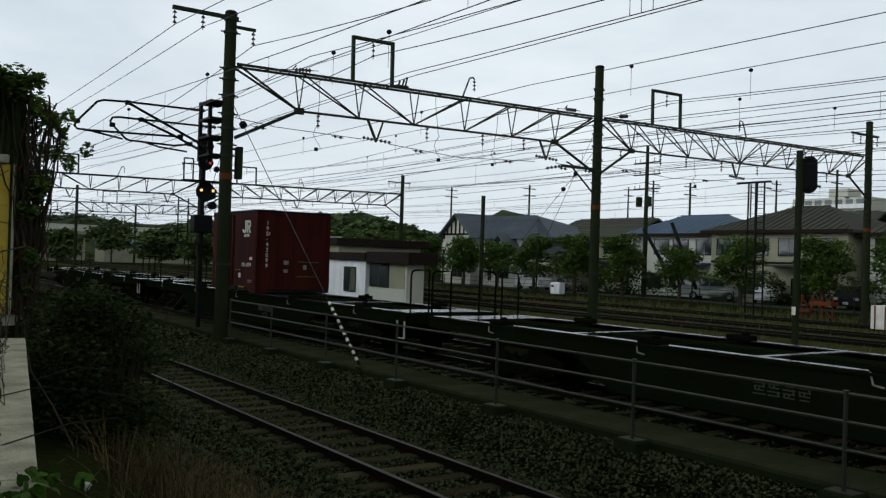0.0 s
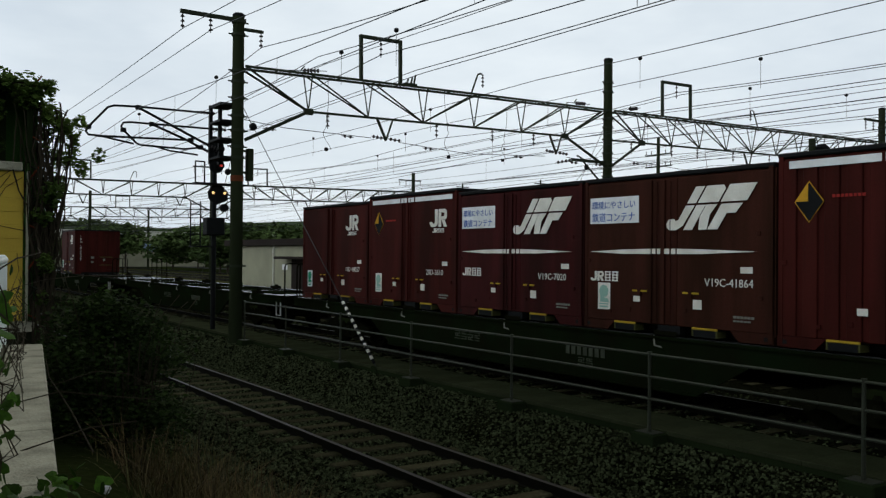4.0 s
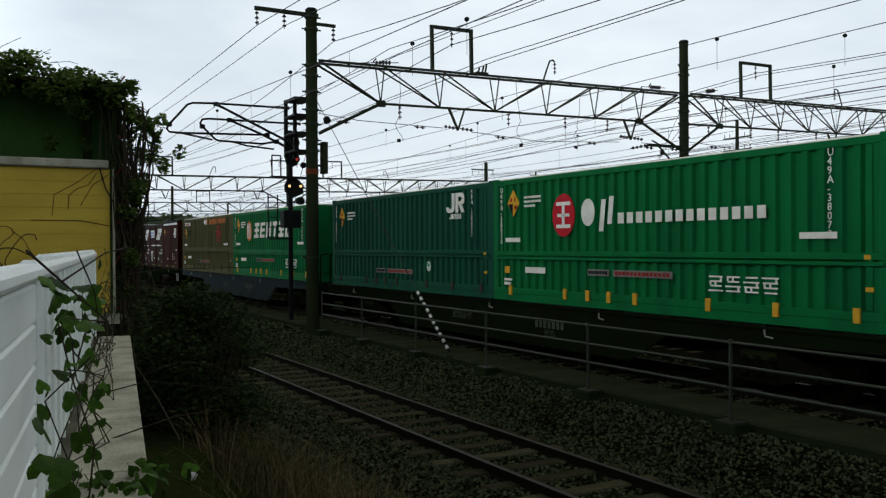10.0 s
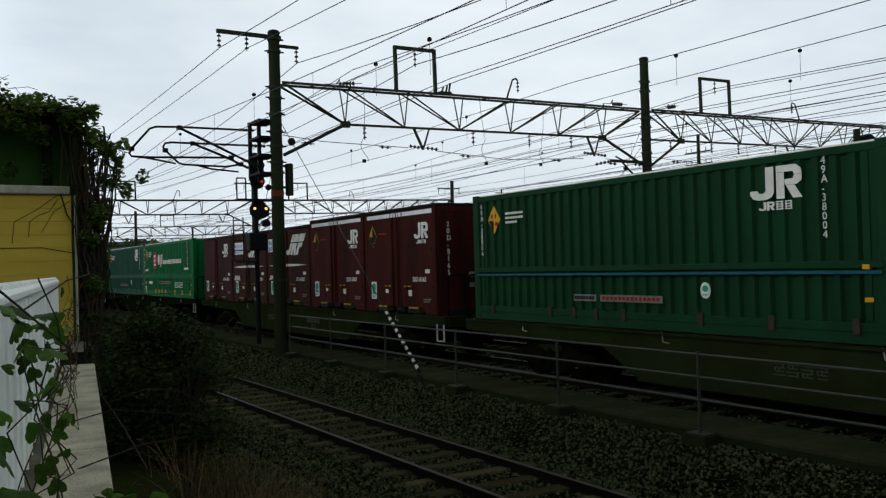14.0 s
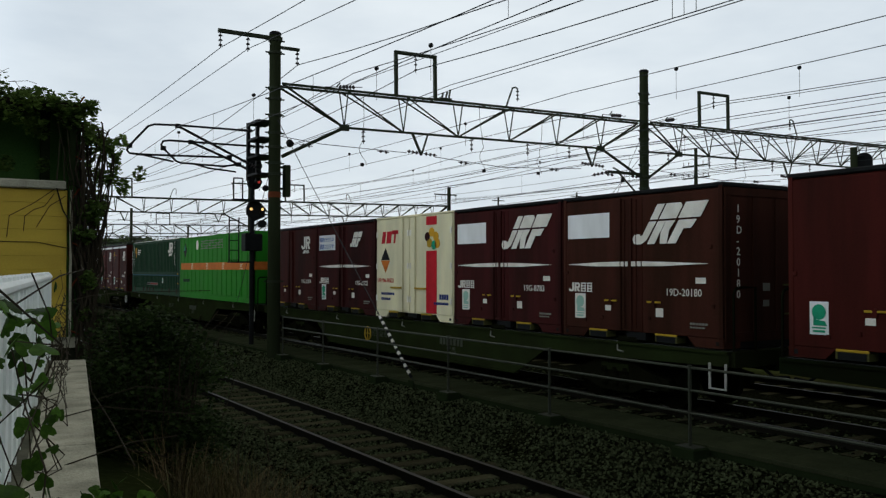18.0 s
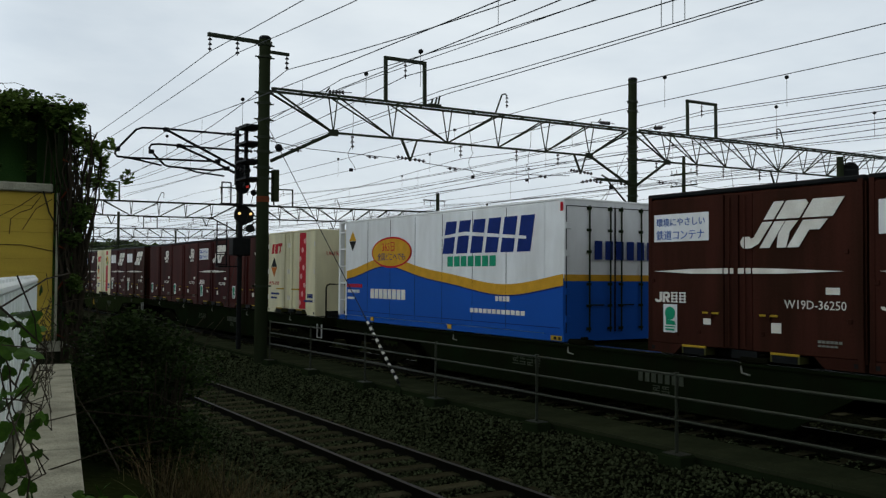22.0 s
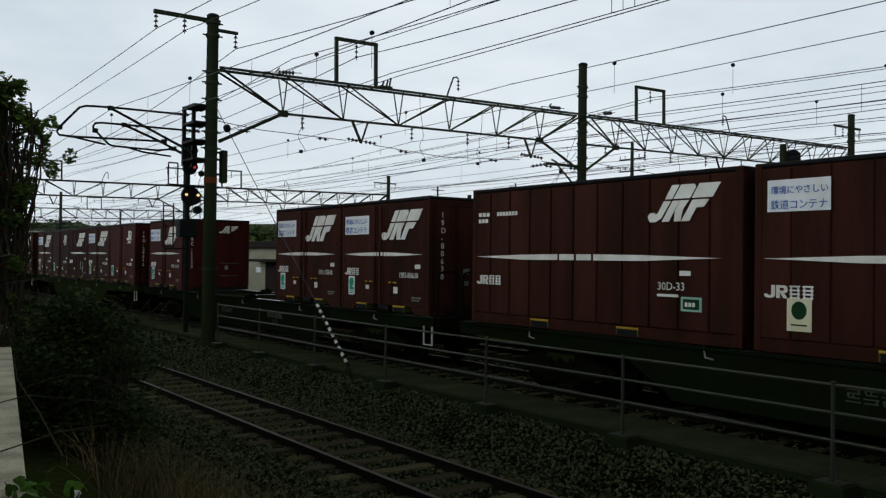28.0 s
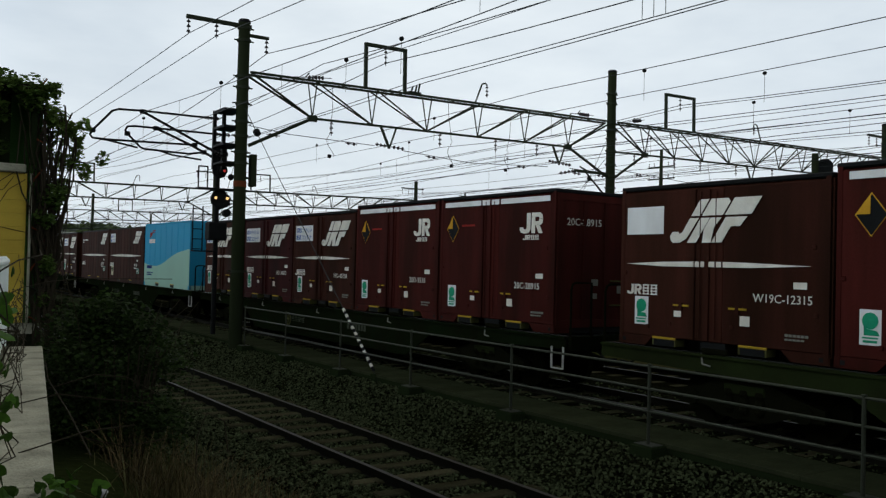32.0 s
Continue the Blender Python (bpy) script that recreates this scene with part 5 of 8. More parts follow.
        for s in (-1, 1):
            for e in (-0.95, 0.95):
                bm = bmesh.new()
                lathe(bm, (-0.75, 0, 0), (1, 0, 0), [(0, 0.06), (1.5, 0.06)], 8)
                for q in (-1, 1):
                    lathe(bm, (q * 0.56 - 0.065, 0, 0), (1, 0, 0), [(0, 0.30), (0.0, 0.43), (0.10, 0.435), (0.13, 0.46 if q < 0 else 0.43), (0.135, 0.3)], 24)
                    for i in range(4):
                        a = i * math.pi / 2
                        rod(bm, (q * 0.56 - 0.08, 0.12 * math.cos(a), 0.12 * math.sin(a)), (q * 0.56 - 0.08, 0.36 * math.cos(a), 0.36 * math.sin(a)), 0.02)
                ws = part("wheelset", bm, "iron", w, "steel wheelset on its axle")
                ws.location = (0, s * 7.1 + e, 0.43)
    else:
        src = WAGON[colour]
        bpy.data.objects.remove(w)
        w = copy_thing(src, pose(TRACK_X, u - SPAN / 2, 0))
    CARRIED.append((w, u - SPAN / 2, TRACK_X, 0.0))
    return w


def wagon_label(colour):
    return {"wagon": "dark grey-green container flat wagon, grimy, rolling on its rails", "wagon_blue": "blue container flat wagon, grimy, rolling on its rails", "wagon_olive": "olive-grey container flat wagon, grimy, rolling on its rails"}[colour]


J = lambda ident, colour="red", **k: ("12", colour, "plain", ident, k)
S = lambda ident, colour="red_dull", **k: ("12", colour, "stripe", ident, k)
TRAIN = [
    ("wagon", [None, None, None, None, None]),
    ("wagon", [None, None, J("19D-42099"), None, None]),
    ("wagon", [None, None, None, None, None]),
    ("wagon", [J("19D-48057"), J("20D-3610", tall=True, eco="faded"), S("V19C-7020", "plum", eco=None), S("V19C-41864", "red_dull", eco="faded"), ("12", "red", "ribbed", "20G-549", dict(tall=True, eco=None))]),
    ("wagon_blue", [("31", "khaki", "khaki", "U51A-39742"), ("31", "green", "zentsu", "U49A-38024")]),
    ("wagon", [("31", "teal", "jr", "49A-38055"), ("31", "green", "oji", "U49A-38070")]),
    ("wagon_olive", [J("19D-43850", "plum"), S("19D-33959"), S("19D-39207"), J("20D-5065", tall=True), J("20D-8165", tall=True)]),
    ("wagon_olive", [("31", "forest", "jr", "49A-38004"), ("green31", "U50A-38026")]),
    ("wagon_olive", [J("19G-21974"), S("19G-32722", "plum", mark=2.35, mark_size=0.62), ("cream", False, "UR19A-10523"), S("19G-8783", "plum", plain_panel=True, eco="faded"), S("19D-20180", "red_dull", plain_panel=True, eco="faded")]),
    ("wagon", [J("19G-22079"), J("19G-22678"), S("19G-17288", "plum"), J("19G-22400"), ("cream", True, "UR19A-12959")]),
    ("wagon", [("wave",), S("W19D-36250"), S("19G-15415", plain_panel=True, eco="faded", end_flat=True)]),
    ("wagon_olive", [S("19D-34088"), J("19D-46896", "red_dull"), ("12", "red_dull", "ribbed stripe", "19G-15051", dict(mark=1.70)), S("W19C-5346"), J("19D-28835")]),
    ("wagon", [S("V19C-1233", "red", end_mark=True), None, None, S("19D-33836"), S("19D-80630")]),
    ("wagon", [("20", "red_dull", "bare", "30D-33"), ("20", "red_dull", "panelled", "30D-24"), ("20", "skyblue", "sky", "")]),
    ("wagon", [S("V19C-1530", mark=1.25), S("19D-30673", "plum"), S("19D-40158"), J("20D-9516", tall=True), J("20C-28915", tall=True, end_flat=True)]),
    ("wagon_olive", [S("W19C-12315", mark=1.12, plain_panel=True), J("20D-3088", tall=True), S("19D-31440"), J("19D-45120"), S("19D-37781")]),
]
LEAD = -5.4 + 3 * PITCH
spare_wheels = []
SHIFT = {1: 0.60, 3: -0.10, 4: 0.28, 8: -0.24, 9: 0.25, 11: 0.14, 12: -0.12}      # how far a load stands ahead of its usual place
COLOUR_WORDS = {"red": "dark red", "red_dull": "faded brownish red", "plum": "plum red"}
for k, (wc, load) in enumerate(TRAIN):
    u0 = LEAD - k * PITCH
    w = tagged(wagon(wc, u0), wagon_label(wc), "rail wagon", "wagons of the train") or CARRIED[-1][0]
    if k not in (8, 14):
        spare_wheels += [o for o in w.children if o.name.startswith("hand_brake_wheel")]
    if k == 11:
        marks("operator_mark", operator_mark_wide(6.95, 0.62, 0.78, 0.26), "concrete", w, 2 * 9.4, -1.262, "pale stencilled mark", split=True)
    u = u0 + SHIFT.get(k, 0.0)
    for it in load:
        if it is None:
            u -= CELL
            continue
        if it[0] == "12":
            c, L = box12(it[1], it[2], it[3], **it[4])
            words = "%s container with %s" % (COLOUR_WORDS[it[1]], {"plain": "small white operator mark" + (" and top band" if it[4].get("tall") else ""), "stripe": "white stripe and slanted mark", "ribbed": "ribbed sides and white top band", "ribbed stripe": "ribbed sides, white stripe and upright number"}[it[2]])
            gap = CELL
        elif it[0] == "31":
            c, L = box31(it[1], it[2], it[3], "band" if it[1] == "forest" else None)
            words = {"khaki": "long khaki ribbed container with orange company blocks", "zentsu": "long bright green ribbed container with white company blocks", "oji": "long bright green ribbed container with red round mark", "jr": "long dark green ribbed container with a white operator mark"}[it[2]]
            gap = SPAN / 2 + (0.06 if it[2] == "khaki" else 0.0)
        elif it[0] == "green31":
            c, L = box_green(it[1])
            words, gap = "long leaf green container with an orange stripe", SPAN / 2
        elif it[0] == "cream":
            c, L = box_cream(it[1], it[2])
            words, gap = "cream leased container with a red upright band%s" % (" of blossoms" if it[1] else " and fruit shapes"), CELL
        elif it[0] == "wave":
            c, L = box_wave()
            words, gap = "long white and blue refrigerated container with amber wave", 2.98 * CELL
            u += 0.30
            gap = 3 * CELL + 0.16
        else:
            c, L = box20(it[1], it[2], it[3])
            words, gap = ("sky blue and mint 20-foot container with a wavy divide" if it[2] == "sky" else "dark red 20-foot container with a long white stripe"), 6.28
        tagged(c, words)
        on_train(c, L, u)
        u -= gap
for o in spare_wheels:      # only two wagons show a hand-brake wheel on this side
    bpy.data.objects.remove(o)


# ---- overhead line structures ----
def pole_thing(x, y, r0, r1, z1, near=False):
    p = empty("overhead_line_pole", pose(x, y, 0), "grey concrete overhead line pole standing by the tracks", "pole", "overhead line poles")
    bm = bmesh.new()
    lathe(bm, (0, 0, -0.3), (0, 0, 1), [(0, r0), (z1 + 0.3, r1)], 24)
    s = part("shaft", bm, "pole", p)
    bm = bmesh.new()
    lathe(bm, (0, 0, z1), (0, 0, 1), [(0, r1 + 0.015), (0.06, r1 + 0.015), (0.10, r1 - 0.03)], 20)
    part("cap", bm, "black", s)
    if near:
        bm = bmesh.new()
        lathe(bm, (0, 0, 4.32), (0, 0, 1), [(0, r0 * 0.94 + 0.006), (0.16, r0 * 0.94 + 0.006)], 24)
        part("orange_band", bm, "rust", s, "orange-red warning band")
        for z in (1.95, 4.95, 5.25, 5.7, 6.1, 6.6, 7.05, 7.35, 8.35, 8.7):
            if z < z1:
                bm = bmesh.new()
                lathe(bm, (0, 0, z), (0, 0, 1), [(0, r0 * 0.92 + 0.02), (0.07, r0 * 0.92 + 0.02)], 16)
                rod(bm, (-0.28, 0, z + 0.035), (0.28, 0, z + 0.035), 0.022)
                part("clamp_band", bm, "steel", s)
    return p


def ins(p, q, parent, r=0.055, n=3):
    """A string of insulator sheds from p to q."""
    bm = bmesh.new()
    p, q = Vector(p), Vector(q)
    rod(bm, p, q, 0.014, n=5)
    for i in range(n):
        c = p.lerp(q, (i + 0.6) / (n + 0.2))
        d = (q - p).normalized() * 0.028
        rod(bm, c - d, c + d * 0.6, r * 0.55, r, n=10)
    return part("insulator", bm, "porcelain", parent)


def beam(x0, x1, y, z, bays, split, h=1.06, reach=False, rise=0.0):
    """A lattice beam: two upper chords, one lower chord, webs in the shape of a V."""
    b = empty("lattice_beam", pose(x0, y, z, 0, -math.degrees(math.atan2(rise, x1 - x0)), 0), "grey steel lattice beam carried between two poles", "beam", "lattice beams")
    L, e, k = x1 - x0, 0.2, (x1 - x0) / bays
    r = 0.032 if y < 30 else 0.05
    for s in (-e, e):
        part("upper_chord", boxes((0, L, s - r, s + r, -r, r)), "steel", b)
    part("lower_chord", boxes((0 if reach else k - 0.1, L - k + 0.1, -r, r, -h - r, -h + r)), "steel", b)
    for i in range(bays + 1):
        if i < bays:
            part("cross_tie", rods(((i * k + 0.5 * k, -e, 0), (i * k + 0.5 * k, e, 0), 0.02), n=5), "steel", b)
        for s in (-e, e):
            if 0 < i < bays:
                part("upright", rods(((i * k - s * 0.25, s, 0), (i * k, 0, -h), 0.021 if y < 30 else 0.03), n=5), "steel", b)
            if i < bays:
                falling = i < split
                p = (i * k, s, 0) if falling else ((i + 1) * k, s, 0)
                q = ((i + 1) * k, 0, -h) if falling else (i * k, 0, -h)
                part("diagonal", rods((p, q, (0.034 if i in (0, bays - 1) else 0.026) * (1 if y < 30 else 1.4)), n=5), "steel", b)
    for i in (1, bays - 1):
        part("gusset", boxes((i * k - 0.14, i * k + 0.14, -0.05, 0.05, -h - 0.09, -h + 0.09)), "steel", b)
    part("knee_brace", rods(((0.05, 0, -h - 0.95), (k, 0, -h), 0.05), n=8), "steel", b)
    part("knee_brace", rods(((L - 0.05, 0, -h - 0.95), (L - k, 0, -h), 0.05), n=8), "steel", b)
    return b


def portal(b, x, w=1.38, hgt=1.42):
    """A small frame on the beam with an insulator for the feeder."""
    f = part("feeder_frame", bevelled(boxes((x - w / 2 - 0.05, x - w / 2 + 0.05, -0.05, 0.05, 0.04, hgt), (x + w / 2 - 0.05, x + w / 2 + 0.05, -0.05, 0.05, 0.04, hgt), (x - w / 2 - 0.05, x + w / 2 + 0.05, -0.052, 0.052, hgt - 0.1, hgt)), 0.008), "steel", b)
    ins((x, 0, hgt - 0.1), (x, 0, hgt - 0.62), f)
    return f


def horn(b, x, side=1):
    """A curved bracket on the beam with a hanging insulator."""
    bm = bmesh.new()
    chain(bm, [(x - 0.22 * side, 0, 0.04), (x - 0.1 * side, 0, 0.34), (x, 0, 0.58), (x + 0.05 * side, 0, 0.70), (x + 0.18 * side, 0, 0.74), (x + 0.26 * side, 0, 0.68)], 0.028)
    f = part("bracket", bm, "steel", b)
    ins((x + 0.25 * side, 0, 0.68), (x + 0.25 * side, 0, 0.28), f)
    return f


ROW_Y = 23.3
POLES = {}
WIRES_X = {"track": [6.15, 15.38, 19.35, 28.6, 32.4, 37.6], "feeder": []}
ROWS = (-24.0, ROW_Y, 66.0, 108.0, 150.0, 195.0, 240.0)
for j, yy in enumerate(ROWS):
    near = yy == ROW_Y
    for x, zt in ((8.78, 8.88), (22.9, 9.52), (41.15, 9.58)):
        POLES[(x, yy)] = pole_thing(x, yy, 0.185, 0.155, zt, near)
    b1 = beam(8.92, 22.78, yy, 7.5, 7, 3, rise=0.18)
    b2 = beam(23.02, 41.05, yy, 7.69, 11, 5, reach=True, rise=0.29)
    portal(b1, 13.33 - 8.92)
    portal(b2, 26.6 - 23.02, 1.6)
    horn(b1, 16.95 - 8.92)
    horn(b2, 31.4 - 23.02, -1)
    if yy > 120 or yy < 0:
        continue
    for x in (11.52, 15.36, 17.59, 19.37):
        ins((x - 8.92, 0, -1.06), (x - 8.92, 0, -1.5), b1, 0.06)
    for x in (24.1, 26.3, 27.8, 30.0, 32.4, 35.2, 37.6):
        ins((x - 23.02, 0, -1.06), (x - 23.02, 0, -1.5), b2, 0.06)
    for b, xo, xs in ((b1, 8.92, (13.5, 20.4)), (b2, 23.02, (31.0, 36.6))):
        for x in xs:
            bm = bmesh.new()
            rod(bm, (x - xo - 0.32, 0, -1.04), (x - xo, 0, -1.72), 0.045, n=6)
            rod(bm, (x - xo + 0.25, 0, -1.04), (x - xo, 0, -1.72), 0.03, n=6)
            v = part("drop_bracket", bm, "steel", b)
            ins((x - xo - 0.08, 0, -1.66), (x - xo - 0.5, 0, -1.62), v, 0.06, 3)
            ins((x - xo + 0.08, 0, -1.66), (x - xo + 0.55, 0, -1.70), v, 0.06, 3)

# steady wires hung across the tracks under the first beams
for yy in (ROW_Y, 66.0):
    for pts in ([(9.0, 6.05), (10.2, 5.93), (13.0, 5.88)], [(14.0, 5.82), (16.6, 5.66), (19.9, 5.82)], [(20.9, 5.85), (22.8, 5.75)], [(23.0, 6.0), (27, 5.8), (30.5, 5.95)], [(31.5, 5.95), (36.1, 5.75), (41.3, 6.0)]):
        st = empty("cross_span_wire", None, "thin dark steady wire strung across the tracks", "wire", "overhead wires")
        bm = bmesh.new()
        chain(bm, [(x, yy, z) for x, z in pts], 0.011, 5)
        part("wire", bm, "wire", st)
        (xa, za), (xb, zb) = pts[0], pts[-1]
        for u in (0.18, 0.8):
            x, z = xa + (xb - xa) * u, (za + zb) / 2 - 0.1
            ins((x - 0.2, yy, z), (x + 0.2, yy, z - 0.02), st, 0.055, 2)

# jumpers hanging from the first beam, gear lying on both beams, and an arm on the middle pole
jr = random.Random(77)
for x, z0, x1, z1 in ((11.55, 7.4, 11.5, 5.42), (15.67, 7.62, 15.85, 5.5), (18.22, 7.2, 18.05, 5.55), (28.3, 6.7, 28.4, 5.6)):
    jp = empty("jumper_wire", None, "thin curled jumper wire hanging from a lattice beam", "wire", "overhead wires")
    pts = [(x + (x1 - x) * u + 0.035 * math.sin(u * 9 + x) * (0.3 + u) + (0.10 * math.sin(u * 14) if u > 0.6 else 0), ROW_Y, z0 + (z1 - z0) * u) for u in [k / 22 for k in range(23)]]
    part("wire", chain(bmesh.new(), pts, 0.008, 5), "wire", jp)
    part("clamp", bevelled(boxes((x1 - 0.05, x1 + 0.05, ROW_Y - 0.04, ROW_Y + 0.04, z1 - 0.05, z1 + 0.05)), 0.01), "black", jp)
for xa, za, xb, zb in ((10.3, 7.60, 11.5, 7.72), (20.9, 7.80, 22.0, 7.84), (23.7, 7.80, 24.6, 7.98)):
    gear = empty("strain_insulator", None, "dark strain insulator lying along a lattice beam", "insulator", "strain insulators")
    p, q = Vector((xa, ROW_Y, za)), Vector((xb, ROW_Y, zb))
    part("wire", rods((tuple(p), tuple(q), 0.012), n=5), "wire", gear)
    ins(p.lerp(q, 0.35), p.lerp(q, 0.8), gear, 0.07, 5)
    part("shackle", rods((tuple(p.lerp(q, 0.3)), tuple(p.lerp(q, 0.3) + Vector((0.12, 0, 0.14))), 0.02), (tuple(p), (xa, ROW_Y, za - 0.16), 0.02)), "steel", gear)
sw = empty("beam_switch", pose(14.35, ROW_Y, 7.62), "small dark switch gear bolted on a lattice beam", "switch")
part("base", bevelled(boxes((-0.22, 0.22, -0.12, 0.12, 0.0, 0.07)), 0.015), "steel", sw)
for dx, dz in ((-0.1, 0.22), (0.05, 0.28), (0.16, 0.36)):
    part("post", rods(((dx, 0, 0.05), (dx + 0.06, 0, dz), 0.03)), "steel", sw)
sa = empty("side_arm", pose(22.9, ROW_Y, 0), "grey steel side arm braced to a concrete pole", "arm")
part("bar", bevelled(boxes((-1.75, -0.15, -0.05, 0.05, 5.74, 5.84)), 0.012), "steel", sa)
part("brace", rods(((-1.2, 0, 5.76), (-0.15, 0, 4.9), 0.035)), "steel", sa)
part("brace", rods(((-1.5, 0, 5.95), (-1.1, 0, 5.8), 0.03)), "steel", sa)
ins((-2.5, 0, 5.62), (-1.75, 0, 5.78), sa, 0.06, 4)

# pole-top arms on the near pole
arm = part("arm_bar", boxes((-1.62, 0.2, -0.05, 0.05, 8.74, 8.84)), "steel", POLES[(8.78, ROW_Y)])
part("arm_bar", boxes((0.1, 0.72, -0.04, 0.04, 8.52, 8.60)), "steel", POLES[(8.78, ROW_Y)])
for x, z in ((-1.56, 8.74), (-0.79, 8.74), (0.66, 8.52)):
    ins((x, 0, z), (x, 0, z - 0.42), arm, 0.06)
for x, y in ((41.15, ROW_Y), (22.9, 66.0), (41.15, 66.0)):
    a = part("arm_bar", boxes((-1.5, 0.8, -0.05, 0.05, 8.95, 9.05)), "steel", POLES[(x, y)])
    for q in (-1.4, -0.75, 0.72):
        ins((q, 0, 8.95), (q, 0, 8.5), a, 0.06)

# ---- wires along the line ----
WIRES = empty("overhead_wires", None, "dark contact and feeder wires over the tracks", "wires", "overhead wires")


def sagging(x, z, dip, r, near=None):
    bm = bmesh.new()
    line = []
    for a, b in zip(ROWS, ROWS[1:]):
        n = 14
        d = near if near is not None and a < 0 else dip
        line += [(x, a + (b - a) * i / n, z - d * 4 * (i / n) * (1 - i / n)) for i in range(n)]
    chain(bm, line, r, 5)
    return part("wire", bm, "wire", WIRES)


for k, x in enumerate(WIRES_X["track"]):
    z = 6.05 if k else 6.1
    sagging(x, z, 0.55, 0.0085)
    sagging(x, 5.1 if k else 5.35, 0.02, 0.0075)
    bm = bmesh.new()
    for a, b in zip(ROWS[:4], ROWS[1:5]):
        for i in range(1, 9):
            u = (i - 0.5) / 8
            y = a + (b - a) * u
            rod(bm, (x, y, 5.1 if k else 5.35), (x, y, z - 0.55 * 4 * u * (1 - u)), 0.0035, n=4)
    part("dropper", bm, "wire", WIRES)["kind"] = "stuff"
for x, z, dip, r in ((9.46, 8.13, 1.2, 0.012), (11.2, 8.10, 0.78, 0.012), (11.4, 7.9, 0.35, 0.010), (13.33, 8.45, 0.74, 0.014), (14.6, 8.14, 0.3, 0.013), (14.9, 8.10, 0.18, 0.013), (19.5, 8.42, 0.2, 0.013), (23.2, 8.62, 0.05, 0.013), (26.6, 8.78, 0.6, 0.014), (26.9, 8.74, 0.55, 0.012), (31.15, 8.64, 0.15, 0.013), (33.0, 8.0, 0.4, 0.011), (29.0, 7.9, 0.35, 0.011), (36.5, 8.0, 0.4, 0.011), (40.0, 8.5, 0.4, 0.012), (40.65, 8.5, 0.4, 0.012), (42.1, 8.5, 0.4, 0.012), (24.2, 7.6, 0.4, 0.010), (21.5, 6.7, 0.4, 0.010), (17.5, 5.9, 0.3, 0.010), (26.3, 6.05, 0.4, 0.010), (30.2, 6.0, 0.4, 0.010), (35.2, 6.0, 0.4, 0.010), (24.1, 6.05, 0.35, 0.009)):
    sagging(x, z, dip, r)
sagging(7.24, 8.34, 0.22, 0.011, 0.58)
sagging(8.01, 8.41, 0.22, 0.011, 0.88)
# spacers and hangers on the feeders
for x, ys, z in ((11.3, (19, 22, 30, 39), 8.0), (19.5, (18.5, 30, 41, 52), 8.3), (26.7, (14, 20, 33, 47), 8.45), (9.46, (27, 36), 7.9), (31.1, (19, 29, 40), 8.55), (23.2, (17, 27, 38), 8.5)):
    bm = bmesh.new()
    for y in ys:
        lathe(bm, (x, y - 0.07, z), (0, 1, 0), [(0, 0.02), (0.04, 0.06), (0.1, 0.06), (0.14, 0.02)], 8)
        rod(bm, (x, y, z), (x, y, z - 0.9), 0.006, n=4)
    o = part("wire_hanger", bm, "black", WIRES)
    o["kind"] = "stuff"

bm = bmesh.new()
for y in (13.4, 13.75, 14.1):
    rod(bm, (14.75, y, 8.0), (14.75, y, 9.2), 0.009, n=5)
o = part("clamp", bm, "steel", WIRES)
o["kind"] = "stuff"

# ---- stay wire with its striped guard ----
stay = empty("pole_stay", None, "stay wire with a white and black striped guard", "stay")
foot, head = Vector((9.02, 15.85, 0.0)), Vector((8.8, ROW_Y - 0.15, 6.5))
part("stay_wire", rods((tuple(foot), tuple(head), 0.010), n=5), "wire", stay)
n = 20
for i in range(n):
    p, q = foot.lerp(head, 0.012 + 0.185 * i / n), foot.lerp(head, 0.012 + 0.185 * (i + 1) / n)
    part("guard_band", rods((tuple(p), tuple(q), 0.033), n=8), "offwhite" if i % 2 else "black", stay)
egg = foot.lerp(head, 0.88)
part("egg_insulator", lathe(bmesh.new(), egg - (head - foot).normalized() * 0.1, head - foot, [(0, 0.03), (0.05, 0.10), (0.15, 0.10), (0.2, 0.03)], 10), "black", stay)
part("anchor", boxes((8.95, 9.09, 15.75, 15.95, -0.2, 0.02)), "concrete", stay)
for hx, hy, hz, tx, ty, tz in ((22.9, 23.3, 6.6, 22.6, 31.0, 0.0), (22.9, 23.3, 7.4, 24.9, 30.5, 0.0), (8.8, 23.3, 5.7, 9.9, 29.8, 1.2)):
    s = empty("pole_stay", None, "thin dark stay wire with an egg insulator", "stay")
    part("stay_wire", rods(((hx, hy, hz), (tx, ty, tz), 0.009), n=5), "wire", s)
    c = Vector((hx, hy, hz)).lerp(Vector((tx, ty, tz)), 0.22)
    bm = bmesh.new()
    lathe(bm, c - Vector((0, 0, 0.09)), (0, 0, 1), [(0, 0.03), (0.05, 0.09), (0.13, 0.09), (0.18, 0.03)], 10)
    part("egg_insulator", bm, "black", s)


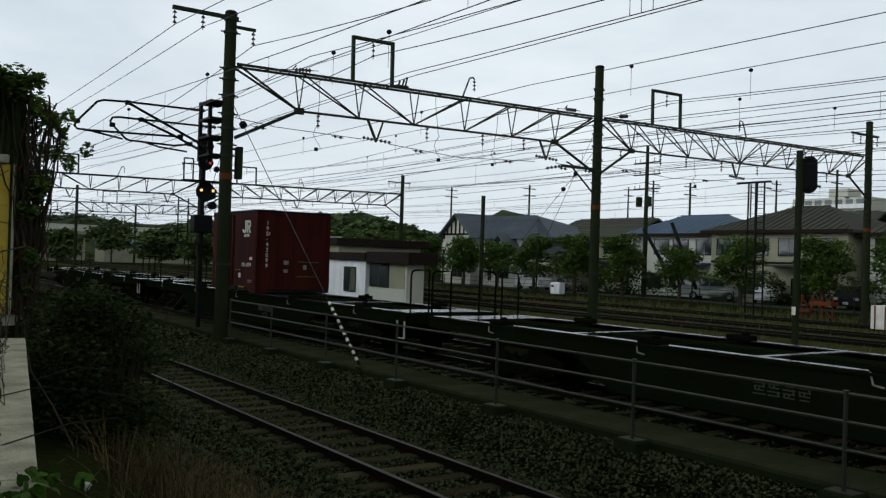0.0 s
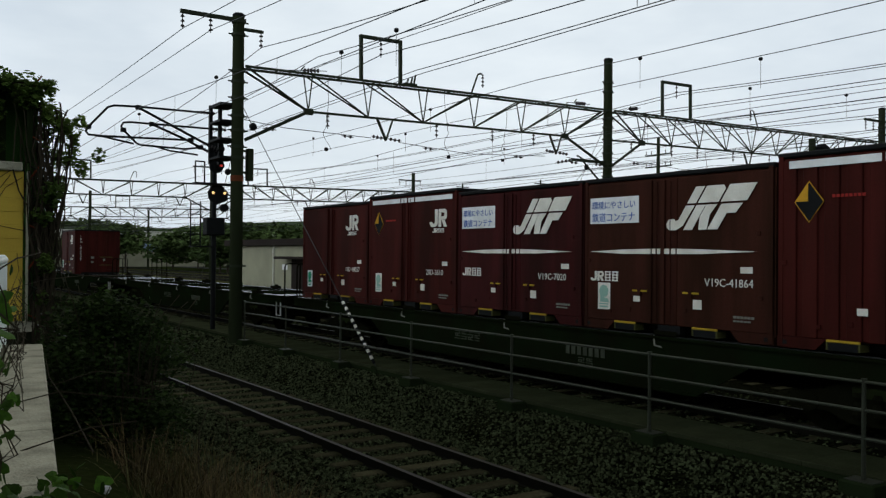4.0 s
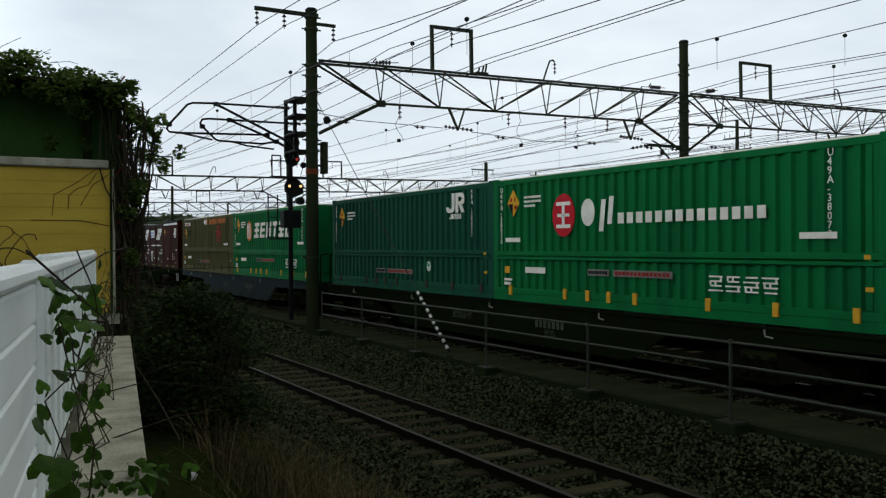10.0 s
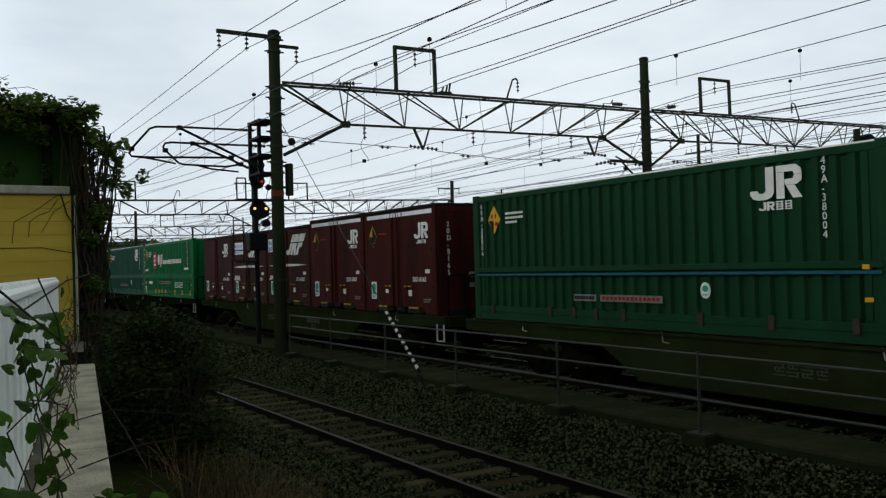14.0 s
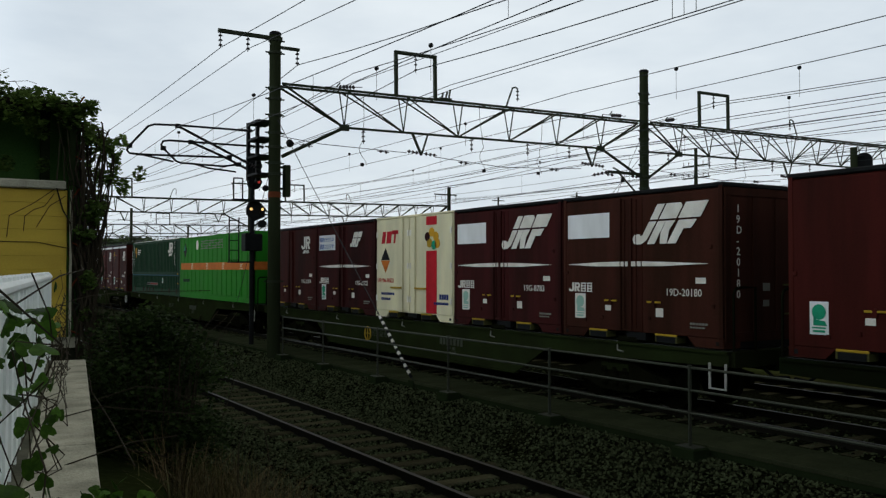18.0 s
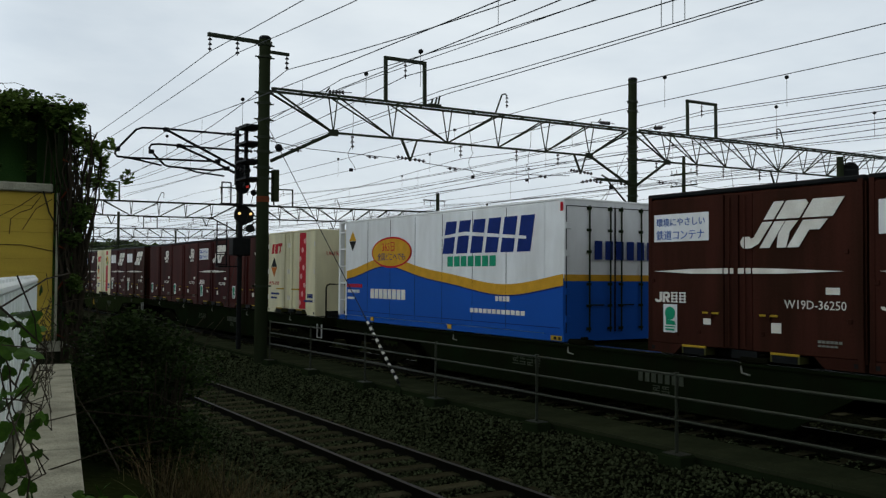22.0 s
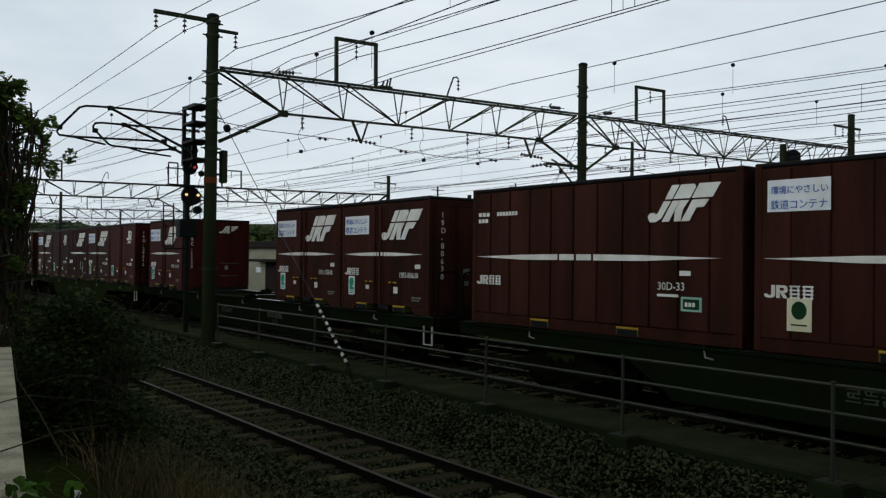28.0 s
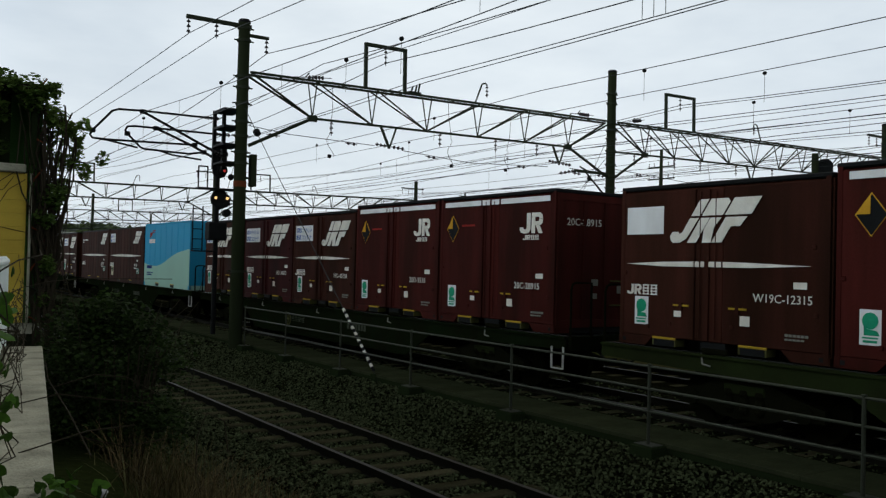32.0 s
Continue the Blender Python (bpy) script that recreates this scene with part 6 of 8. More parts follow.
# ---- hinged cantilevers over the siding ----
def cantilever(y, tube, strut, arm):
    """A bent tube with a strut to the pole and a registration arm: points of (x, z)."""
    c = empty("cantilever", pose(0, y, 0), "dark steel tube cantilever reaching over the siding", "cantilever", "cantilevers")
    at = lambda q: [(x, 0, z) for x, z in q]
    part("tube", chain(bmesh.new(), at(tube), 0.030, 8), "black", c)
    part("strut", chain(bmesh.new(), at(strut), 0.036, 8), "black", c)
    part("registration_arm", chain(bmesh.new(), at(arm), 0.026, 6), "black", c)
    for (xa, za), (xb, zb) in ((strut[-2], strut[-1]), (tube[1], tube[0])):
        p, q = Vector((xb, 0, zb)), Vector((xa, 0, za))
        d = (q - p).normalized()
        ins(p + d * 0.45, p, c, 0.055, 5)
    for x, z in (strut[0], tube[-1], tube[len(tube) // 2]):
        part("clamp", bevelled(boxes((x - 0.07, x + 0.07, -0.05, 0.05, z - 0.06, z + 0.06)), 0.015), "black", c)
    return c


cantilever(24.0, [(8.38, 6.25), (6.28, 6.23), (5.66, 6.20), (5.50, 6.14), (5.02, 5.58), (4.96, 5.46), (5.02, 5.38), (5.36, 5.37), (7.71, 5.45)], [(6.28, 6.21), (8.0, 5.44), (8.49, 5.22)], [(5.2, 5.36), (5.36, 5.36), (6.17, 5.23)])
cantilever(24.9, [(9.04, 5.95), (6.3, 5.93), (6.12, 5.90), (6.06, 5.79), (6.12, 5.70), (6.48, 5.36), (6.6, 5.32), (7.83, 5.30), (8.28, 5.38)], [(6.89, 5.93), (7.83, 5.58), (8.6, 5.24)], [(6.9, 5.33), (7.4, 5.22), (8.2, 5.16)])
br = part("upright", boxes((8.305, 8.395, -0.05, 0.05, 4.85, 6.5)), "black", POLES[(8.78, ROW_Y)])
br.matrix_basis = pose(-8.8, 0.9, 0)
part("upright", boxes((8.575, 8.665, -0.05, 0.05, 4.85, 6.5)), "black", br)
for i in range(14):
    z = 4.95 + i * 0.115
    part("rung", boxes((8.58, 8.66, -0.054, 0.054, z, z + 0.03)), "steel", br)
for z in (4.95, 5.45, 5.95, 6.42):
    part("tie_bar", boxes((8.3, 8.86, -0.9, 0.04, z, z + 0.06)), "black", br)
tb = empty("equipment_box", pose(9.1, 23.3, 4.35), "narrow grey equipment case clamped to a pole", "box")
part("case", bevelled(boxes((-0.05, 0.12, -0.12, 0.10, 0.0, 0.9)), 0.02), "pole", tb)
part("bracket", boxes((-0.2, 0.0, -0.03, 0.03, 0.2, 0.26), (-0.2, 0.0, -0.03, 0.03, 0.8, 0.86)), "steel", tb)

# ---- colour-light signal behind the near pole ----
sg = empty("railway_signal", pose(9.12, 26.1, 0), "black railway signal showing two amber lamps and one red", "signal")
part("mast", rods(((0, 0, -0.3), (0, 0, 5.9), 0.075), n=12), "black", sg)
bm = bmesh.new()
out = [(0.22 * math.cos(a), (0.30 if math.sin(a) > 0 else -0.30) + 0.22 * math.sin(a)) for a in [i * math.pi / 10 for i in range(20)]]
lo = [bm.verts.new((x + 0.05, 0.02, z + 5.3)) for x, z in out]
hi = [bm.verts.new((x + 0.05, -0.06, z + 5.3)) for x, z in out]
bm.faces.new(lo[::-1])
bm.faces.new(hi)
for i in range(20):
    bm.faces.new((lo[i], lo[(i + 1) % 20], hi[(i + 1) % 20], hi[i]))
upper = part("upper_head", bm, "black", sg)
for z in (5.5, 5.0):
    bm = bmesh.new()
    lathe(bm, (0.12, -0.06, z), (0, -1, 0), [(0, 0.10), (0.2, 0.105)], 14)
    part("hood", bm, "black", upper)
bm = bmesh.new()
lathe(bm, (0.12, -0.25, 5.0), (0, -1, 0), [(0, 0.05), (0.02, 0.045)], 14)
part("red_lamp", bm, "lamp_red", upper, "lit red lamp")
bm = bmesh.new()
out = [(-0.18, 4.0), (0.05, 3.8), (0.38, 3.95), (0.42, 4.2), (0.24, 4.38), (0.05, 4.45), (-0.1, 4.38), (-0.2, 4.2)]
lo = [bm.verts.new((x, 0.02, z)) for x, z in out]
hi = [bm.verts.new((x, -0.07, z)) for x, z in out]
bm.faces.new(lo)
bm.faces.new(hi[::-1])
for i in range(len(out)):
    j = (i + 1) % len(out)
    bm.faces.new((lo[j], lo[i], hi[i], hi[j]))
lower = part("lower_head", bm, "black", sg)
for x in (-0.08, 0.28):
    bm = bmesh.new()
    lathe(bm, (x, -0.14, 4.17), (0, -1, 0), [(0, 0.042), (0.03, 0.038)], 14)
    part("amber_lamp", bm, "lamp_amber", lower, "lit amber lamp")
bm = bmesh.new()
lathe(bm, (0.26, -0.07, 3.72), (0, -1, 0), [(0, 0.12), (0.16, 0.12)], 14)
part("lower_lens", bm, "black", lower)
part("relay_case", bevelled(boxes((-0.28, 0.28, -0.2, 0.2, 2.88, 3.42)), 0.03), "black", sg)
bm = bmesh.new()
for x in (-0.62, -0.34):
    chain(bm, [(x, -0.1, 4.42), (x, -0.1, 5.1)], 0.022)
rod(bm, (-0.62, -0.1, 5.1), (-0.34, -0.1, 5.1), 0.022)
part("guard_rail", bm, "black", sg)
part("step_plate", boxes((-0.66, 0.9, -0.3, 0.05, 4.40, 4.46)), "black", sg)
bm = bmesh.new()
for x in (0.62, 0.9):
    rod(bm, (x, 0, 1.2), (x, 0, 4.4), 0.022)
for i in range(11):
    rod(bm, (0.62, 0, 1.3 + i * 0.28), (0.9, 0, 1.3 + i * 0.28), 0.014, n=5)
part("ladder", bm, "black", sg)
bm = bmesh.new()
for x in (-0.75, -0.45):
    rod(bm, (x, -0.1, 2.55), (x, -0.1, 3.9), 0.02)
for i in range(5):
    rod(bm, (-0.75, -0.1, 2.6 + i * 0.3), (-0.45, -0.1, 2.6 + i * 0.3), 0.014, n=5)
part("side_frame", bm, "black", sg)
part("side_platform", boxes((-0.75, -0.1, -0.25, 0.05, 2.52, 2.56)), "black", sg)

# ---- signal seen from behind, over the yard ----
s2 = empty("railway_signal", pose(26.2, 17.2, 0), "black oval railway signal seen from its back", "signal")
part("mast", rods(((0, 0, -0.3), (0, 0, 6.3), 0.11), n=12), "pole", s2)
bm = bmesh.new()
out = [(0.27 * math.cos(a), (0.36 if math.sin(a) > 0 else -0.36) + 0.27 * math.sin(a)) for a in [i * math.pi / 10 for i in range(20)]]
lo = [bm.verts.new((0.55 + x * 0.55, -x * 0.83, z + 5.55)) for x, z in out]
hi = [bm.verts.new((0.60 + x * 0.55, 0.04 - x * 0.83, z + 5.55)) for x, z in out]
bm.faces.new(lo[::-1])
bm.faces.new(hi)
for i in range(20):
    bm.faces.new((lo[i], lo[(i + 1) % 20], hi[(i + 1) % 20], hi[i]))
part("head", bm, "black", s2)
for z in (6.05, 5.05):
    part("bracket", rods(((0, 0, z), (0.55, 0, z), 0.03)), "black", s2)
part("white_tag", boxes((-0.125, -0.115, -0.07, 0.07, 0.85, 1.12)), "offwhite", s2)


# ---- huts in the yard ----
def window(parent, x, y, z, w, h, axis, panes=2, frame="offwhite", depth=0.06):
    """A sash window on a wall: axis 'x' faces -x, axis 'y' faces -y."""
    e = 0.05
    f = bmesh.new()
    for a0, a1, z0, z1 in ((-w / 2 - e, w / 2 + e, h, h + e), (-w / 2 - e, w / 2 + e, -e, 0), (-w / 2 - e, -w / 2, 0, h), (w / 2, w / 2 + e, 0, h)):
        if axis == "x":
            box(f, x - depth, x + 0.02, y + a0, y + a1, z + z0, z + z1)
        else:
            box(f, x + a0, x + a1, y - depth, y + 0.02, z + z0, z + z1)
    fr = part("window_frame", f, frame, parent)
    for i in range(panes):
        a0, a1 = -w / 2 + w * i / panes + 0.015, -w / 2 + w * (i + 1) / panes - 0.015
        d = 0.012 + 0.012 * (i % 2)
        b = boxes((x - d - 0.008, x - d, y + a0, y + a1, z, z + h)) if axis == "x" else boxes((x + a0, x + a1, y - d - 0.008, y - d, z, z + h))
        part("pane", b, "glass", fr)
    return fr


def wall_with_gap(x0, x1, y0, y1, z0, z1, t=0.15):
    """Four walls as one closed shell."""
    bm = bmesh.new()
    ring = lambda e, z: [bm.verts.new(c) for c in ((x0 + e, y0 + e, z), (x1 - e, y0 + e, z), (x1 - e, y1 - e, z), (x0 + e, y1 - e, z))]
    a, b, c, d = ring(0, z0), ring(0, z1), ring(t, z0), ring(t, z1)
    for p, q in ((a, b), (b, d), (d, c), (c, a)):
        for i in range(4):
            j = (i + 1) % 4
            bm.faces.new((p[i], p[j], q[j], q[i]))
    bmesh.ops.recalc_face_normals(bm, faces=bm.faces)
    return bm


hut = empty("yard_hut", None, "small white rendered hut with dark flat roof", "hut")
part("wall", wall_with_gap(23.75, 26.3, 41.6, 47.6, -0.25, 2.12), "white", hut)
part("roof", bevelled(boxes((23.45, 26.7, 41.2, 48.2, 2.12, 2.55)), 0.02), "darkbrown", hut)
part("porch_wall", boxes((23.9, 24.0, 37.86, 41.55, -0.25, 0.72), (23.92, 24.0, 37.7, 37.84, -0.25, 2.0), (24.01, 24.98, 37.7, 37.8, -0.25, 2.0)), "render", hut)
part("porch_roof", bevelled(boxes((23.5, 25.3, 36.9, 41.15, 2.0, 2.62)), 0.02), "darkbrown", hut)
part("porch_back", boxes((24.86, 24.96, 37.85, 41.55, 0.7, 1.98)), "darkbrown", hut)
window(hut, 23.75, 43.3, 0.40, 1.25, 1.3, "x", 2, "steel")
for y in (42.98, 43.62):
    part("curtain", boxes((23.722, 23.726, y - 0.26, y + 0.26, 0.44, 1.66)), "gutter", hut, "drawn grey curtain")
window(hut, 23.9, 40.35, 0.78, 1.8, 1.1, "x", 2, "steel")
part("porch_panel", boxes((23.9, 24.0, 37.86, 39.35, 0.72, 1.99)), "cream_wall", hut)
part("down_pipe", rods(((23.7, 45.9, 0.2), (23.7, 45.9, 1.7), 0.04)), "darkbrown", hut)

office = empty("yard_office", None, "beige flat-roofed yard office with a dark doorway", "building")
part("wall", wall_with_gap(26.7, 33.0, 50.3, 72.0, -0.25, 3.0, 0.2), "cream_wall", office)
part("roof", bevelled(boxes((26.3, 33.4, 49.8, 72.6, 3.0, 3.5)), 0.03), "darkbrown", office)
part("doorway", boxes((26.65, 26.72, 56.8, 59.5, -0.2, 2.0)), "darkbrown", office)
part("canopy", bevelled(boxes((25.7, 26.7, 54.4, 60.6, 2.0, 2.2)), 0.02), "darkbrown", office)
part("drain_pipe", rods(((26.65, 62.8, -0.2), (26.65, 62.8, 3.0), 0.07)), "offwhite", office)
part("side_panel", boxes((26.66, 26.7, 54.6, 56.6, -0.2, 1.9)), "render", office)
part("notice_board", boxes((26.66, 26.7, 60.3, 61.2, 1.2, 1.6)), "white", office)


# ---- houses beyond the yard ----
def gable_roof(bm, x0, x1, y0, y1, z0, z1, along="y", o=0.5, t=0.16):
    """Two slabs meeting at the ridge."""
    if along == "y":
        xm = (x0 + x1) / 2
        for a, b in ((x0 - o, xm), (x1 + o, xm)):
            zs = z0 - (z1 - z0) * o / (xm - x0)
            v = [bm.verts.new(c) for c in ((a, y0 - o, zs), (b, y0 - o, z1), (b, y1 + o, z1), (a, y1 + o, zs), (a, y0 - o, zs - t), (b, y0 - o, z1 - t), (b, y1 + o, z1 - t), (a, y1 + o, zs - t))]
            for f in ((0, 1, 2, 3), (7, 6, 5, 4), (0, 4, 5, 1), (1, 5, 6, 2), (2, 6, 7, 3), (3, 7, 4, 0)):
                bm.faces.new([v[i] for i in f])
    else:
        ym = (y0 + y1) / 2
        for a, b in ((y0 - o, ym), (y1 + o, ym)):
            zs = z0 - (z1 - z0) * o / (ym - y0)
            v = [bm.verts.new(c) for c in ((x0 - o, a, zs), (x0 - o, b, z1), (x1 + o, b, z1), (x1 + o, a, zs), (x0 - o, a, zs - t), (x0 - o, b, z1 - t), (x1 + o, b, z1 - t), (x1 + o, a, zs - t))]
            for f in ((0, 1, 2, 3), (7, 6, 5, 4), (0, 4, 5, 1), (1, 5, 6, 2), (2, 6, 7, 3), (3, 7, 4, 0)):
                bm.faces.new([v[i] for i in f])
    bmesh.ops.recalc_face_normals(bm, faces=bm.faces)
    return bm


def hip_roof(bm, x0, x1, y0, y1, z0, z1, ridge, o=0.6, t=0.2):
    """A hipped roof with its ridge along y."""
    xm = (x0 + x1) / 2
    a = [(x0 - o, y0 - o, z0), (x1 + o, y0 - o, z0), (x1 + o, y1 + o, z0), (x0 - o, y1 + o, z0)]
    r = [(xm, (y0 + y1) / 2 - ridge / 2, z1), (xm, (y0 + y1) / 2 + ridge / 2, z1)]
    v = [bm.verts.new(c) for c in a + r] + [bm.verts.new((c[0], c[1], z0 - t)) for c in a]
    for f in ((0, 1, 4), (1, 2, 5, 4), (2, 3, 5), (3, 0, 4, 5), (6, 7, 1, 0), (7, 8, 2, 1), (8, 9, 3, 2), (9, 6, 0, 3), (9, 8, 7, 6)):
        bm.faces.new([v[i] for i in f])
    bmesh.ops.recalc_face_normals(bm, faces=bm.faces)
    return bm


def tile_courses(parent, x0, xm, y0, y1, z0, z1, material, n=12, ribs=0):
    """Rows of roof covering on the slope that faces the yard."""
    for i in range(n):
        u, w = i / n, (i + 1) / n
        xa, xb, za, zb = x0 + (xm - x0) * u, x0 + (xm - x0) * w, z0 + (z1 - z0) * u, z0 + (z1 - z0) * w
        bm = bmesh.new()
        v = [bm.verts.new(c) for c in ((xa - 0.03, y0, za + 0.07), (xb, y0, zb + 0.02), (xb, y1, zb + 0.02), (xa - 0.03, y1, za + 0.07), (xa - 0.03, y0, za + 0.0), (xa - 0.03, y1, za + 0.0))]
        bm.faces.new((v[0], v[3], v[2], v[1]))
        bm.faces.new((v[4], v[5], v[3], v[0]))
        bmesh.ops.recalc_face_normals(bm, faces=bm.faces)
        part("tile_course", bm, material, parent)


h1 = empty("house", None, "white two-storey house with blue tiled roof, half-timbered gable", "house", "houses beyond the yard")
part("wall", wall_with_gap(52, 60, 58.6, 72.6, -0.1, 4.9, 0.25), "render", h1)
bm = bmesh.new()
v = [bm.verts.new(c) for c in ((51.4, 57.6, 4.6), (60.6, 57.6, 4.6), (60.6, 73.2, 4.6), (51.4, 73.2, 4.6), (56, 65.0, 6.9), (56, 73.2, 6.9), (51.4, 57.6, 4.45), (60.6, 57.6, 4.45), (60.6, 73.2, 4.45), (51.4, 73.2, 4.45))]
for f in ((0, 4, 5, 3), (0, 1, 4), (1, 2, 5, 4), (2, 3, 5), (6, 9, 8, 7), (0, 6, 7, 1), (1, 7, 8, 2), (2, 8, 9, 3), (3, 9, 6, 0)):
    bm.faces.new([v[k] for k in f])
bmesh.ops.recalc_face_normals(bm, faces=bm.faces)
r = part("roof", bm, "tile_blue", h1, "blue-grey tiled roof with one hipped end")
for i in range(14):
    u = i / 14
    y = 59.4 + 5.6 * u
    tile_courses(r, 51.4 + 4.6 * u, 51.4 + 4.6 * (u + 1 / 14), y, 73.2, 4.6 + 2.3 * u, 4.6 + 2.3 * (u + 1 / 14), "tile_blue", 1)
for i in range(31):
    y = 57.8 + i * 0.5
    u = min(1.0, (y - 57.6) / 7.4)
    part("tile_rib", rods(((51.4, y, 4.66), (51.4 + 4.6 * u, y, 4.66 + 2.3 * u), 0.05), n=5), "tile_blue", r)
bm = bmesh.new()
gable_roof(bm, 50.9, 56.0, 68.5, 73.6, 4.95, 6.95, "x", 0.5)
part("front_roof", bm, "tile_blue", h1)
part("gable_wall", wall_with_gap(51.0, 52, 68.8, 73.3, -0.1, 4.9, 0.1), "render", h1)
bm = bmesh.new()
bm.faces.new([bm.verts.new((50.98, y, z)) for y, z in ((68.6, 4.9), (73.5, 4.9), (71.05, 6.75))])
part("gable_panel", bm, "render", h1)
for y in (69.3, 70.0, 70.7, 71.4, 72.1, 72.8):
    part("timber", boxes((50.88, 50.96, y - 0.08, y + 0.08, 4.9, 6.75 - abs(y - 71.05) * 0.78)), "darkbrown", h1)
part("timber", boxes((50.88, 50.96, 68.5, 73.6, 4.8, 4.98)), "darkbrown", h1)
for y0, y1, z1 in ((61.9, 65.6, 4.9), (57.2, 61.2, 4.75)):
    bm = bmesh.new()
    gable_roof(bm, 50.6, 55.0, y0, y1, 3.1, z1, "x", 0.35)
    part("front_roof", bm, "tile_blue", h1)
    part("bay_wall", boxes((51.0, 52.0, y0 + 0.15, y1 - 0.15, -0.1, 3.05)), "render", h1)
    bm = bmesh.new()
    bm.faces.new([bm.verts.new((50.98, y, z)) for y, z in ((y0 + 0.1, 3.05), (y1 - 0.1, 3.05), ((y0 + y1) / 2, z1 - 0.25))])
    part("gable_panel", bm, "render", h1)
for x, y, z, w in ((51.0, 71.0, 3.1, 1.5), (51.0, 71.0, 0.7, 1.6), (52.0, 67.0, 3.2, 1.3), (51.0, 63.7, 0.8, 1.5), (51.0, 59.2, 0.8, 1.5), (52.0, 66.6, 0.5, 1.2)):
    window(h1, x, y, z, w, 1.2, "x", 2, "darkbrown")
back = empty("house", None, "pale house with a dark roof behind another house", "house", "houses beyond the yard")
part("wall", wall_with_gap(58, 66, 76.0, 84.0, -0.1, 5.2, 0.25), "render", back)
part("roof", gable_roof(bmesh.new(), 58, 66, 76.0, 84.0, 5.2, 7.6, "x", 0.6), "tile_grey", back)


def house(x, y0, y1, depth, z0, z1, wall, roof, label, hip=True, ridge=3.0, windows=((0.14, 3.35), (0.40, 3.35), (0.62, 3.35), (0.88, 3.35), (0.3, 0.6), (0.7, 0.6)), lean=True):
    h = empty("house", None, label, "house", "houses beyond the yard")
    part("wall", wall_with_gap(x, x + depth, y0, y1, -0.1, z0, 0.25), wall, h)
    if hip:
        r = part("roof", hip_roof(bmesh.new(), x, x + depth, y0, y1, z0, z1, ridge), roof, h)
        xe, ya, yb, hl = x - 0.6, y0 - 0.6, y1 + 0.6, (y1 - y0 + 1.2 - ridge) / 2
        for i in range(1, int((yb - ya) / 0.55)):
            y = ya + i * 0.55
            u = min(1.0, (y - ya) / hl, (yb - y) / hl)
            part("roof_rib", rods(((xe, y, z0 + 0.03), (xe + (x + depth / 2 - xe) * u, y, z0 + 0.03 + (z1 - z0) * u), 0.04), n=5), roof, r)
        part("eave", boxes((xe - 0.05, xe, ya, yb, z0 - 0.22, z0 + 0.02)), "darkbrown", r)
    else:
        r = part("roof", gable_roof(bmesh.new(), x, x + depth, y0, y1, z0, z1, "y"), roof, h)
        tile_courses(r, x - 0.5, x + depth / 2, y0 - 0.5, y1 + 0.5, z0 - (z1 - z0) / depth, z1, roof, 10)
    rl = ridge if hip else y1 - y0
    part("ridge_cap", rods(((x + depth / 2, (y0 + y1) / 2 - rl / 2, z1), (x + depth / 2, (y0 + y1) / 2 + rl / 2, z1), 0.1)), roof, r)
    for u, z in windows:
        window(h, x, y0 + (y1 - y0) * u, z, 1.5, 1.15, "x", 2, "darkbrown")
    part("string_course", boxes((x - 0.04, x, y0, y1, 2.75, 2.9)), "darkbrown" if wall == "cream_wall" else wall, h)
    if lean:
        part("porch_roof", bevelled(boxes((x - 1.4, x, y0 + 0.4, y0 + (y1 - y0) * 0.5, 2.55, 2.7)), 0.02), roof, h)
    return h


house(56, 53.6, 63.0, 8, 4.9, 6.6, "cream_wall", "tile_grey", "beige two-storey house with dark grey gabled roof", hip=False)
house(56, 43.6, 52.6, 8, 5.0, 6.7, "render", "tin_blue", "pale two-storey house with blue metal hipped roof", ridge=5.0)
house(54, 31.8, 42.6, 8.5, 5.1, 7.0, "cream_wall", "tile_grey", "beige two-storey house with grey tiled hipped roof", ridge=3.0)
house(55, 20.5, 31.0, 9, 4.9, 6.9, "render", "tile_grey", "pale two-storey house with grey tiled hipped roof", ridge=4.0)
house(74, 56.0, 66.0, 8, 5.6, 7.6, "render", "tile_grey", "grey-roofed house standing behind another house", ridge=5.0, lean=False)
house(76, 44.0, 53.0, 8, 5.9, 8.1, "cream_wall", "tile_grey", "grey-roofed house standing behind another house", hip=False, lean=False)
house(70, 88.0, 99.0, 9, 5.6, 8.3, "render", "tile_grey", "pale house with steep dark roof behind trees", hip=False, lean=False)
house(56, 6.0, 18.0, 9, 5.0, 7.0, "cream_wall", "tile_grey", "beige two-storey house with grey tiled hipped roof", ridge=4.0)
house(57, -12.0, 2.0, 9, 5.0, 7.0, "render", "tile_grey", "pale two-storey house with grey tiled hipped roof", ridge=4.0)

# distant apartment block
apt = empty("apartment_block", None, "distant pale apartment block with rows of balconies", "apartment block")
part("wall", boxes((200, 214, 113.0, 133.0, -0.1, 20.5)), "render", apt)
for k in range(7):
    z = 1.2 + k * 2.75
    part("balcony", boxes((198.6, 200, 113.3, 132.7, z, z + 1.05)), "white", apt)
    for i in range(7):
        part("window", boxes((199.9, 199.97, 114.2 + i * 2.7, 116.0 + i * 2.7, z + 1.1, z + 2.3)), "glass", apt)
part("roof_house", boxes((203, 209, 120, 125, 20.5, 23.0)), "render", apt)

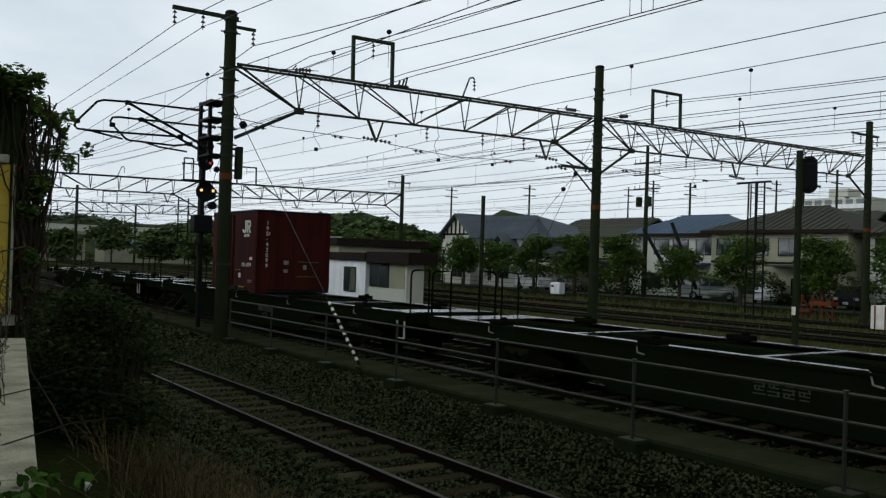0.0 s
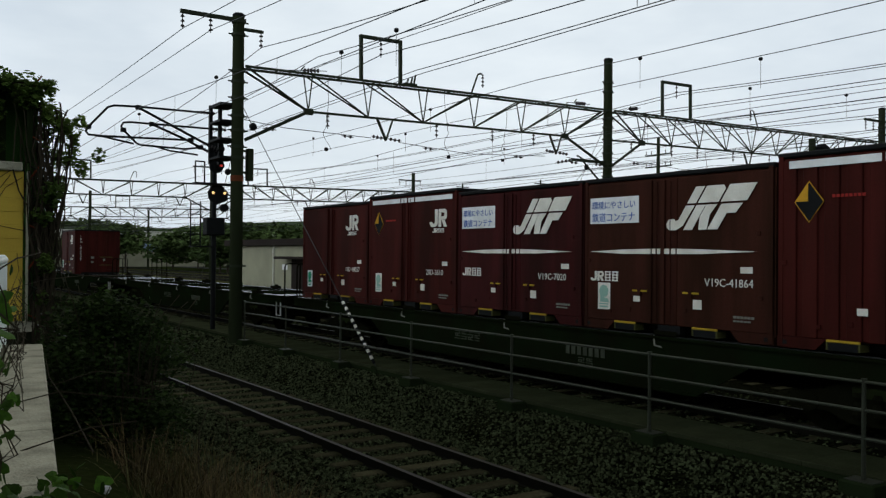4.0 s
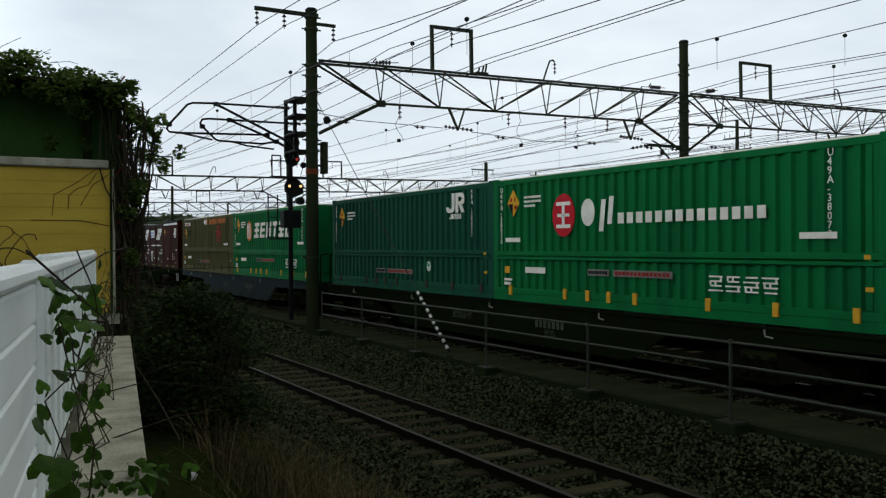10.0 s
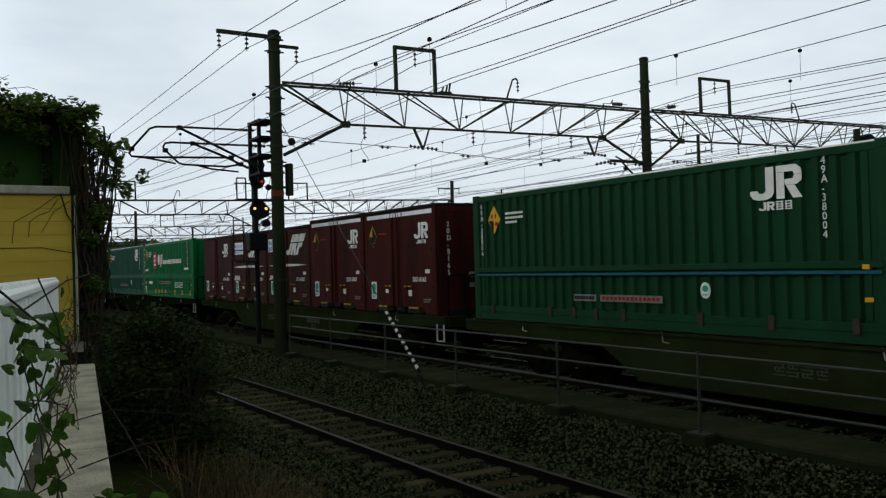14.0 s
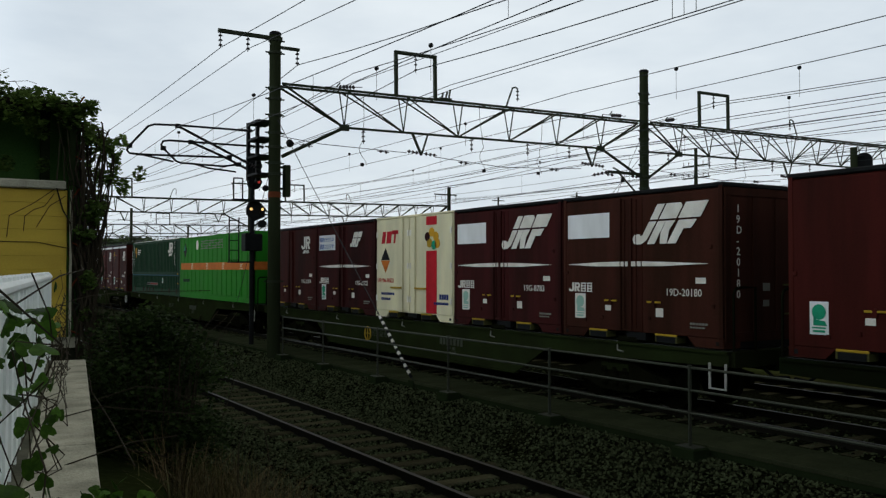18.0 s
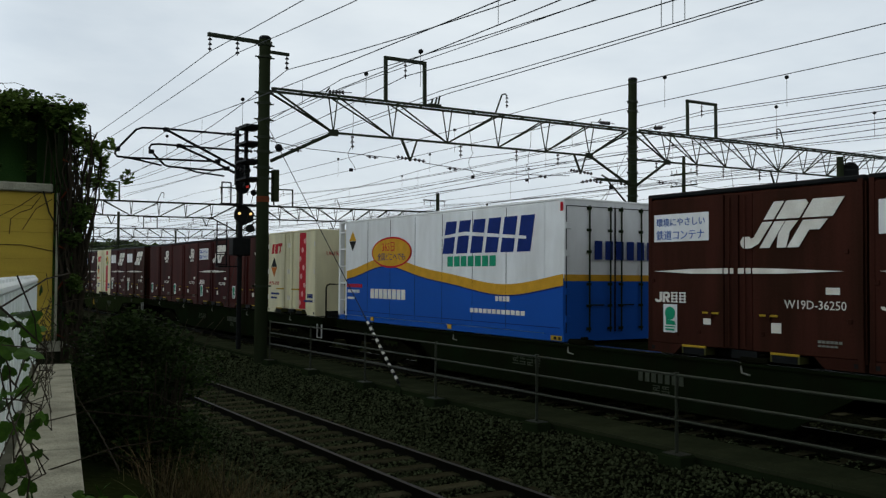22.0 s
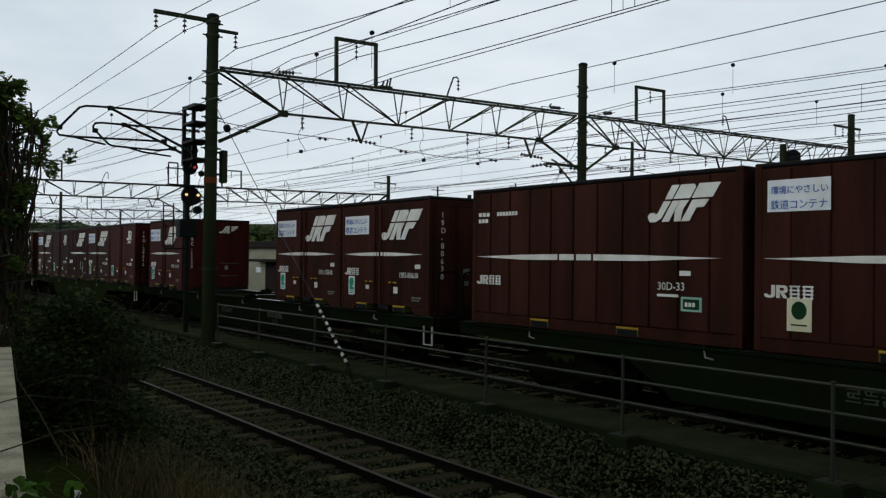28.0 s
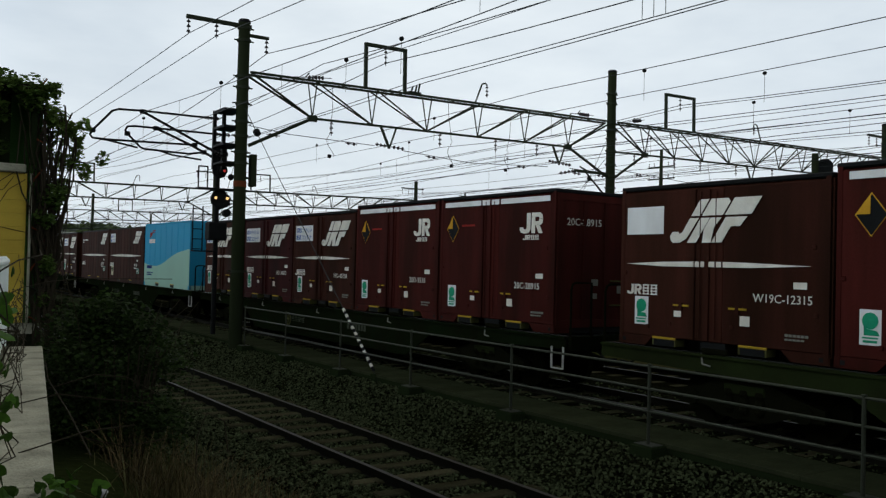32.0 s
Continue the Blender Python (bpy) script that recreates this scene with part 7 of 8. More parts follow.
# ---- pavement, road and viaduct ----
tagged(part("road", boxes((48.6, 52.0, -300, 430, -0.06, -0.03)), "asphalt"), "grey asphalt lane beyond the railway yard", "road", kind="structure")
via = empty("road_viaduct", None, "pale concrete road viaduct crossing far behind the yard", "viaduct")
part("deck", boxes((-60, 190, 182, 192, 5.0, 6.1)), "cream_wall", via)
part("parapet", boxes((-60, 190, 181.7, 181.9, 5.6, 6.9)), "render", via)
for x in range(-50, 190, 18):
    part("pier", boxes((x - 0.9, x + 0.9, 184, 190, -0.1, 5.0)), "cream_wall", via)
for x, w, hh, m in ((40, 16, 4.2, "tin_blue"), (62, 12, 4.6, "tile_grey"), (84, 14, 4.5, "render"), (22, 10, 4.0, "tile_grey")):
    sh = empty("far_shed", None, "low far shed beside the viaduct", "shed")
    part("wall", boxes((x, x + w, 165, 172, -0.1, hh - 1.2)), "cream_wall", sh)
    part("roof", gable_roof(bmesh.new(), x, x + w, 165, 172, hh - 1.2, hh, "x", 0.4), m, sh)


# ---- trees ----
def leaf_cloud(centres, count, size, rng, flat=0.5):
    """Many small folded leaves spread in uneven clumps: vertices and faces."""
    vs, fs = [], []
    for k in range(count):
        c, r = centres[int(rng.random() * len(centres))]
        d = np.array([rng.gauss(0, 1), rng.gauss(0, 1), rng.gauss(0, 1)])
        d /= np.linalg.norm(d) + 1e-9
        p = np.array(c) + d * np.array(r) * (0.55 + 0.5 * rng.random())
        s = size * (0.6 + 0.8 * rng.random())
        a, b = rng.random() * 6.283, (rng.random() - 0.5) * 2.4
        u = np.array([math.cos(a), math.sin(a), 0.0])
        w = np.array([-math.sin(a) * math.cos(b), math.cos(a) * math.cos(b), math.sin(b)])
        n = len(vs)
        vs += [tuple(p - u * s * 0.5), tuple(p + w * s * 0.42), tuple(p + u * s * 0.6), tuple(p - w * s * 0.42 + np.array((0, 0, -0.1 * s)))]
        fs += [(n, n + 1, n + 2), (n, n + 2, n + 3)]
    return vs, fs


def leaf_mesh(name, vs, fs, material):
    me = bpy.data.meshes.new(name)
    me.from_pydata(vs, [], fs)
    me.materials.append(M[material])
    return me


def tree_proto(seed, h, w, material, leaves=2600, size=0.26):
    rng = random.Random(seed)
    t = empty("street_tree", None, "", "tree", "trees beyond the yard")
    bm = bmesh.new()
    pts = [(0, 0, -0.1), (rng.uniform(-0.06, 0.06), rng.uniform(-0.06, 0.06), h * 0.22), (rng.uniform(-0.1, 0.1), rng.uniform(-0.1, 0.1), h * 0.45)]
    rod(bm, pts[0], pts[1], 0.16, 0.12, n=8)
    rod(bm, pts[1], pts[2], 0.12, 0.09, n=8)
    part("trunk", bm, "bark", t)
    centres = []
    for i in range(22):
        a = i * 2.4 + rng.random()
        z = h * (0.36 + 0.52 * rng.random())
        rr = w * (0.08 + 0.36 * rng.random()) * (1.25 - 0.75 * z / h)
        c = (rr * math.cos(a), rr * math.sin(a), z)
        centres.append((c, (w * rng.uniform(0.14, 0.25), w * rng.uniform(0.14, 0.25), h * rng.uniform(0.08, 0.15))))
        if i < 6:
            part("limb", rods((pts[2] if i % 2 else pts[1], c, 0.05, 0.02), n=5), "bark", t)
    vs, fs = leaf_cloud(centres, leaves, size, rng)
    cr = new("crown", leaf_mesh("crown", vs, fs, material))
    cr.parent, cr["kind"] = t, "stuff"
    return t


protos = [tree_proto(1, 4.6, 3.9, "leaf", 8200, 0.15), tree_proto(2, 4.5, 3.8, "leaf", 8200, 0.15), tree_proto(3, 4.8, 4.3, "leaf", 9500, 0.15)]
LAB = "green broad-leaved street tree with a rounded clipped crown"
place = [(0, 47.4, 65.0, 1.0), (1, 47.5, 60.2, 0.95), (2, 47.3, 55.0, 0.92), (0, 47.3, 50.2, 0.95), (2, 47.3, 45.2, 0.92), (1, 47.5, 40.1, 0.84), (2, 47.2, 34.9, 0.90), (2, 47.4, 29.5, 0.88), (0, 47.3, 24.5, 0.9), (1, 47.3, 70.5, 1.0), (2, 48.0, 78.0, 1.0), (0, 48, 86.0, 1.0), (1, 48, 15.0, 1.0)]
used = set()
for k, x, y, s in place:
    m = pose(x, y, -0.1, 0, 0, (x * 37 + y * 53) % 360) @ Matrix.Diagonal((1.08 * s, 1.08 * s, 1.08 * s, 1))
    if k in used:
        t = copy_thing(protos[k], m)
    else:
        t = protos[k]
        t.matrix_basis = m
        used.add(k)
    tagged(t, LAB, "tree", "trees beyond the yard")
hg = random.Random(17)
cs = []
for i in range(260):
    y = hg.uniform(17, 78)
    if any(abs(y - q) < 1.5 for q in (41.9, 38.0, 31.2)):
        continue
    cs.append(((52.9 + hg.uniform(-0.3, 0.5), y, hg.uniform(0.1, 1.3) * (0.7 + 0.5 * math.sin(y * 0.9) ** 2)), (0.5, 0.6, 0.35)))
vs, fs = leaf_cloud(cs, 15000, 0.14, hg)
tagged(new("hedge", leaf_mesh("hedge", vs, fs, "ivy_dark")), "dark uneven hedge before the houses beyond the lane", "hedge", kind="stuff")
far_proto = tree_proto(7, 8.0, 9.0, "leaf_far", 1800, 0.6)
far_proto.matrix_basis = pose(62, 104, -0.1)
tagged(far_proto, "tall leafy tree behind the houses", "tree", "trees behind the houses")
rng = random.Random(5)
for x, y in ((70, 74), (66, 110), (58, 118), (72, 122), (80, 100), (90, 84), (48, 106), (52, 130), (44, 120), (84, 66), (40, 112), (38, 126), (47, 142), (35, 140), (60, 146), (30, 150), (26, 160)):
    tagged(copy_thing(far_proto, pose(x, y, -0.4 - rng.random() * 1.6, 0, 0, rng.random() * 360)), "tall leafy tree behind the houses", "tree", "trees behind the houses")
# ---- far hills ----
bm = bmesh.new()
prev = None
for i in range(0, 91):
    a = radians(-20 + i * 1.5)
    az_d = -20 + i * 1.5
    top = 16 + 7 * math.exp(-((az_d - 28) / 5.5) ** 2) + 10 * math.exp(-((az_d - 39.5) / 3.0) ** 2) + 2 * math.sin(az_d * 0.7) + 3 * noise.noise(Vector((az_d * 0.9, 0, 0)))
    col = [bm.verts.new((math.sin(a) * d, math.cos(a) * d, z)) for d, z in ((400, -1), (420, top * 0.6), (445, top), (600, top * 0.9))]
    if prev:
        for k in range(3):
            bm.faces.new((prev[k], prev[k + 1], col[k + 1], col[k]))
    prev = col
tagged(part("far_hills", bm, "hill", smooth=True), "low wooded hills on the horizon", "hills", kind="structure")
hr = random.Random(21)
cs = []
for i in range(420):
    a_d = hr.uniform(8, 68)
    a = radians(a_d)
    top = 16 + 7 * math.exp(-((a_d - 28) / 5.5) ** 2) + 10 * math.exp(-((a_d - 39.5) / 3.0) ** 2) + 2 * math.sin(a_d * 0.7)
    d = hr.uniform(405, 445)
    cs.append(((math.sin(a) * d, math.cos(a) * d, top * (0.35 + 0.65 * (d - 400) / 45) * 0.97), (6, 6, 2.2)))
vs, fs = leaf_cloud(cs, 16000, 2.2, hr)
tagged(new("far_woods", leaf_mesh("far_woods", vs, fs, "leaf_far")), "mixed green woods covering the far hills", "woods", kind="stuff")


# ---- vehicles ----
def car(name, x, y, heading, prof, w, paint, label, category, glass=(), wheels=(0.8, 3.4)):
    """A body from its side outline (length, height), with windows, wheels, lamps; its nose points to -y."""
    c = empty(name, pose(x, y, -0.03, 0, 0, heading), label, category)
    bm = bmesh.new()
    n = len(prof)
    L = max(p[0] for p in prof)
    inner = [(w / 2 * (1.0 if z < 1.0 else 0.90)) for _, z in prof]
    a = [bm.verts.new((-i, q - L / 2, z)) for (q, z), i in zip(prof, inner)]
    b = [bm.verts.new((i, q - L / 2, z)) for (q, z), i in zip(prof, inner)]
    bm.faces.new(a)
    bm.faces.new(b[::-1])
    for i in range(n):
        j = (i + 1) % n
        bm.faces.new((a[j], a[i], b[i], b[j]))
    bmesh.ops.recalc_face_normals(bm, faces=bm.faces)
    bmesh.ops.bevel(bm, geom=bm.edges[:], offset=0.05, segments=2, affect="EDGES", clamp_overlap=True)
    part("body", bm, paint, c)
    for y0, y1, z0, z1, sl in glass:
        for s in (-1, 1):
            bm = bmesh.new()
            x0, x1 = s * (w / 2 * 0.99 + 0.005), s * (w / 2 * 0.90 + 0.012)
            v = [bm.verts.new(p) for p in ((x0, y0 - L / 2, z0), (x0, y1 - L / 2, z0), (x1, y1 - L / 2, z1), (x1, y0 + sl - L / 2, z1))]
            bm.faces.new(v if s > 0 else v[::-1])
            part("side_window", bm, "glass", c)
    for y0 in wheels:
        for s in (-1, 1):
            bm = bmesh.new()
            lathe(bm, (s * (w / 2 - 0.08) - 0.09, y0 - L / 2, 0.30), (1, 0, 0), [(0, 0.22), (0.02, 0.30), (0.16, 0.30), (0.18, 0.22)], 16)
            t = part("wheel", bm, "tyre", c)
            bm = bmesh.new()
            lathe(bm, (s * (w / 2 + 0.01) - 0.01, y0 - L / 2, 0.30), (1, 0, 0), [(0, 0.17), (0.02, 0.16)], 12)
            part("rim", bm, "carsilver", t)
    for s in (-1, 1):
        part("headlamp", boxes((s * w * 0.36 - 0.14, s * w * 0.36 + 0.14, -L / 2 - 0.02, -L / 2 + 0.04, 0.62, 0.78)), "headlamp", c)
    part("bumper", bevelled(boxes((-w / 2 + 0.03, w / 2 - 0.03, -L / 2 - 0.03, -L / 2 + 0.08, 0.25, 0.48)), 0.03), paint, c)
    part("number_plate", boxes((-0.16, 0.16, -L / 2 - 0.045, -L / 2 - 0.032, 0.36, 0.5)), "offwhite", c)
    return c


van_prof = [(0, 0.3), (0, 0.85), (0.15, 1.05), (0.55, 1.75), (0.8, 1.85), (3.3, 1.85), (3.4, 1.7), (3.4, 0.3)]
kei_prof = [(0, 0.3), (0, 0.8), (0.5, 0.95), (0.9, 1.68), (3.2, 1.7), (3.35, 1.5), (3.4, 0.3)]
sedan_prof = [(0, 0.3), (0, 0.7), (0.9, 0.95), (1.5, 1.45), (3.2, 1.5), (4.0, 1.0), (4.2, 0.3)]
mini_prof = [(0, 0.3), (0, 0.75), (0.8, 1.0), (1.6, 1.65), (4.3, 1.7), (4.5, 1.1), (4.5, 0.3)]
van_a = car("passing_van", 50.3, 58.6, 0, van_prof, 1.48, "carwhite", "white delivery van driving along the lane", "van", ((0.35, 1.15, 1.05, 1.66, 0.25), (1.25, 2.2, 1.05, 1.66, 0), (2.3, 3.3, 1.05, 1.66, 0)), (0.6, 2.7))
van_b = car("passing_car", 50.3, 408.0, 0, kei_prof, 1.48, "carwhite", "white boxy small car driving along the lane", "car", ((0.75, 1.6, 0.98, 1.5, 0.2), (1.7, 2.5, 0.98, 1.5, 0), (2.6, 3.2, 0.98, 1.45, 0)), (0.55, 2.8))
car("parked_minivan", 53.3, 41.9, 25, mini_prof, 1.7, "carsilver", "silver minivan parked before a house", "car", ((1.2, 2.2, 1.05, 1.55, 0.35), (2.3, 3.2, 1.05, 1.55, 0), (3.3, 4.2, 1.05, 1.55, 0)))
car("parked_car", 54.6, 38.0, -60, sedan_prof, 1.7, "carwhite", "white car parked nose out before a house", "car", ((1.2, 2.2, 0.98, 1.38, 0.3), (2.3, 3.3, 0.98, 1.38, 0)))
car("parked_car", 53.6, 31.2, -70, sedan_prof, 1.7, "cardark", "dark car parked nose out before a house", "car", ((1.2, 2.2, 0.98, 1.38, 0.3), (2.3, 3.3, 0.98, 1.38, 0)))

# ---- posts and small things in the yard ----
cab = empty("white_cabinet", pose(45.3, 49.9, -0.1), "small white equipment cabinet standing in the yard", "cabinet")
part("case", bevelled(boxes((-0.3, 0.3, -0.52, 0.52, 0.08, 0.95)), 0.04), "white", cab)
part("plinth", boxes((-0.34, 0.34, -0.56, 0.56, -0.1, 0.08)), "concrete", cab)
part("slot", boxes((-0.312, -0.3, 0.1, 0.4, 0.6, 0.75)), "darkbrown", cab)
up = empty("utility_pole", pose(50.4, 45.9, -0.1), "tall grey utility pole with crossarms and transformers", "pole")
bm = bmesh.new()
lathe(bm, (0, 0, 0), (0, 0, 1), [(0, 0.2), (11.5, 0.12)], 14)
part("shaft", bm, "pole", up)
for z in (10.2, 9.3, 8.2):
    part("crossarm", boxes((-0.05, 0.05, -1.3, 1.3, z, z + 0.1)), "steel", up)
    for y in (-1.2, -0.7, 0.7, 1.2):
        ins((0, y, z + 0.1), (0, y, z + 0.4), up, 0.06, 2)
for y in (-0.5, 0.45):
    bm = bmesh.new()
    lathe(bm, (-0.3, y, 6.9), (0, 0, 1), [(0, 0.24), (0.7, 0.24), (0.75, 0.12)], 14)
    part("transformer", bm, "pole", up)
for y0, z0, y1 in ((-0.2, 5.2, -3.6), (-2.9, 5.6, -5.4)):
    bm = bmesh.new()
    rod(bm, (-0.4, y0, z0), (-0.6, y1, 0.9), 0.13, n=10)
    part("sleeved_brace", bm, "black", up, "thick dark sleeved brace")
    for i in range(4):
        u = (i + 0.5) / 4
        bm = bmesh.new()
        p, q = Vector((-0.4, y0, z0)), Vector((-0.6, y1, 0.9))
        rod(bm, p.lerp(q, u), p.lerp(q, u + 0.03), 0.15, n=10)
        part("sleeve_ring", bm, "pole", up)
for x, y, z, r, nm in ((34.6, 45.5, 6.5, 0.13, "dark steel post standing in the yard"), (44.5, 36.5, 3.0, 0.05, "thin steel post standing in the yard"), (45.5, 52.6, 4.2, 0.07, "thin steel post standing in the yard"), (43, 62.0, 3.2, 0.06, "thin steel post standing in the yard")):
    p = empty("yard_post", pose(x, y, -0.2), nm, "post", "posts in the yard")
    part("shaft", rods(((0, 0, 0), (0, 0, z + 0.2), r), n=10), "pole", p)
    part("cap", rods(((0, 0, z + 0.2), (0, 0, z + 0.24), r * 1.15), n=10), "steel", p)
for x, y, h in ((66, 78, 11.5), (78, 70, 12.5), (70, 58, 11), (76, 46, 12), (90, 62, 13), (62, 88, 11.5), (80, 52, 13.5), (95, 90, 14), (110, 80, 15), (75, 36, 12)):
    p = empty("utility_pole", pose(x, y, -0.2), "far utility pole among the houses", "pole", "far utility poles")
    part("shaft", rods(((0, 0, 0), (0, 0, h), 0.14, 0.1), n=8), "pole", p)
    for z in (h - 0.5, h - 1.3):
        part("crossarm", boxes((-0.9, 0.9, -0.05, 0.05, z, z + 0.1)), "steel", p)
lt = empty("ladder_mast", pose(41.0, 29.2, -0.2), "dark steel ladder mast standing in the yard", "mast")
for dx in (0.0, 0.85):
    for s in (-0.28, 0.28):
        part("leg", rods(((dx * 0.5, dx + s, 0), (dx * 0.5, dx + s * 0.8, 7.3), 0.05), n=6), "black", lt)
bm = bmesh.new()
for i in range(18):
    rod(bm, (0, -0.27, 0.5 + i * 0.38), (0, 0.27, 0.5 + i * 0.38), 0.02, n=5)
part("rungs", bm, "black", lt)["kind"] = "stuff"
part("top_frame", boxes((-0.1, 0.1, -0.6, 1.5, 7.2, 7.3)), "black", lt)
rk = empty("rusty_rack", pose(43.5, 27.3, -0.3), "rusty orange-red steel rack standing in the yard", "rack")
for y in (-0.9, -0.3, 0.3, 0.9):
    part("upright", rods(((0, y, 0), (0, y, 1.35), 0.04), n=6), "rust", rk)
part("tray", boxes((-0.4, 0.4, -1.0, 0.2, 0.8, 1.0), (-0.3, 0.3, 0.3, 1.0, 0.4, 0.5)), "rust", rk)
part("cross_brace", rods(((0, -0.9, 0.1), (0, 0.3, 1.3), 0.03), ((0, 0.3, 0.1), (0, 0.9, 1.3), 0.03)), "rust", rk)
tk = empty("rusty_white_tank", pose(36.9, 19.6, -0.2), "white sheet bin streaked with rust", "bin")
part("body", bevelled(boxes((-0.6, 0.6, -0.7, 0.7, 0.15, 1.15)), 0.03), "offwhite", tk)
for y in (-0.45, 0.05, 0.5):
    part("rust_rib", boxes((-0.62, -0.6, y - 0.03, y + 0.03, 0.15, 1.15)), "rust", tk)
part("foot", boxes((-0.5, 0.5, -0.6, -0.5, 0, 0.15), (-0.5, 0.5, 0.5, 0.6, 0, 0.15)), "iron", tk)
mf = empty("mesh_fence", None, "low dark wire fence along the far edge of the yard", "fence")
for i in range(30):
    y = 16 + i * 2.6
    part("post", rods(((45.6, y, -0.2), (45.6, y, 1.0), 0.03), n=6), "pole", mf)
for z in (0.25, 0.6, 0.95):
    part("fence_rail", rods(((45.6, 16, z), (45.6, 91.4, z), 0.015), n=5), "pole", mf)


# ---- unseen slabs added on the near side, blocking low sky light from the train ----
sky_block = empty("wall_west", None, "unseen plain slabs added to block low sky light on the near side", "wall", kind="structure")
for y0, y1, h in ((-46, -30, 7.0), (-29, -12, 8.2), (-11, 6, 7.4), (14, 30, 7.8), (31, 48, 7.2), (49, 70, 8.0)):
    part("house_front", boxes((-9.3, -9.0, y0, y1, 0.8, h)), "cream_wall", sky_block)
    part("roof_slope", bevelled(boxes((-14.0, -8.6, y0 - 0.4, y1 + 0.4, h, h + 0.3)), 0.04), "tile_grey", sky_block)


# ---- the near bank: shed, fence, coping ----
shed = empty("yellow_shed", None, "shed with yellow boarded lower wall and dark screened upper storey", "shed")
SY = 9.0
part("lower_wall", boxes((-6.0, 1.32, SY + 0.02, SY + 0.14, 1.66, 3.06)), "siding", shed, "dull yellow painted boards")
for i in range(11):
    z = 1.68 + i * 0.125
    part("board", bevelled(boxes((-6.0, 1.31, SY - 0.004, SY + 0.03, z, z + 0.1235)), 0.002), "siding", shed)
part("sill_rail", bevelled(boxes((-6.0, 1.30, SY - 0.06, SY + 0.16, 3.06, 3.14)), 0.012), "coping", shed, "weathered white rail")
part("base_trim", boxes((-6.0, 1.42, SY - 0.03, SY + 0.14, 1.56, 1.65)), "coping", shed)
part("foundation", boxes((-6.0, 1.40, SY, SY + 0.2, 0.2, 1.555)), "retain", shed)
part("screen", boxes((-6.0, 1.40, SY + 0.55, SY + 0.6, 3.15, 3.86)), "netting", shed, "dark screen")
for q in (1.12, -1.6):
    part("upper_post", boxes((q, q + 0.08, SY + 0.3, SY + 0.38, 3.15, 3.85)), "concrete", shed, "weathered grey post")
part("roof", boxes((-6.0, 1.46, SY + 0.02, SY + 3.0, 3.86, 3.90)), "darkbrown", shed)
part("side_wall", boxes((1.40, 1.46, SY + 0.15, SY + 3.0, 0.2, 3.86)), "netting", shed)
part("corner_post", boxes((1.34, 1.36, SY - 0.03, SY + 0.0, 1.66, 3.06)), "coping", shed)
part("corner_post", boxes((1.44, 1.465, SY - 0.03, SY + 0.0, 1.66, 3.72)), "bark", shed)
part("upper_post", boxes((1.335, 1.385, SY - 0.02, SY + 0.04, 3.145, 3.80)), "concrete", shed, "weathered grey post")
for i in range(16):
    z = 1.72 + i * 0.14
    part("lacing", rods(((1.36, SY - 0.01, z), (1.46, SY - 0.01, z + (0.1 if i % 2 else -0.1) + 0.05), 0.009), n=5), "rust" if i % 3 == 0 else "steel", shed)

AX = Vector((0.153, 0.988, 0))      # the way the white fence and the coping run
SX = Vector((0.988, -0.153, 0))


def along(p, s, l):
    q = Vector(p) + AX * l + SX * s
    return q


def oblique(bm, base, s0, s1, l0, l1, z0, z1):
    """A box along the bank's own axes."""
    c = [along(base, s, l) for l in (l0, l1) for s in (s0, s1)]
    v = [bm.verts.new((q.x, q.y, z)) for z in (z0, z1) for q in c]
    for f in ((0, 2, 3, 1), (4, 5, 7, 6), (0, 1, 5, 4), (1, 3, 7, 5), (3, 2, 6, 7), (2, 0, 4, 6)):
        bm.faces.new([v[i] for i in f])
    return bm


cop = empty("retaining_wall", None, "retaining wall with a pale weathered coping", "wall", kind="structure")
CB = (0.98, 7.35, 0)
part("wall", oblique(bmesh.new(), CB, 0.03, 0.2, -7.5, 0.0, -0.4, 1.53), "retain", cop)
for i in range(9):
    part("coping_slab", bevelled(oblique(bmesh.new(), CB, 0.0, 0.24, -0.9 * (i + 1) + 0.006, -0.9 * i, 1.532, 1.6), 0.008), "coping", cop)
part("gutter", oblique(bmesh.new(), CB, -0.16, 0.0, -7.5, 0.3, 1.3, 1.575), "gutter", cop, "grey mortar strip beside the coping")

wf = empty("white_fence", None, "white vinyl boarded fence overgrown with vines", "fence")
FB = (1.02, 7.82, 0)
for l0, l1 in ((-5.46, -0.05), (-6.9, -5.54)):
    for i in range(6):
        z = 1.63 + i * 0.098
        part("board", bevelled(oblique(bmesh.new(), FB, -0.03 + 0.006 * (i % 2), 0.0, l0, l1, z, z + 0.093), 0.006), "vinyl", wf)
part("top_rail", bevelled(oblique(bmesh.new(), FB, -0.05, 0.02, -6.9, 0.0, 2.222, 2.262), 0.012), "vinyl", wf)
for l in (0.0, -5.5, -2.7):
    p = along(FB, -0.015, l)
    part("post", bevelled(oblique(bmesh.new(), FB, -0.04, 0.012, l - 0.04, l + 0.04, 1.55, 2.27), 0.01), "vinyl", wf)
for i in range(24):
    p = along(FB, -0.015, -0.1 - i * 0.22)
    bm = bmesh.new()
    lathe(bm, (p.x, p.y, 2.262), (0, 0, 1), [(0, 0.018), (0.012, 0.018), (0.02, 0.008)], 8)
    part("cap", bm, "vinyl", wf)
for i in range(20):
    part("batten", oblique(bmesh.new(), FB, 0.0, 0.009, -0.2 - i * 0.27, -0.185 - i * 0.27, 1.63, 2.22), "vinyl", wf)

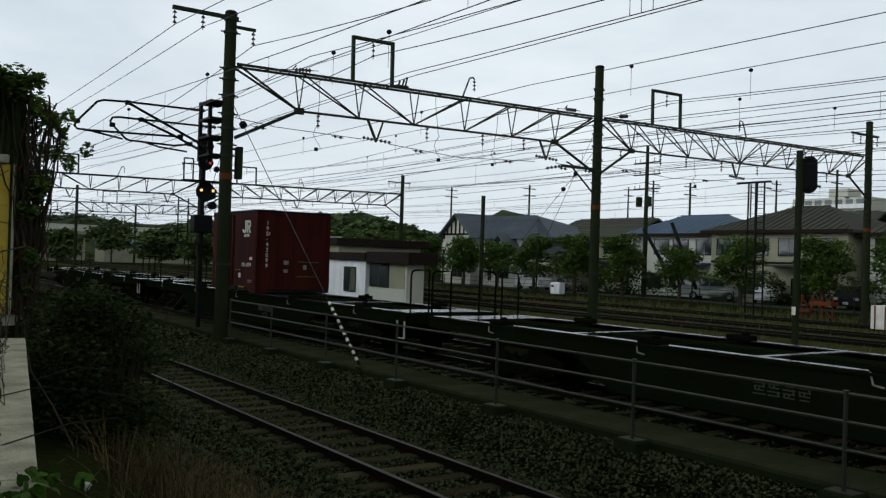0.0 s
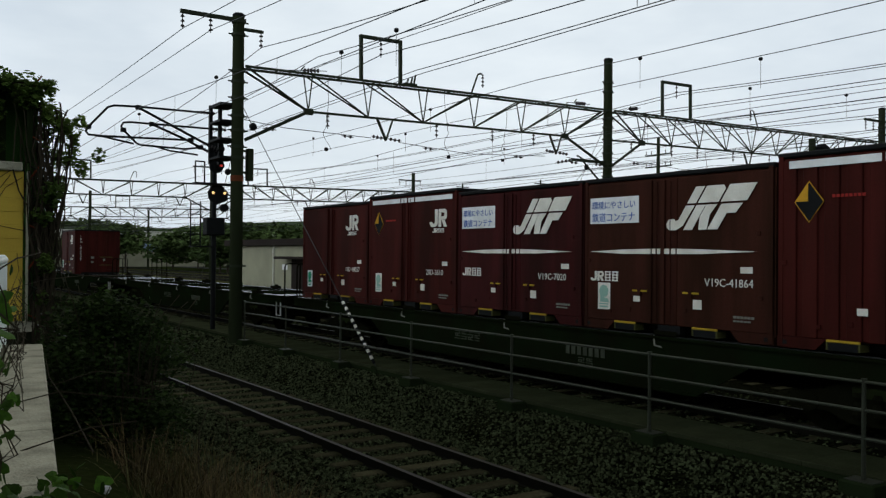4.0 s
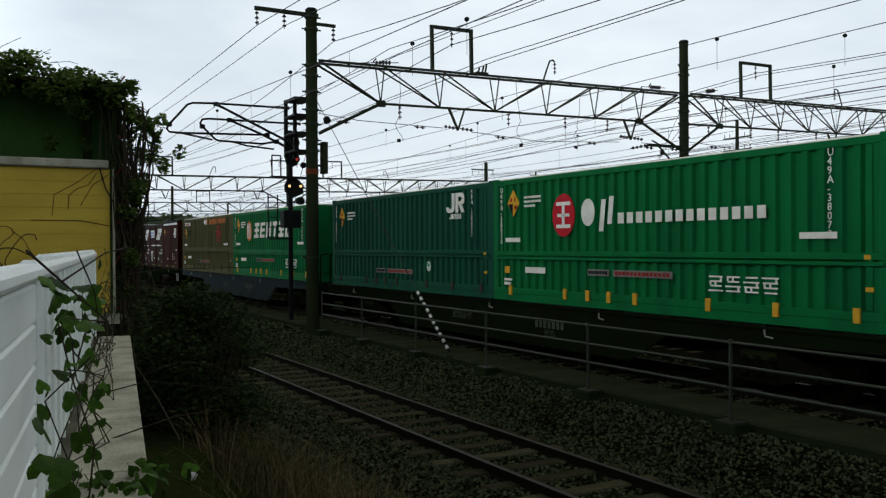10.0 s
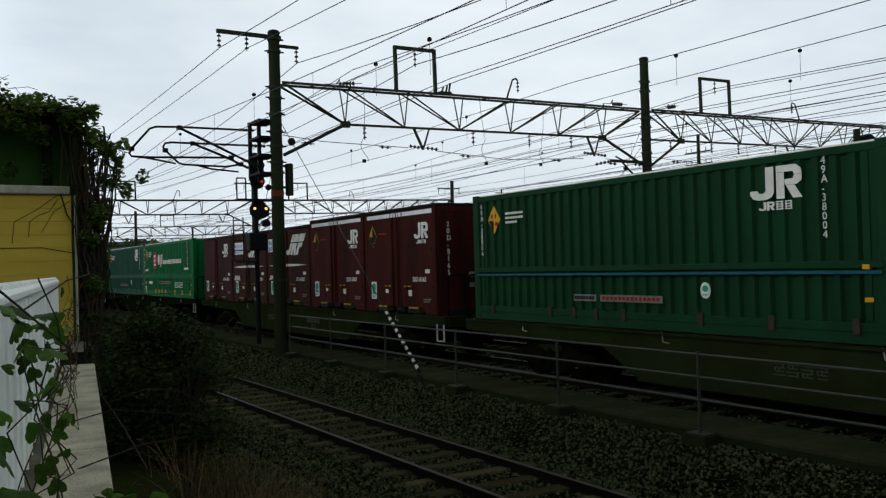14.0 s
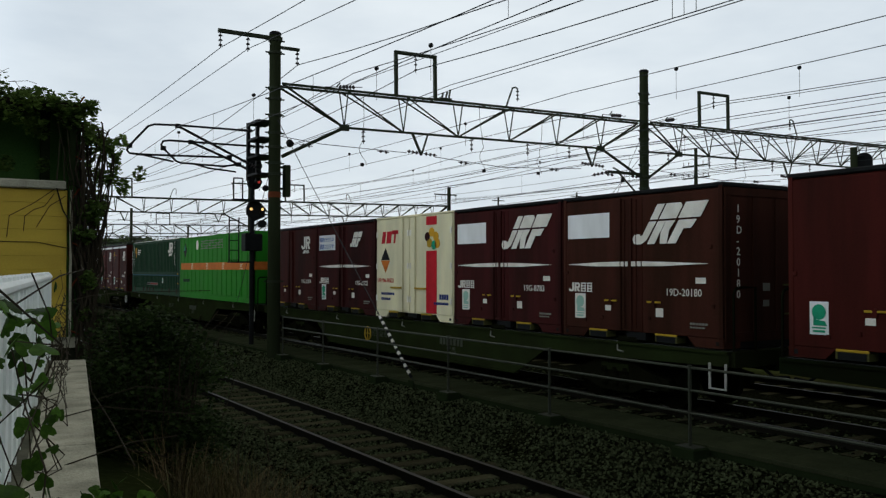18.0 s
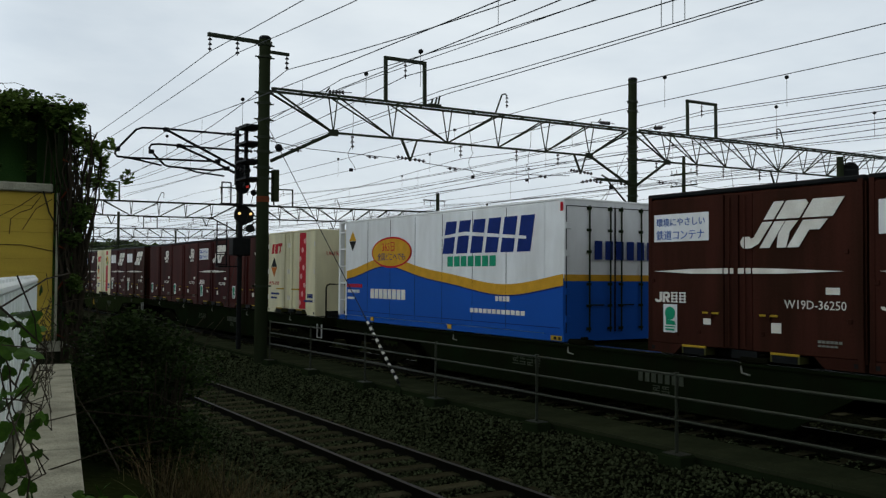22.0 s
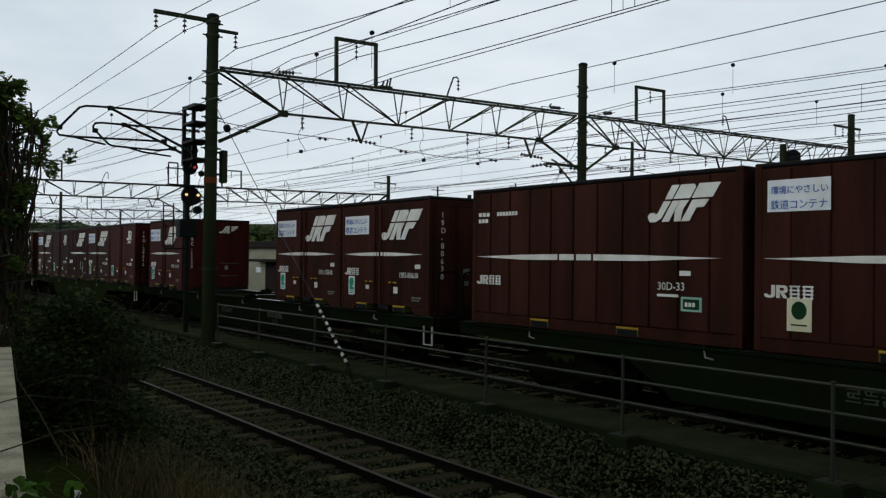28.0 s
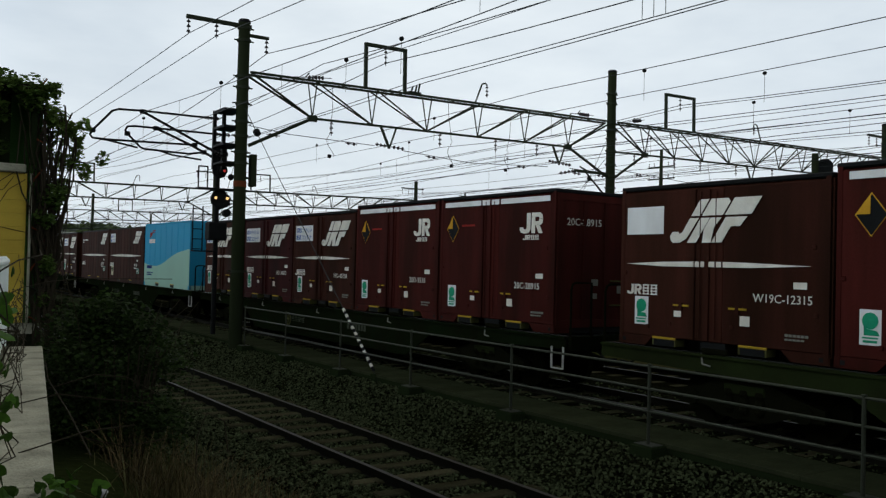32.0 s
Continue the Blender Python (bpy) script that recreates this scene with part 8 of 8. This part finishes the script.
# ---- ivy over the shed ----
ivy = empty("ivy", None, "dense green ivy hanging over the shed roof and corner", "climbing plant")
rng = random.Random(31)
cs = []
for i in range(120):
    x = -2.0 + 3.35 * rng.random()
    cs.append(((x, SY - 0.10 + rng.random() * 0.5, 3.97 - 0.22 * max(0.0, x - 0.7) + rng.random() * 0.12), (0.15, 0.18, 0.06)))
for i in range(26):
    x = rng.uniform(0.2, 1.45)
    cs.append(((x, SY - 0.06, rng.uniform(3.70, 3.95) - 0.10 * max(0.0, x - 0.5)), (0.11, 0.10, 0.06)))
for i in range(60):
    z = rng.uniform(2.75, 3.88) if i < 48 else rng.uniform(1.8, 2.8)
    w = 0.10 + 0.50 * math.exp(-((z - 3.25) / 0.34) ** 2)
    cs.append(((1.42 + rng.random() ** 0.8 * w, SY + rng.uniform(-0.22, 0.3), z), (0.06, 0.10, 0.08)))
for i in range(6):
    cs.append(((rng.uniform(0.7, 1.2), SY + 0.1, rng.uniform(3.25, 3.75)), (0.06, 0.05, 0.08)))
vs, fs = leaf_cloud(cs, 12500, 0.043, rng)
o = new("foliage", leaf_mesh("foliage", vs, fs, "ivy"))
o.parent, o["kind"] = ivy, "stuff"
bm = bmesh.new()
for i in range(70):
    x, y, z = rng.uniform(1.38, 1.62), SY - 0.08 + rng.random() * 0.2, rng.uniform(1.2, 2.4)
    pts = [(x, y, z)]
    for k in range(7):
        x = min(1.72, x + rng.uniform(-0.07, 0.07))
        y += rng.uniform(-0.05, 0.05)
        z += rng.uniform(0.12, 0.34)
        pts.append((x, y, min(z, 3.80 - 0.7 * max(0.0, x - 1.45))))
    chain(bm, pts, 0.004 + 0.006 * rng.random(), 4)
for i in range(44):
    x, y, z = rng.uniform(-2, 1.0), SY - 0.1, 3.92
    pts = [(x, y, z)]
    for k in range(5):
        x += rng.uniform(-0.14, 0.16)
        z += rng.uniform(-0.02, 0.09)
        pts.append((x, y + rng.uniform(-0.1, 0.1), z))
    chain(bm, pts, 0.0026, 4)
o = part("stem_tangle", bm, "stem", ivy)
o["kind"] = "stuff"
for pts in ([(0.94, 2.66), (0.95, 2.8), (1.02, 2.86), (1.12, 2.9), (1.2, 3.02)], [(0.62, 2.56), (1.05, 2.56), (1.35, 2.5)], [(0.8, 2.6), (0.82, 2.8), (1.02, 2.92), (1.25, 3.1)], [(1.05, 2.7), (1.16, 2.9), (1.3, 3.0)]):
    bm = bmesh.new()
    chain(bm, [(x, SY - 0.015, z) for x, z in pts], 0.0035, 5)
    part("runner", bm, "stem", ivy, "bare brown runner on the yellow boards")
rng = random.Random(37)
for i in range(26):      # curled bare tendrils rising behind the fence top
    x, z, a = rng.uniform(-1.4, 0.55), rng.uniform(1.95, 2.15), rng.uniform(0.6, 2.4)
    if i < 3:
        x, a = 0.74 + 0.05 * i, 1.5
    y, bend, pts = SY - 0.10 - 0.15 * rng.random(), rng.uniform(-0.25, 0.25), []
    for k in range(13):
        pts.append((x, y, z))
        a += bend + rng.uniform(-0.35, 0.35)
        if k > 8 and i > 2:
            a += 0.7 if bend > 0 else -0.7
        x += 0.050 * math.cos(a)
        z = min(2.72, max(1.9, z + 0.050 * math.sin(a)))
    bm = bmesh.new()
    chain(bm, pts, 0.0034 + 0.0025 * rng.random(), 5)
    part("tendril", bm, "stem", ivy, "curled bare brown tendril")

# ---- shrub under the shed corner ----
shrub = empty("shrub", None, "dense dark green shrub below the retaining wall", "shrub")
rng = random.Random(41)
cs = []
for i in range(90):
    a, b = rng.random() * 6.283, rng.random()
    cs.append(((1.84 + 0.60 * math.cos(a) * b, 8.0 + 0.8 * math.sin(a) * b, 0.66 + 1.36 * rng.random() * (1 - 0.40 * b)), (0.24, 0.24, 0.2)))
vs, fs = leaf_cloud(cs, 24000, 0.036, rng)
o = new("foliage", leaf_mesh("foliage", vs, fs, "ivy_dark"))
o.parent, o["kind"] = shrub, "stuff"
bm = bmesh.new()
for i in range(30):
    a = rng.random() * 6.283
    chain(bm, [(2.0 + 0.1 * math.cos(a), 8.0 + 0.1 * math.sin(a), 0.1), (1.92 + 0.3 * math.cos(a), 8 + 0.35 * math.sin(a), 0.8), (1.86 + 0.42 * math.cos(a), 8 + 0.6 * math.sin(a), 1.3 + 0.3 * rng.random())], 0.007, 4)
for i in range(40):
    a, q = rng.random() * 6.283, rng.uniform(0.35, 0.75)
    x, y, z = 1.84 + q * math.cos(a), 8.0 + q * math.sin(a), rng.uniform(1.1, 1.9)
    chain(bm, [(x, y, z - 0.3), (x + 0.1 * math.cos(a), y + 0.1 * math.sin(a), z), (x + rng.uniform(0.05, 0.3) * math.cos(a), y + 0.2 * math.sin(a), z + rng.uniform(0.05, 0.25))], 0.004, 4)
o = part("branchwork", bm, "stem", shrub)
o["kind"] = "stuff"

# ---- dry stalks and weeds on the bank ----
bm_v, bm_f = [], []


def blade(x, y, z, h, w, lean, az, bend):
    n = len(bm_v)
    dx, dy = math.cos(az), math.sin(az)
    px, py = -dy * w, dx * w
    for k, u in enumerate((0.0, 0.45, 0.8, 1.0)):
        ox = lean * u + bend * u * u
        ww = (1 - 0.75 * u)
        bm_v.append((x + dx * ox * h - px * ww, y + dy * ox * h - py * ww, z + h * u * (1 - 0.25 * abs(bend) * u)))
        bm_v.append((x + dx * ox * h + px * ww, y + dy * ox * h + py * ww, z + h * u * (1 - 0.25 * abs(bend) * u)))
    for k in range(3):
        bm_f.append((n + 2 * k, n + 2 * k + 1, n + 2 * k + 3, n + 2 * k + 2))


rng = random.Random(51)
for i in range(2600):
    y = rng.uniform(2.8, 7.2)
    x = rng.uniform(0.75 + 0.155 * (y - 3) + 0.3, 3.0)
    if (x - 2.0) ** 2 + (y - 8.0) ** 2 < 0.5:
        continue
    blade(x, y, ground_height(x, y) - 0.02, rng.uniform(0.15, 0.52), rng.uniform(0.002, 0.0045), rng.uniform(0, 0.5), rng.random() * 6.283, rng.uniform(-0.8, 1.2))
me = bpy.data.meshes.new("dry_stalks")
me.from_pydata(bm_v, [], bm_f)
me.materials.append(M["dry"])
tagged(new("dry_stalks", me), "tangled dry brown stalks on the bank", "dry grass", kind="stuff")
bm_v, bm_f = [], []
for i in range(900):
    y = rng.uniform(2.0, 12.0)
    x = rng.uniform(0.9 + 0.155 * (y - 3), 4.2)
    blade(x, y, ground_height(x, y) - 0.02, rng.uniform(0.08, 0.28), rng.uniform(0.004, 0.009), rng.uniform(0, 0.4), rng.random() * 6.283, rng.uniform(-0.4, 0.8))
for i in range(26000):
    x, y = rng.choice((rng.uniform(20.5, 28.0), rng.uniform(28.0, 38), rng.uniform(33.0, 36.5), rng.uniform(38.4, 47), rng.uniform(38.4, 47))), rng.uniform(14, 100)
    blade(x, y, -0.25, rng.uniform(0.08, 0.34), rng.uniform(0.008, 0.02), rng.uniform(0, 0.4), rng.random() * 6.283, rng.uniform(-0.4, 0.8))
me = bpy.data.meshes.new("weeds")
me.from_pydata(bm_v, [], bm_f)
me.materials.append(M["weed"])
tagged(new("weeds", me), "green and straw-coloured weeds between the tracks", "weeds", kind="stuff")
for pts in ([(2.2, 6.6, 0.2), (2.21, 6.6, 0.95), (2.28, 6.6, 1.12), (2.42, 6.6, 1.05), (2.46, 6.6, 0.8)], [(1.75, 6.4, 0.3), (1.72, 6.4, 0.9), (1.66, 6.4, 1.0)], [(1.45, 6.9, 0.95), (1.7, 6.7, 0.9), (2.0, 6.7, 0.93)]):
    bm = bmesh.new()
    chain(bm, pts, 0.005, 5)
    tagged(part("dead_twig", bm, "stem"), "bare grey twig sticking out of the bank", "twig", "twigs on the bank")
pl = empty("scrap", None, "crumpled white scrap lying on the bank", "litter")
bm = bmesh.new()
bmesh.ops.create_icosphere(bm, subdivisions=2, radius=0.05)
for v in bm.verts:
    v.co *= 0.6 + 0.8 * (0.5 + noise.noise(v.co * 40))
part("sheet", bm, "white", pl)
pl.location = (1.35, 5.8, ground_height(1.35, 5.8) + 0.04)
pl.scale = (0.6, 0.6, 0.6)

# ---- vine on the white fence: single large leaves ----
vine = empty("grape_vine", None, "climbing vine with broad green leaves over the fence", "climbing plant")
LOBES = [(0, -0.10), (0.18, -0.30), (0.46, -0.26), (0.50, 0.02), (0.42, 0.22), (0.30, 0.30), (0.24, 0.44), (0, 0.62)]
bm = bmesh.new()
c = bm.verts.new((0, 0, 0.03))
rim = [bm.verts.new((x, y, -0.09 * abs(x) - 0.05 * y * y)) for x, y in LOBES] + [bm.verts.new((-x, y, -0.09 * abs(x) - 0.05 * y * y)) for x, y in LOBES[-2:0:-1]]
for i in range(len(rim)):
    bm.faces.new((c, rim[i], rim[(i + 1) % len(rim)]))
leaf = bpy.data.meshes.new("leaf")
bm.to_mesh(leaf)
bm.free()
leaf.materials.append(M["vine"])
rng = random.Random(61)
spots = []
# clumps hanging on the yard side of the fence: way, height, spread, count
for l, z, dl, dz, n in ((-6.05, 2.19, 0.10, 0.03, 6), (-5.25, 2.14, 0.25, 0.05, 13), (-5.7, 2.08, 0.15, 0.06, 9), (-5.85, 1.97, 0.14, 0.05, 8), (-5.2, 1.95, 0.2, 0.05, 7), (-4.3, 1.75, 0.12, 0.05, 4), (-6.6, 1.98, 0.1, 0.04, 5), (-4.4, 2.02, 0.5, 0.10, 6), (-5.5, 1.84, 0.2, 0.05, 4)):
    for i in range(n):
        spots.append((along(FB, 0.03 + 0.12 * rng.random(), l + rng.gauss(0, dl)), z + rng.gauss(0, dz), 0.046))
for i in range(64):      # over the near end of the coping
    spots.append((Vector((rng.uniform(0.12, 0.50), rng.uniform(2.42, 2.82), 0)), 1.60 + 0.07 * rng.random(), 0.046))
for i in range(12):
    spots.append((Vector((rng.uniform(0.50, 0.62), rng.uniform(2.65, 2.85), 0)), 1.60 + 0.06 * rng.random(), 0.05))
for p, z, s in spots:
    o = new("leaf", leaf)
    o.parent = vine
    s *= rng.uniform(0.6, 1.25)
    o.matrix_basis = Matrix.LocRotScale((p.x, p.y, z), Euler((rng.uniform(0.1, 1.9), rng.uniform(-0.9, 0.9), rng.uniform(-1.6, 1.6))), (s, s, s))
for i in range(34):
    l = rng.uniform(-6.3, -0.6)
    p = along(FB, 0.05, l)
    bm = bmesh.new()
    pts = [(p.x, p.y, rng.uniform(1.5, 1.7))]
    for k in range(6):
        q = along(FB, 0.05 + rng.uniform(0, 0.12), l + (k + 1) * rng.uniform(-0.10, 0.16))
        pts.append((q.x, q.y, min(2.32, pts[-1][2] + rng.uniform(-0.03, 0.17))))
    chain(bm, pts, rng.uniform(0.0012, 0.0026), 5)
    part("stem", bm, "stem", vine)
for pts in ([(0.55, 4.3, 1.62), (0.8, 4.35, 1.66), (1.0, 4.3, 1.63), (1.25, 4.4, 1.58)], [(0.5, 3.4, 1.6), (0.75, 3.5, 1.64), (0.95, 3.6, 1.63)], [(0.80, 6.7, 1.98), (1.0, 6.9, 2.06), (1.2, 7.1, 2.10), (1.5, 7.4, 2.12), (1.9, 7.7, 2.115), (2.4, 8.0, 2.11)], [(0.7, 3.2, 1.61), (0.78, 4.0, 1.63), (0.9, 5.2, 1.62), (1.02, 6.0, 1.63)], [(0.85, 4.9, 1.61), (1.1, 5.0, 1.66), (1.3, 5.1, 1.62), (1.5, 5.15, 1.5)], [(0.2, 2.3, 2.2), (0.45, 3.2, 2.28), (0.75, 4.6, 2.3), (0.9, 5.6, 2.33)]):
    bm = bmesh.new()
    chain(bm, pts, 0.0028, 5)
    part("stem", bm, "stem", vine)


# ---- pieces: sleepers and loose ballast ----
for i in range(64):
    o = new("sleeper", slm)
    o.parent, o.matrix_basis = siding_bed, pose(6.20, 1.0 + i * 0.62, -0.432, 0, 0, (i * 7919 % 13 - 6) * 0.25)
bm = bmesh.new()
for tx, tz in RAILS[1:]:
    for i in range(150):
        y = 4 + i * 0.62
        box(bm, tx - 1.0, tx + 1.0, y - 0.1, y + 0.1, tz - 0.3, tz - 0.12)
tagged(part("far_sleepers", bm, "sleeper"), "weathered concrete sleepers under the yard tracks", "sleepers", kind="stuff")

rs = np.random.RandomState(3)


def stones(n, x0, x1, y0, y1, height, size):
    """Angular stones: squashed, turned octahedra, resting on the surface."""
    x, y = rs.uniform(x0, x1, n), rs.uniform(y0, y1, n)
    z = np.array([height(a, b) for a, b in zip(x, y)])
    keep = ~np.isnan(z)
    x, y, z = x[keep], y[keep], z[keep]
    n = len(x)
    base = np.array([(1, 0, 0), (-1, 0, 0), (0, 1, 0), (0, -1, 0), (0, 0, 1), (0, 0, -1)], float)
    v = base[None] * rs.uniform(0.55, 1.2, (n, 6, 1)) + rs.uniform(-0.28, 0.28, (n, 6, 3))
    a, b = rs.uniform(0, 6.28, n), rs.uniform(0, 6.28, n)
    ca, sa, cb, sb = np.cos(a)[:, None], np.sin(a)[:, None], np.cos(b)[:, None], np.sin(b)[:, None]
    X, Y, Z = v[..., 0], v[..., 1], v[..., 2] * 0.75
    X, Y = X * ca - Y * sa, X * sa + Y * ca
    Y, Z = Y * cb - Z * sb, Y * sb + Z * cb
    s = (size * rs.uniform(0.55, 1.3, n))[:, None]
    P = np.stack([X * s + x[:, None], Y * s + y[:, None], Z * s + z[:, None] + s * 0.25], -1).reshape(-1, 3)
    tri = np.array([(0, 2, 4), (2, 1, 4), (1, 3, 4), (3, 0, 4), (2, 0, 5), (1, 2, 5), (3, 1, 5), (0, 3, 5)])
    F = (tri[None] + (np.arange(n) * 6)[:, None, None]).reshape(-1, 3)
    return P, F


def near_surface(x, y):
    if 5.30 < x < 7.10 and abs(((y - 1.0 + 0.31) % 0.62) - 0.31) < (0.125 if 5.67 < x < 6.73 else 0.07):
        return float("nan")
    if abs(x - 5.634) < 0.075 or abs(x - 6.766) < 0.075:
        return float("nan")
    g = ground_height(x, y)
    bed = -0.46 if 4.45 < x < 7.85 else (-0.46 - (4.45 - x) / 1.6 if x < 4.45 else -0.46 - (x - 7.85) / 1.6)
    return max(g, bed)


P1, F1 = stones(64000, 3.2, 8.95, 3.5, 24, near_surface, 0.029)
P2, F2 = stones(15000, 4.2, 8.95, 24, 42, near_surface, 0.05)
P3, F3 = stones(9000, 9.95, 13.3, 2, 40, lambda x, y: -0.15, 0.045)
P = np.concatenate([P1, P2, P3])
F = np.concatenate([F1, F2 + len(P1), F3 + len(P1) + len(P2)])
me = bpy.data.meshes.new("loose_ballast")
me.from_pydata(P.tolist(), [], F.tolist())
me.materials.append(M["stone"])
tagged(new("loose_ballast", me), "loose dark crushed stone around the sleepers", "gravel", kind="stuff")


# ---- movement ----
def motions():
    for ob, u, x, z in CARRIED:
        walk(ob, [(t, pose(x, u + s, z)) for t, s in RUN])
    # wheels turn while their wagon is near: one row every second frame
    ts, ss = [r[0] for r in RUN], [r[1] for r in RUN]
    for ob, u, x, z in CARRIED:
        for w in ob.children:
            if not w.name.startswith("wheelset"):
                continue
            y0 = u + w.location.y
            rows, turn = [], 0.0
            for i in range(481):
                t = i / 15
                y = y0 + float(np.interp(t, ts, ss))
                inside = -3 < y < 62
                if i in (0, 480) or inside:
                    rows.append((t, pose(*w.location, -math.degrees(y / 0.43) if inside else 0.0)))
            walk(w, rows)
    walk(van_a, [(t, pose(50.3, 58.6 - 14.5 * t, -0.03)) for t in (0, 8, 16, 24, 32)])
    walk(van_b, [(t, pose(50.3, 62.4 + 13.0 * (26.8 - t), -0.03)) for t in (0, 8, 16, 24, 32)])


motions()
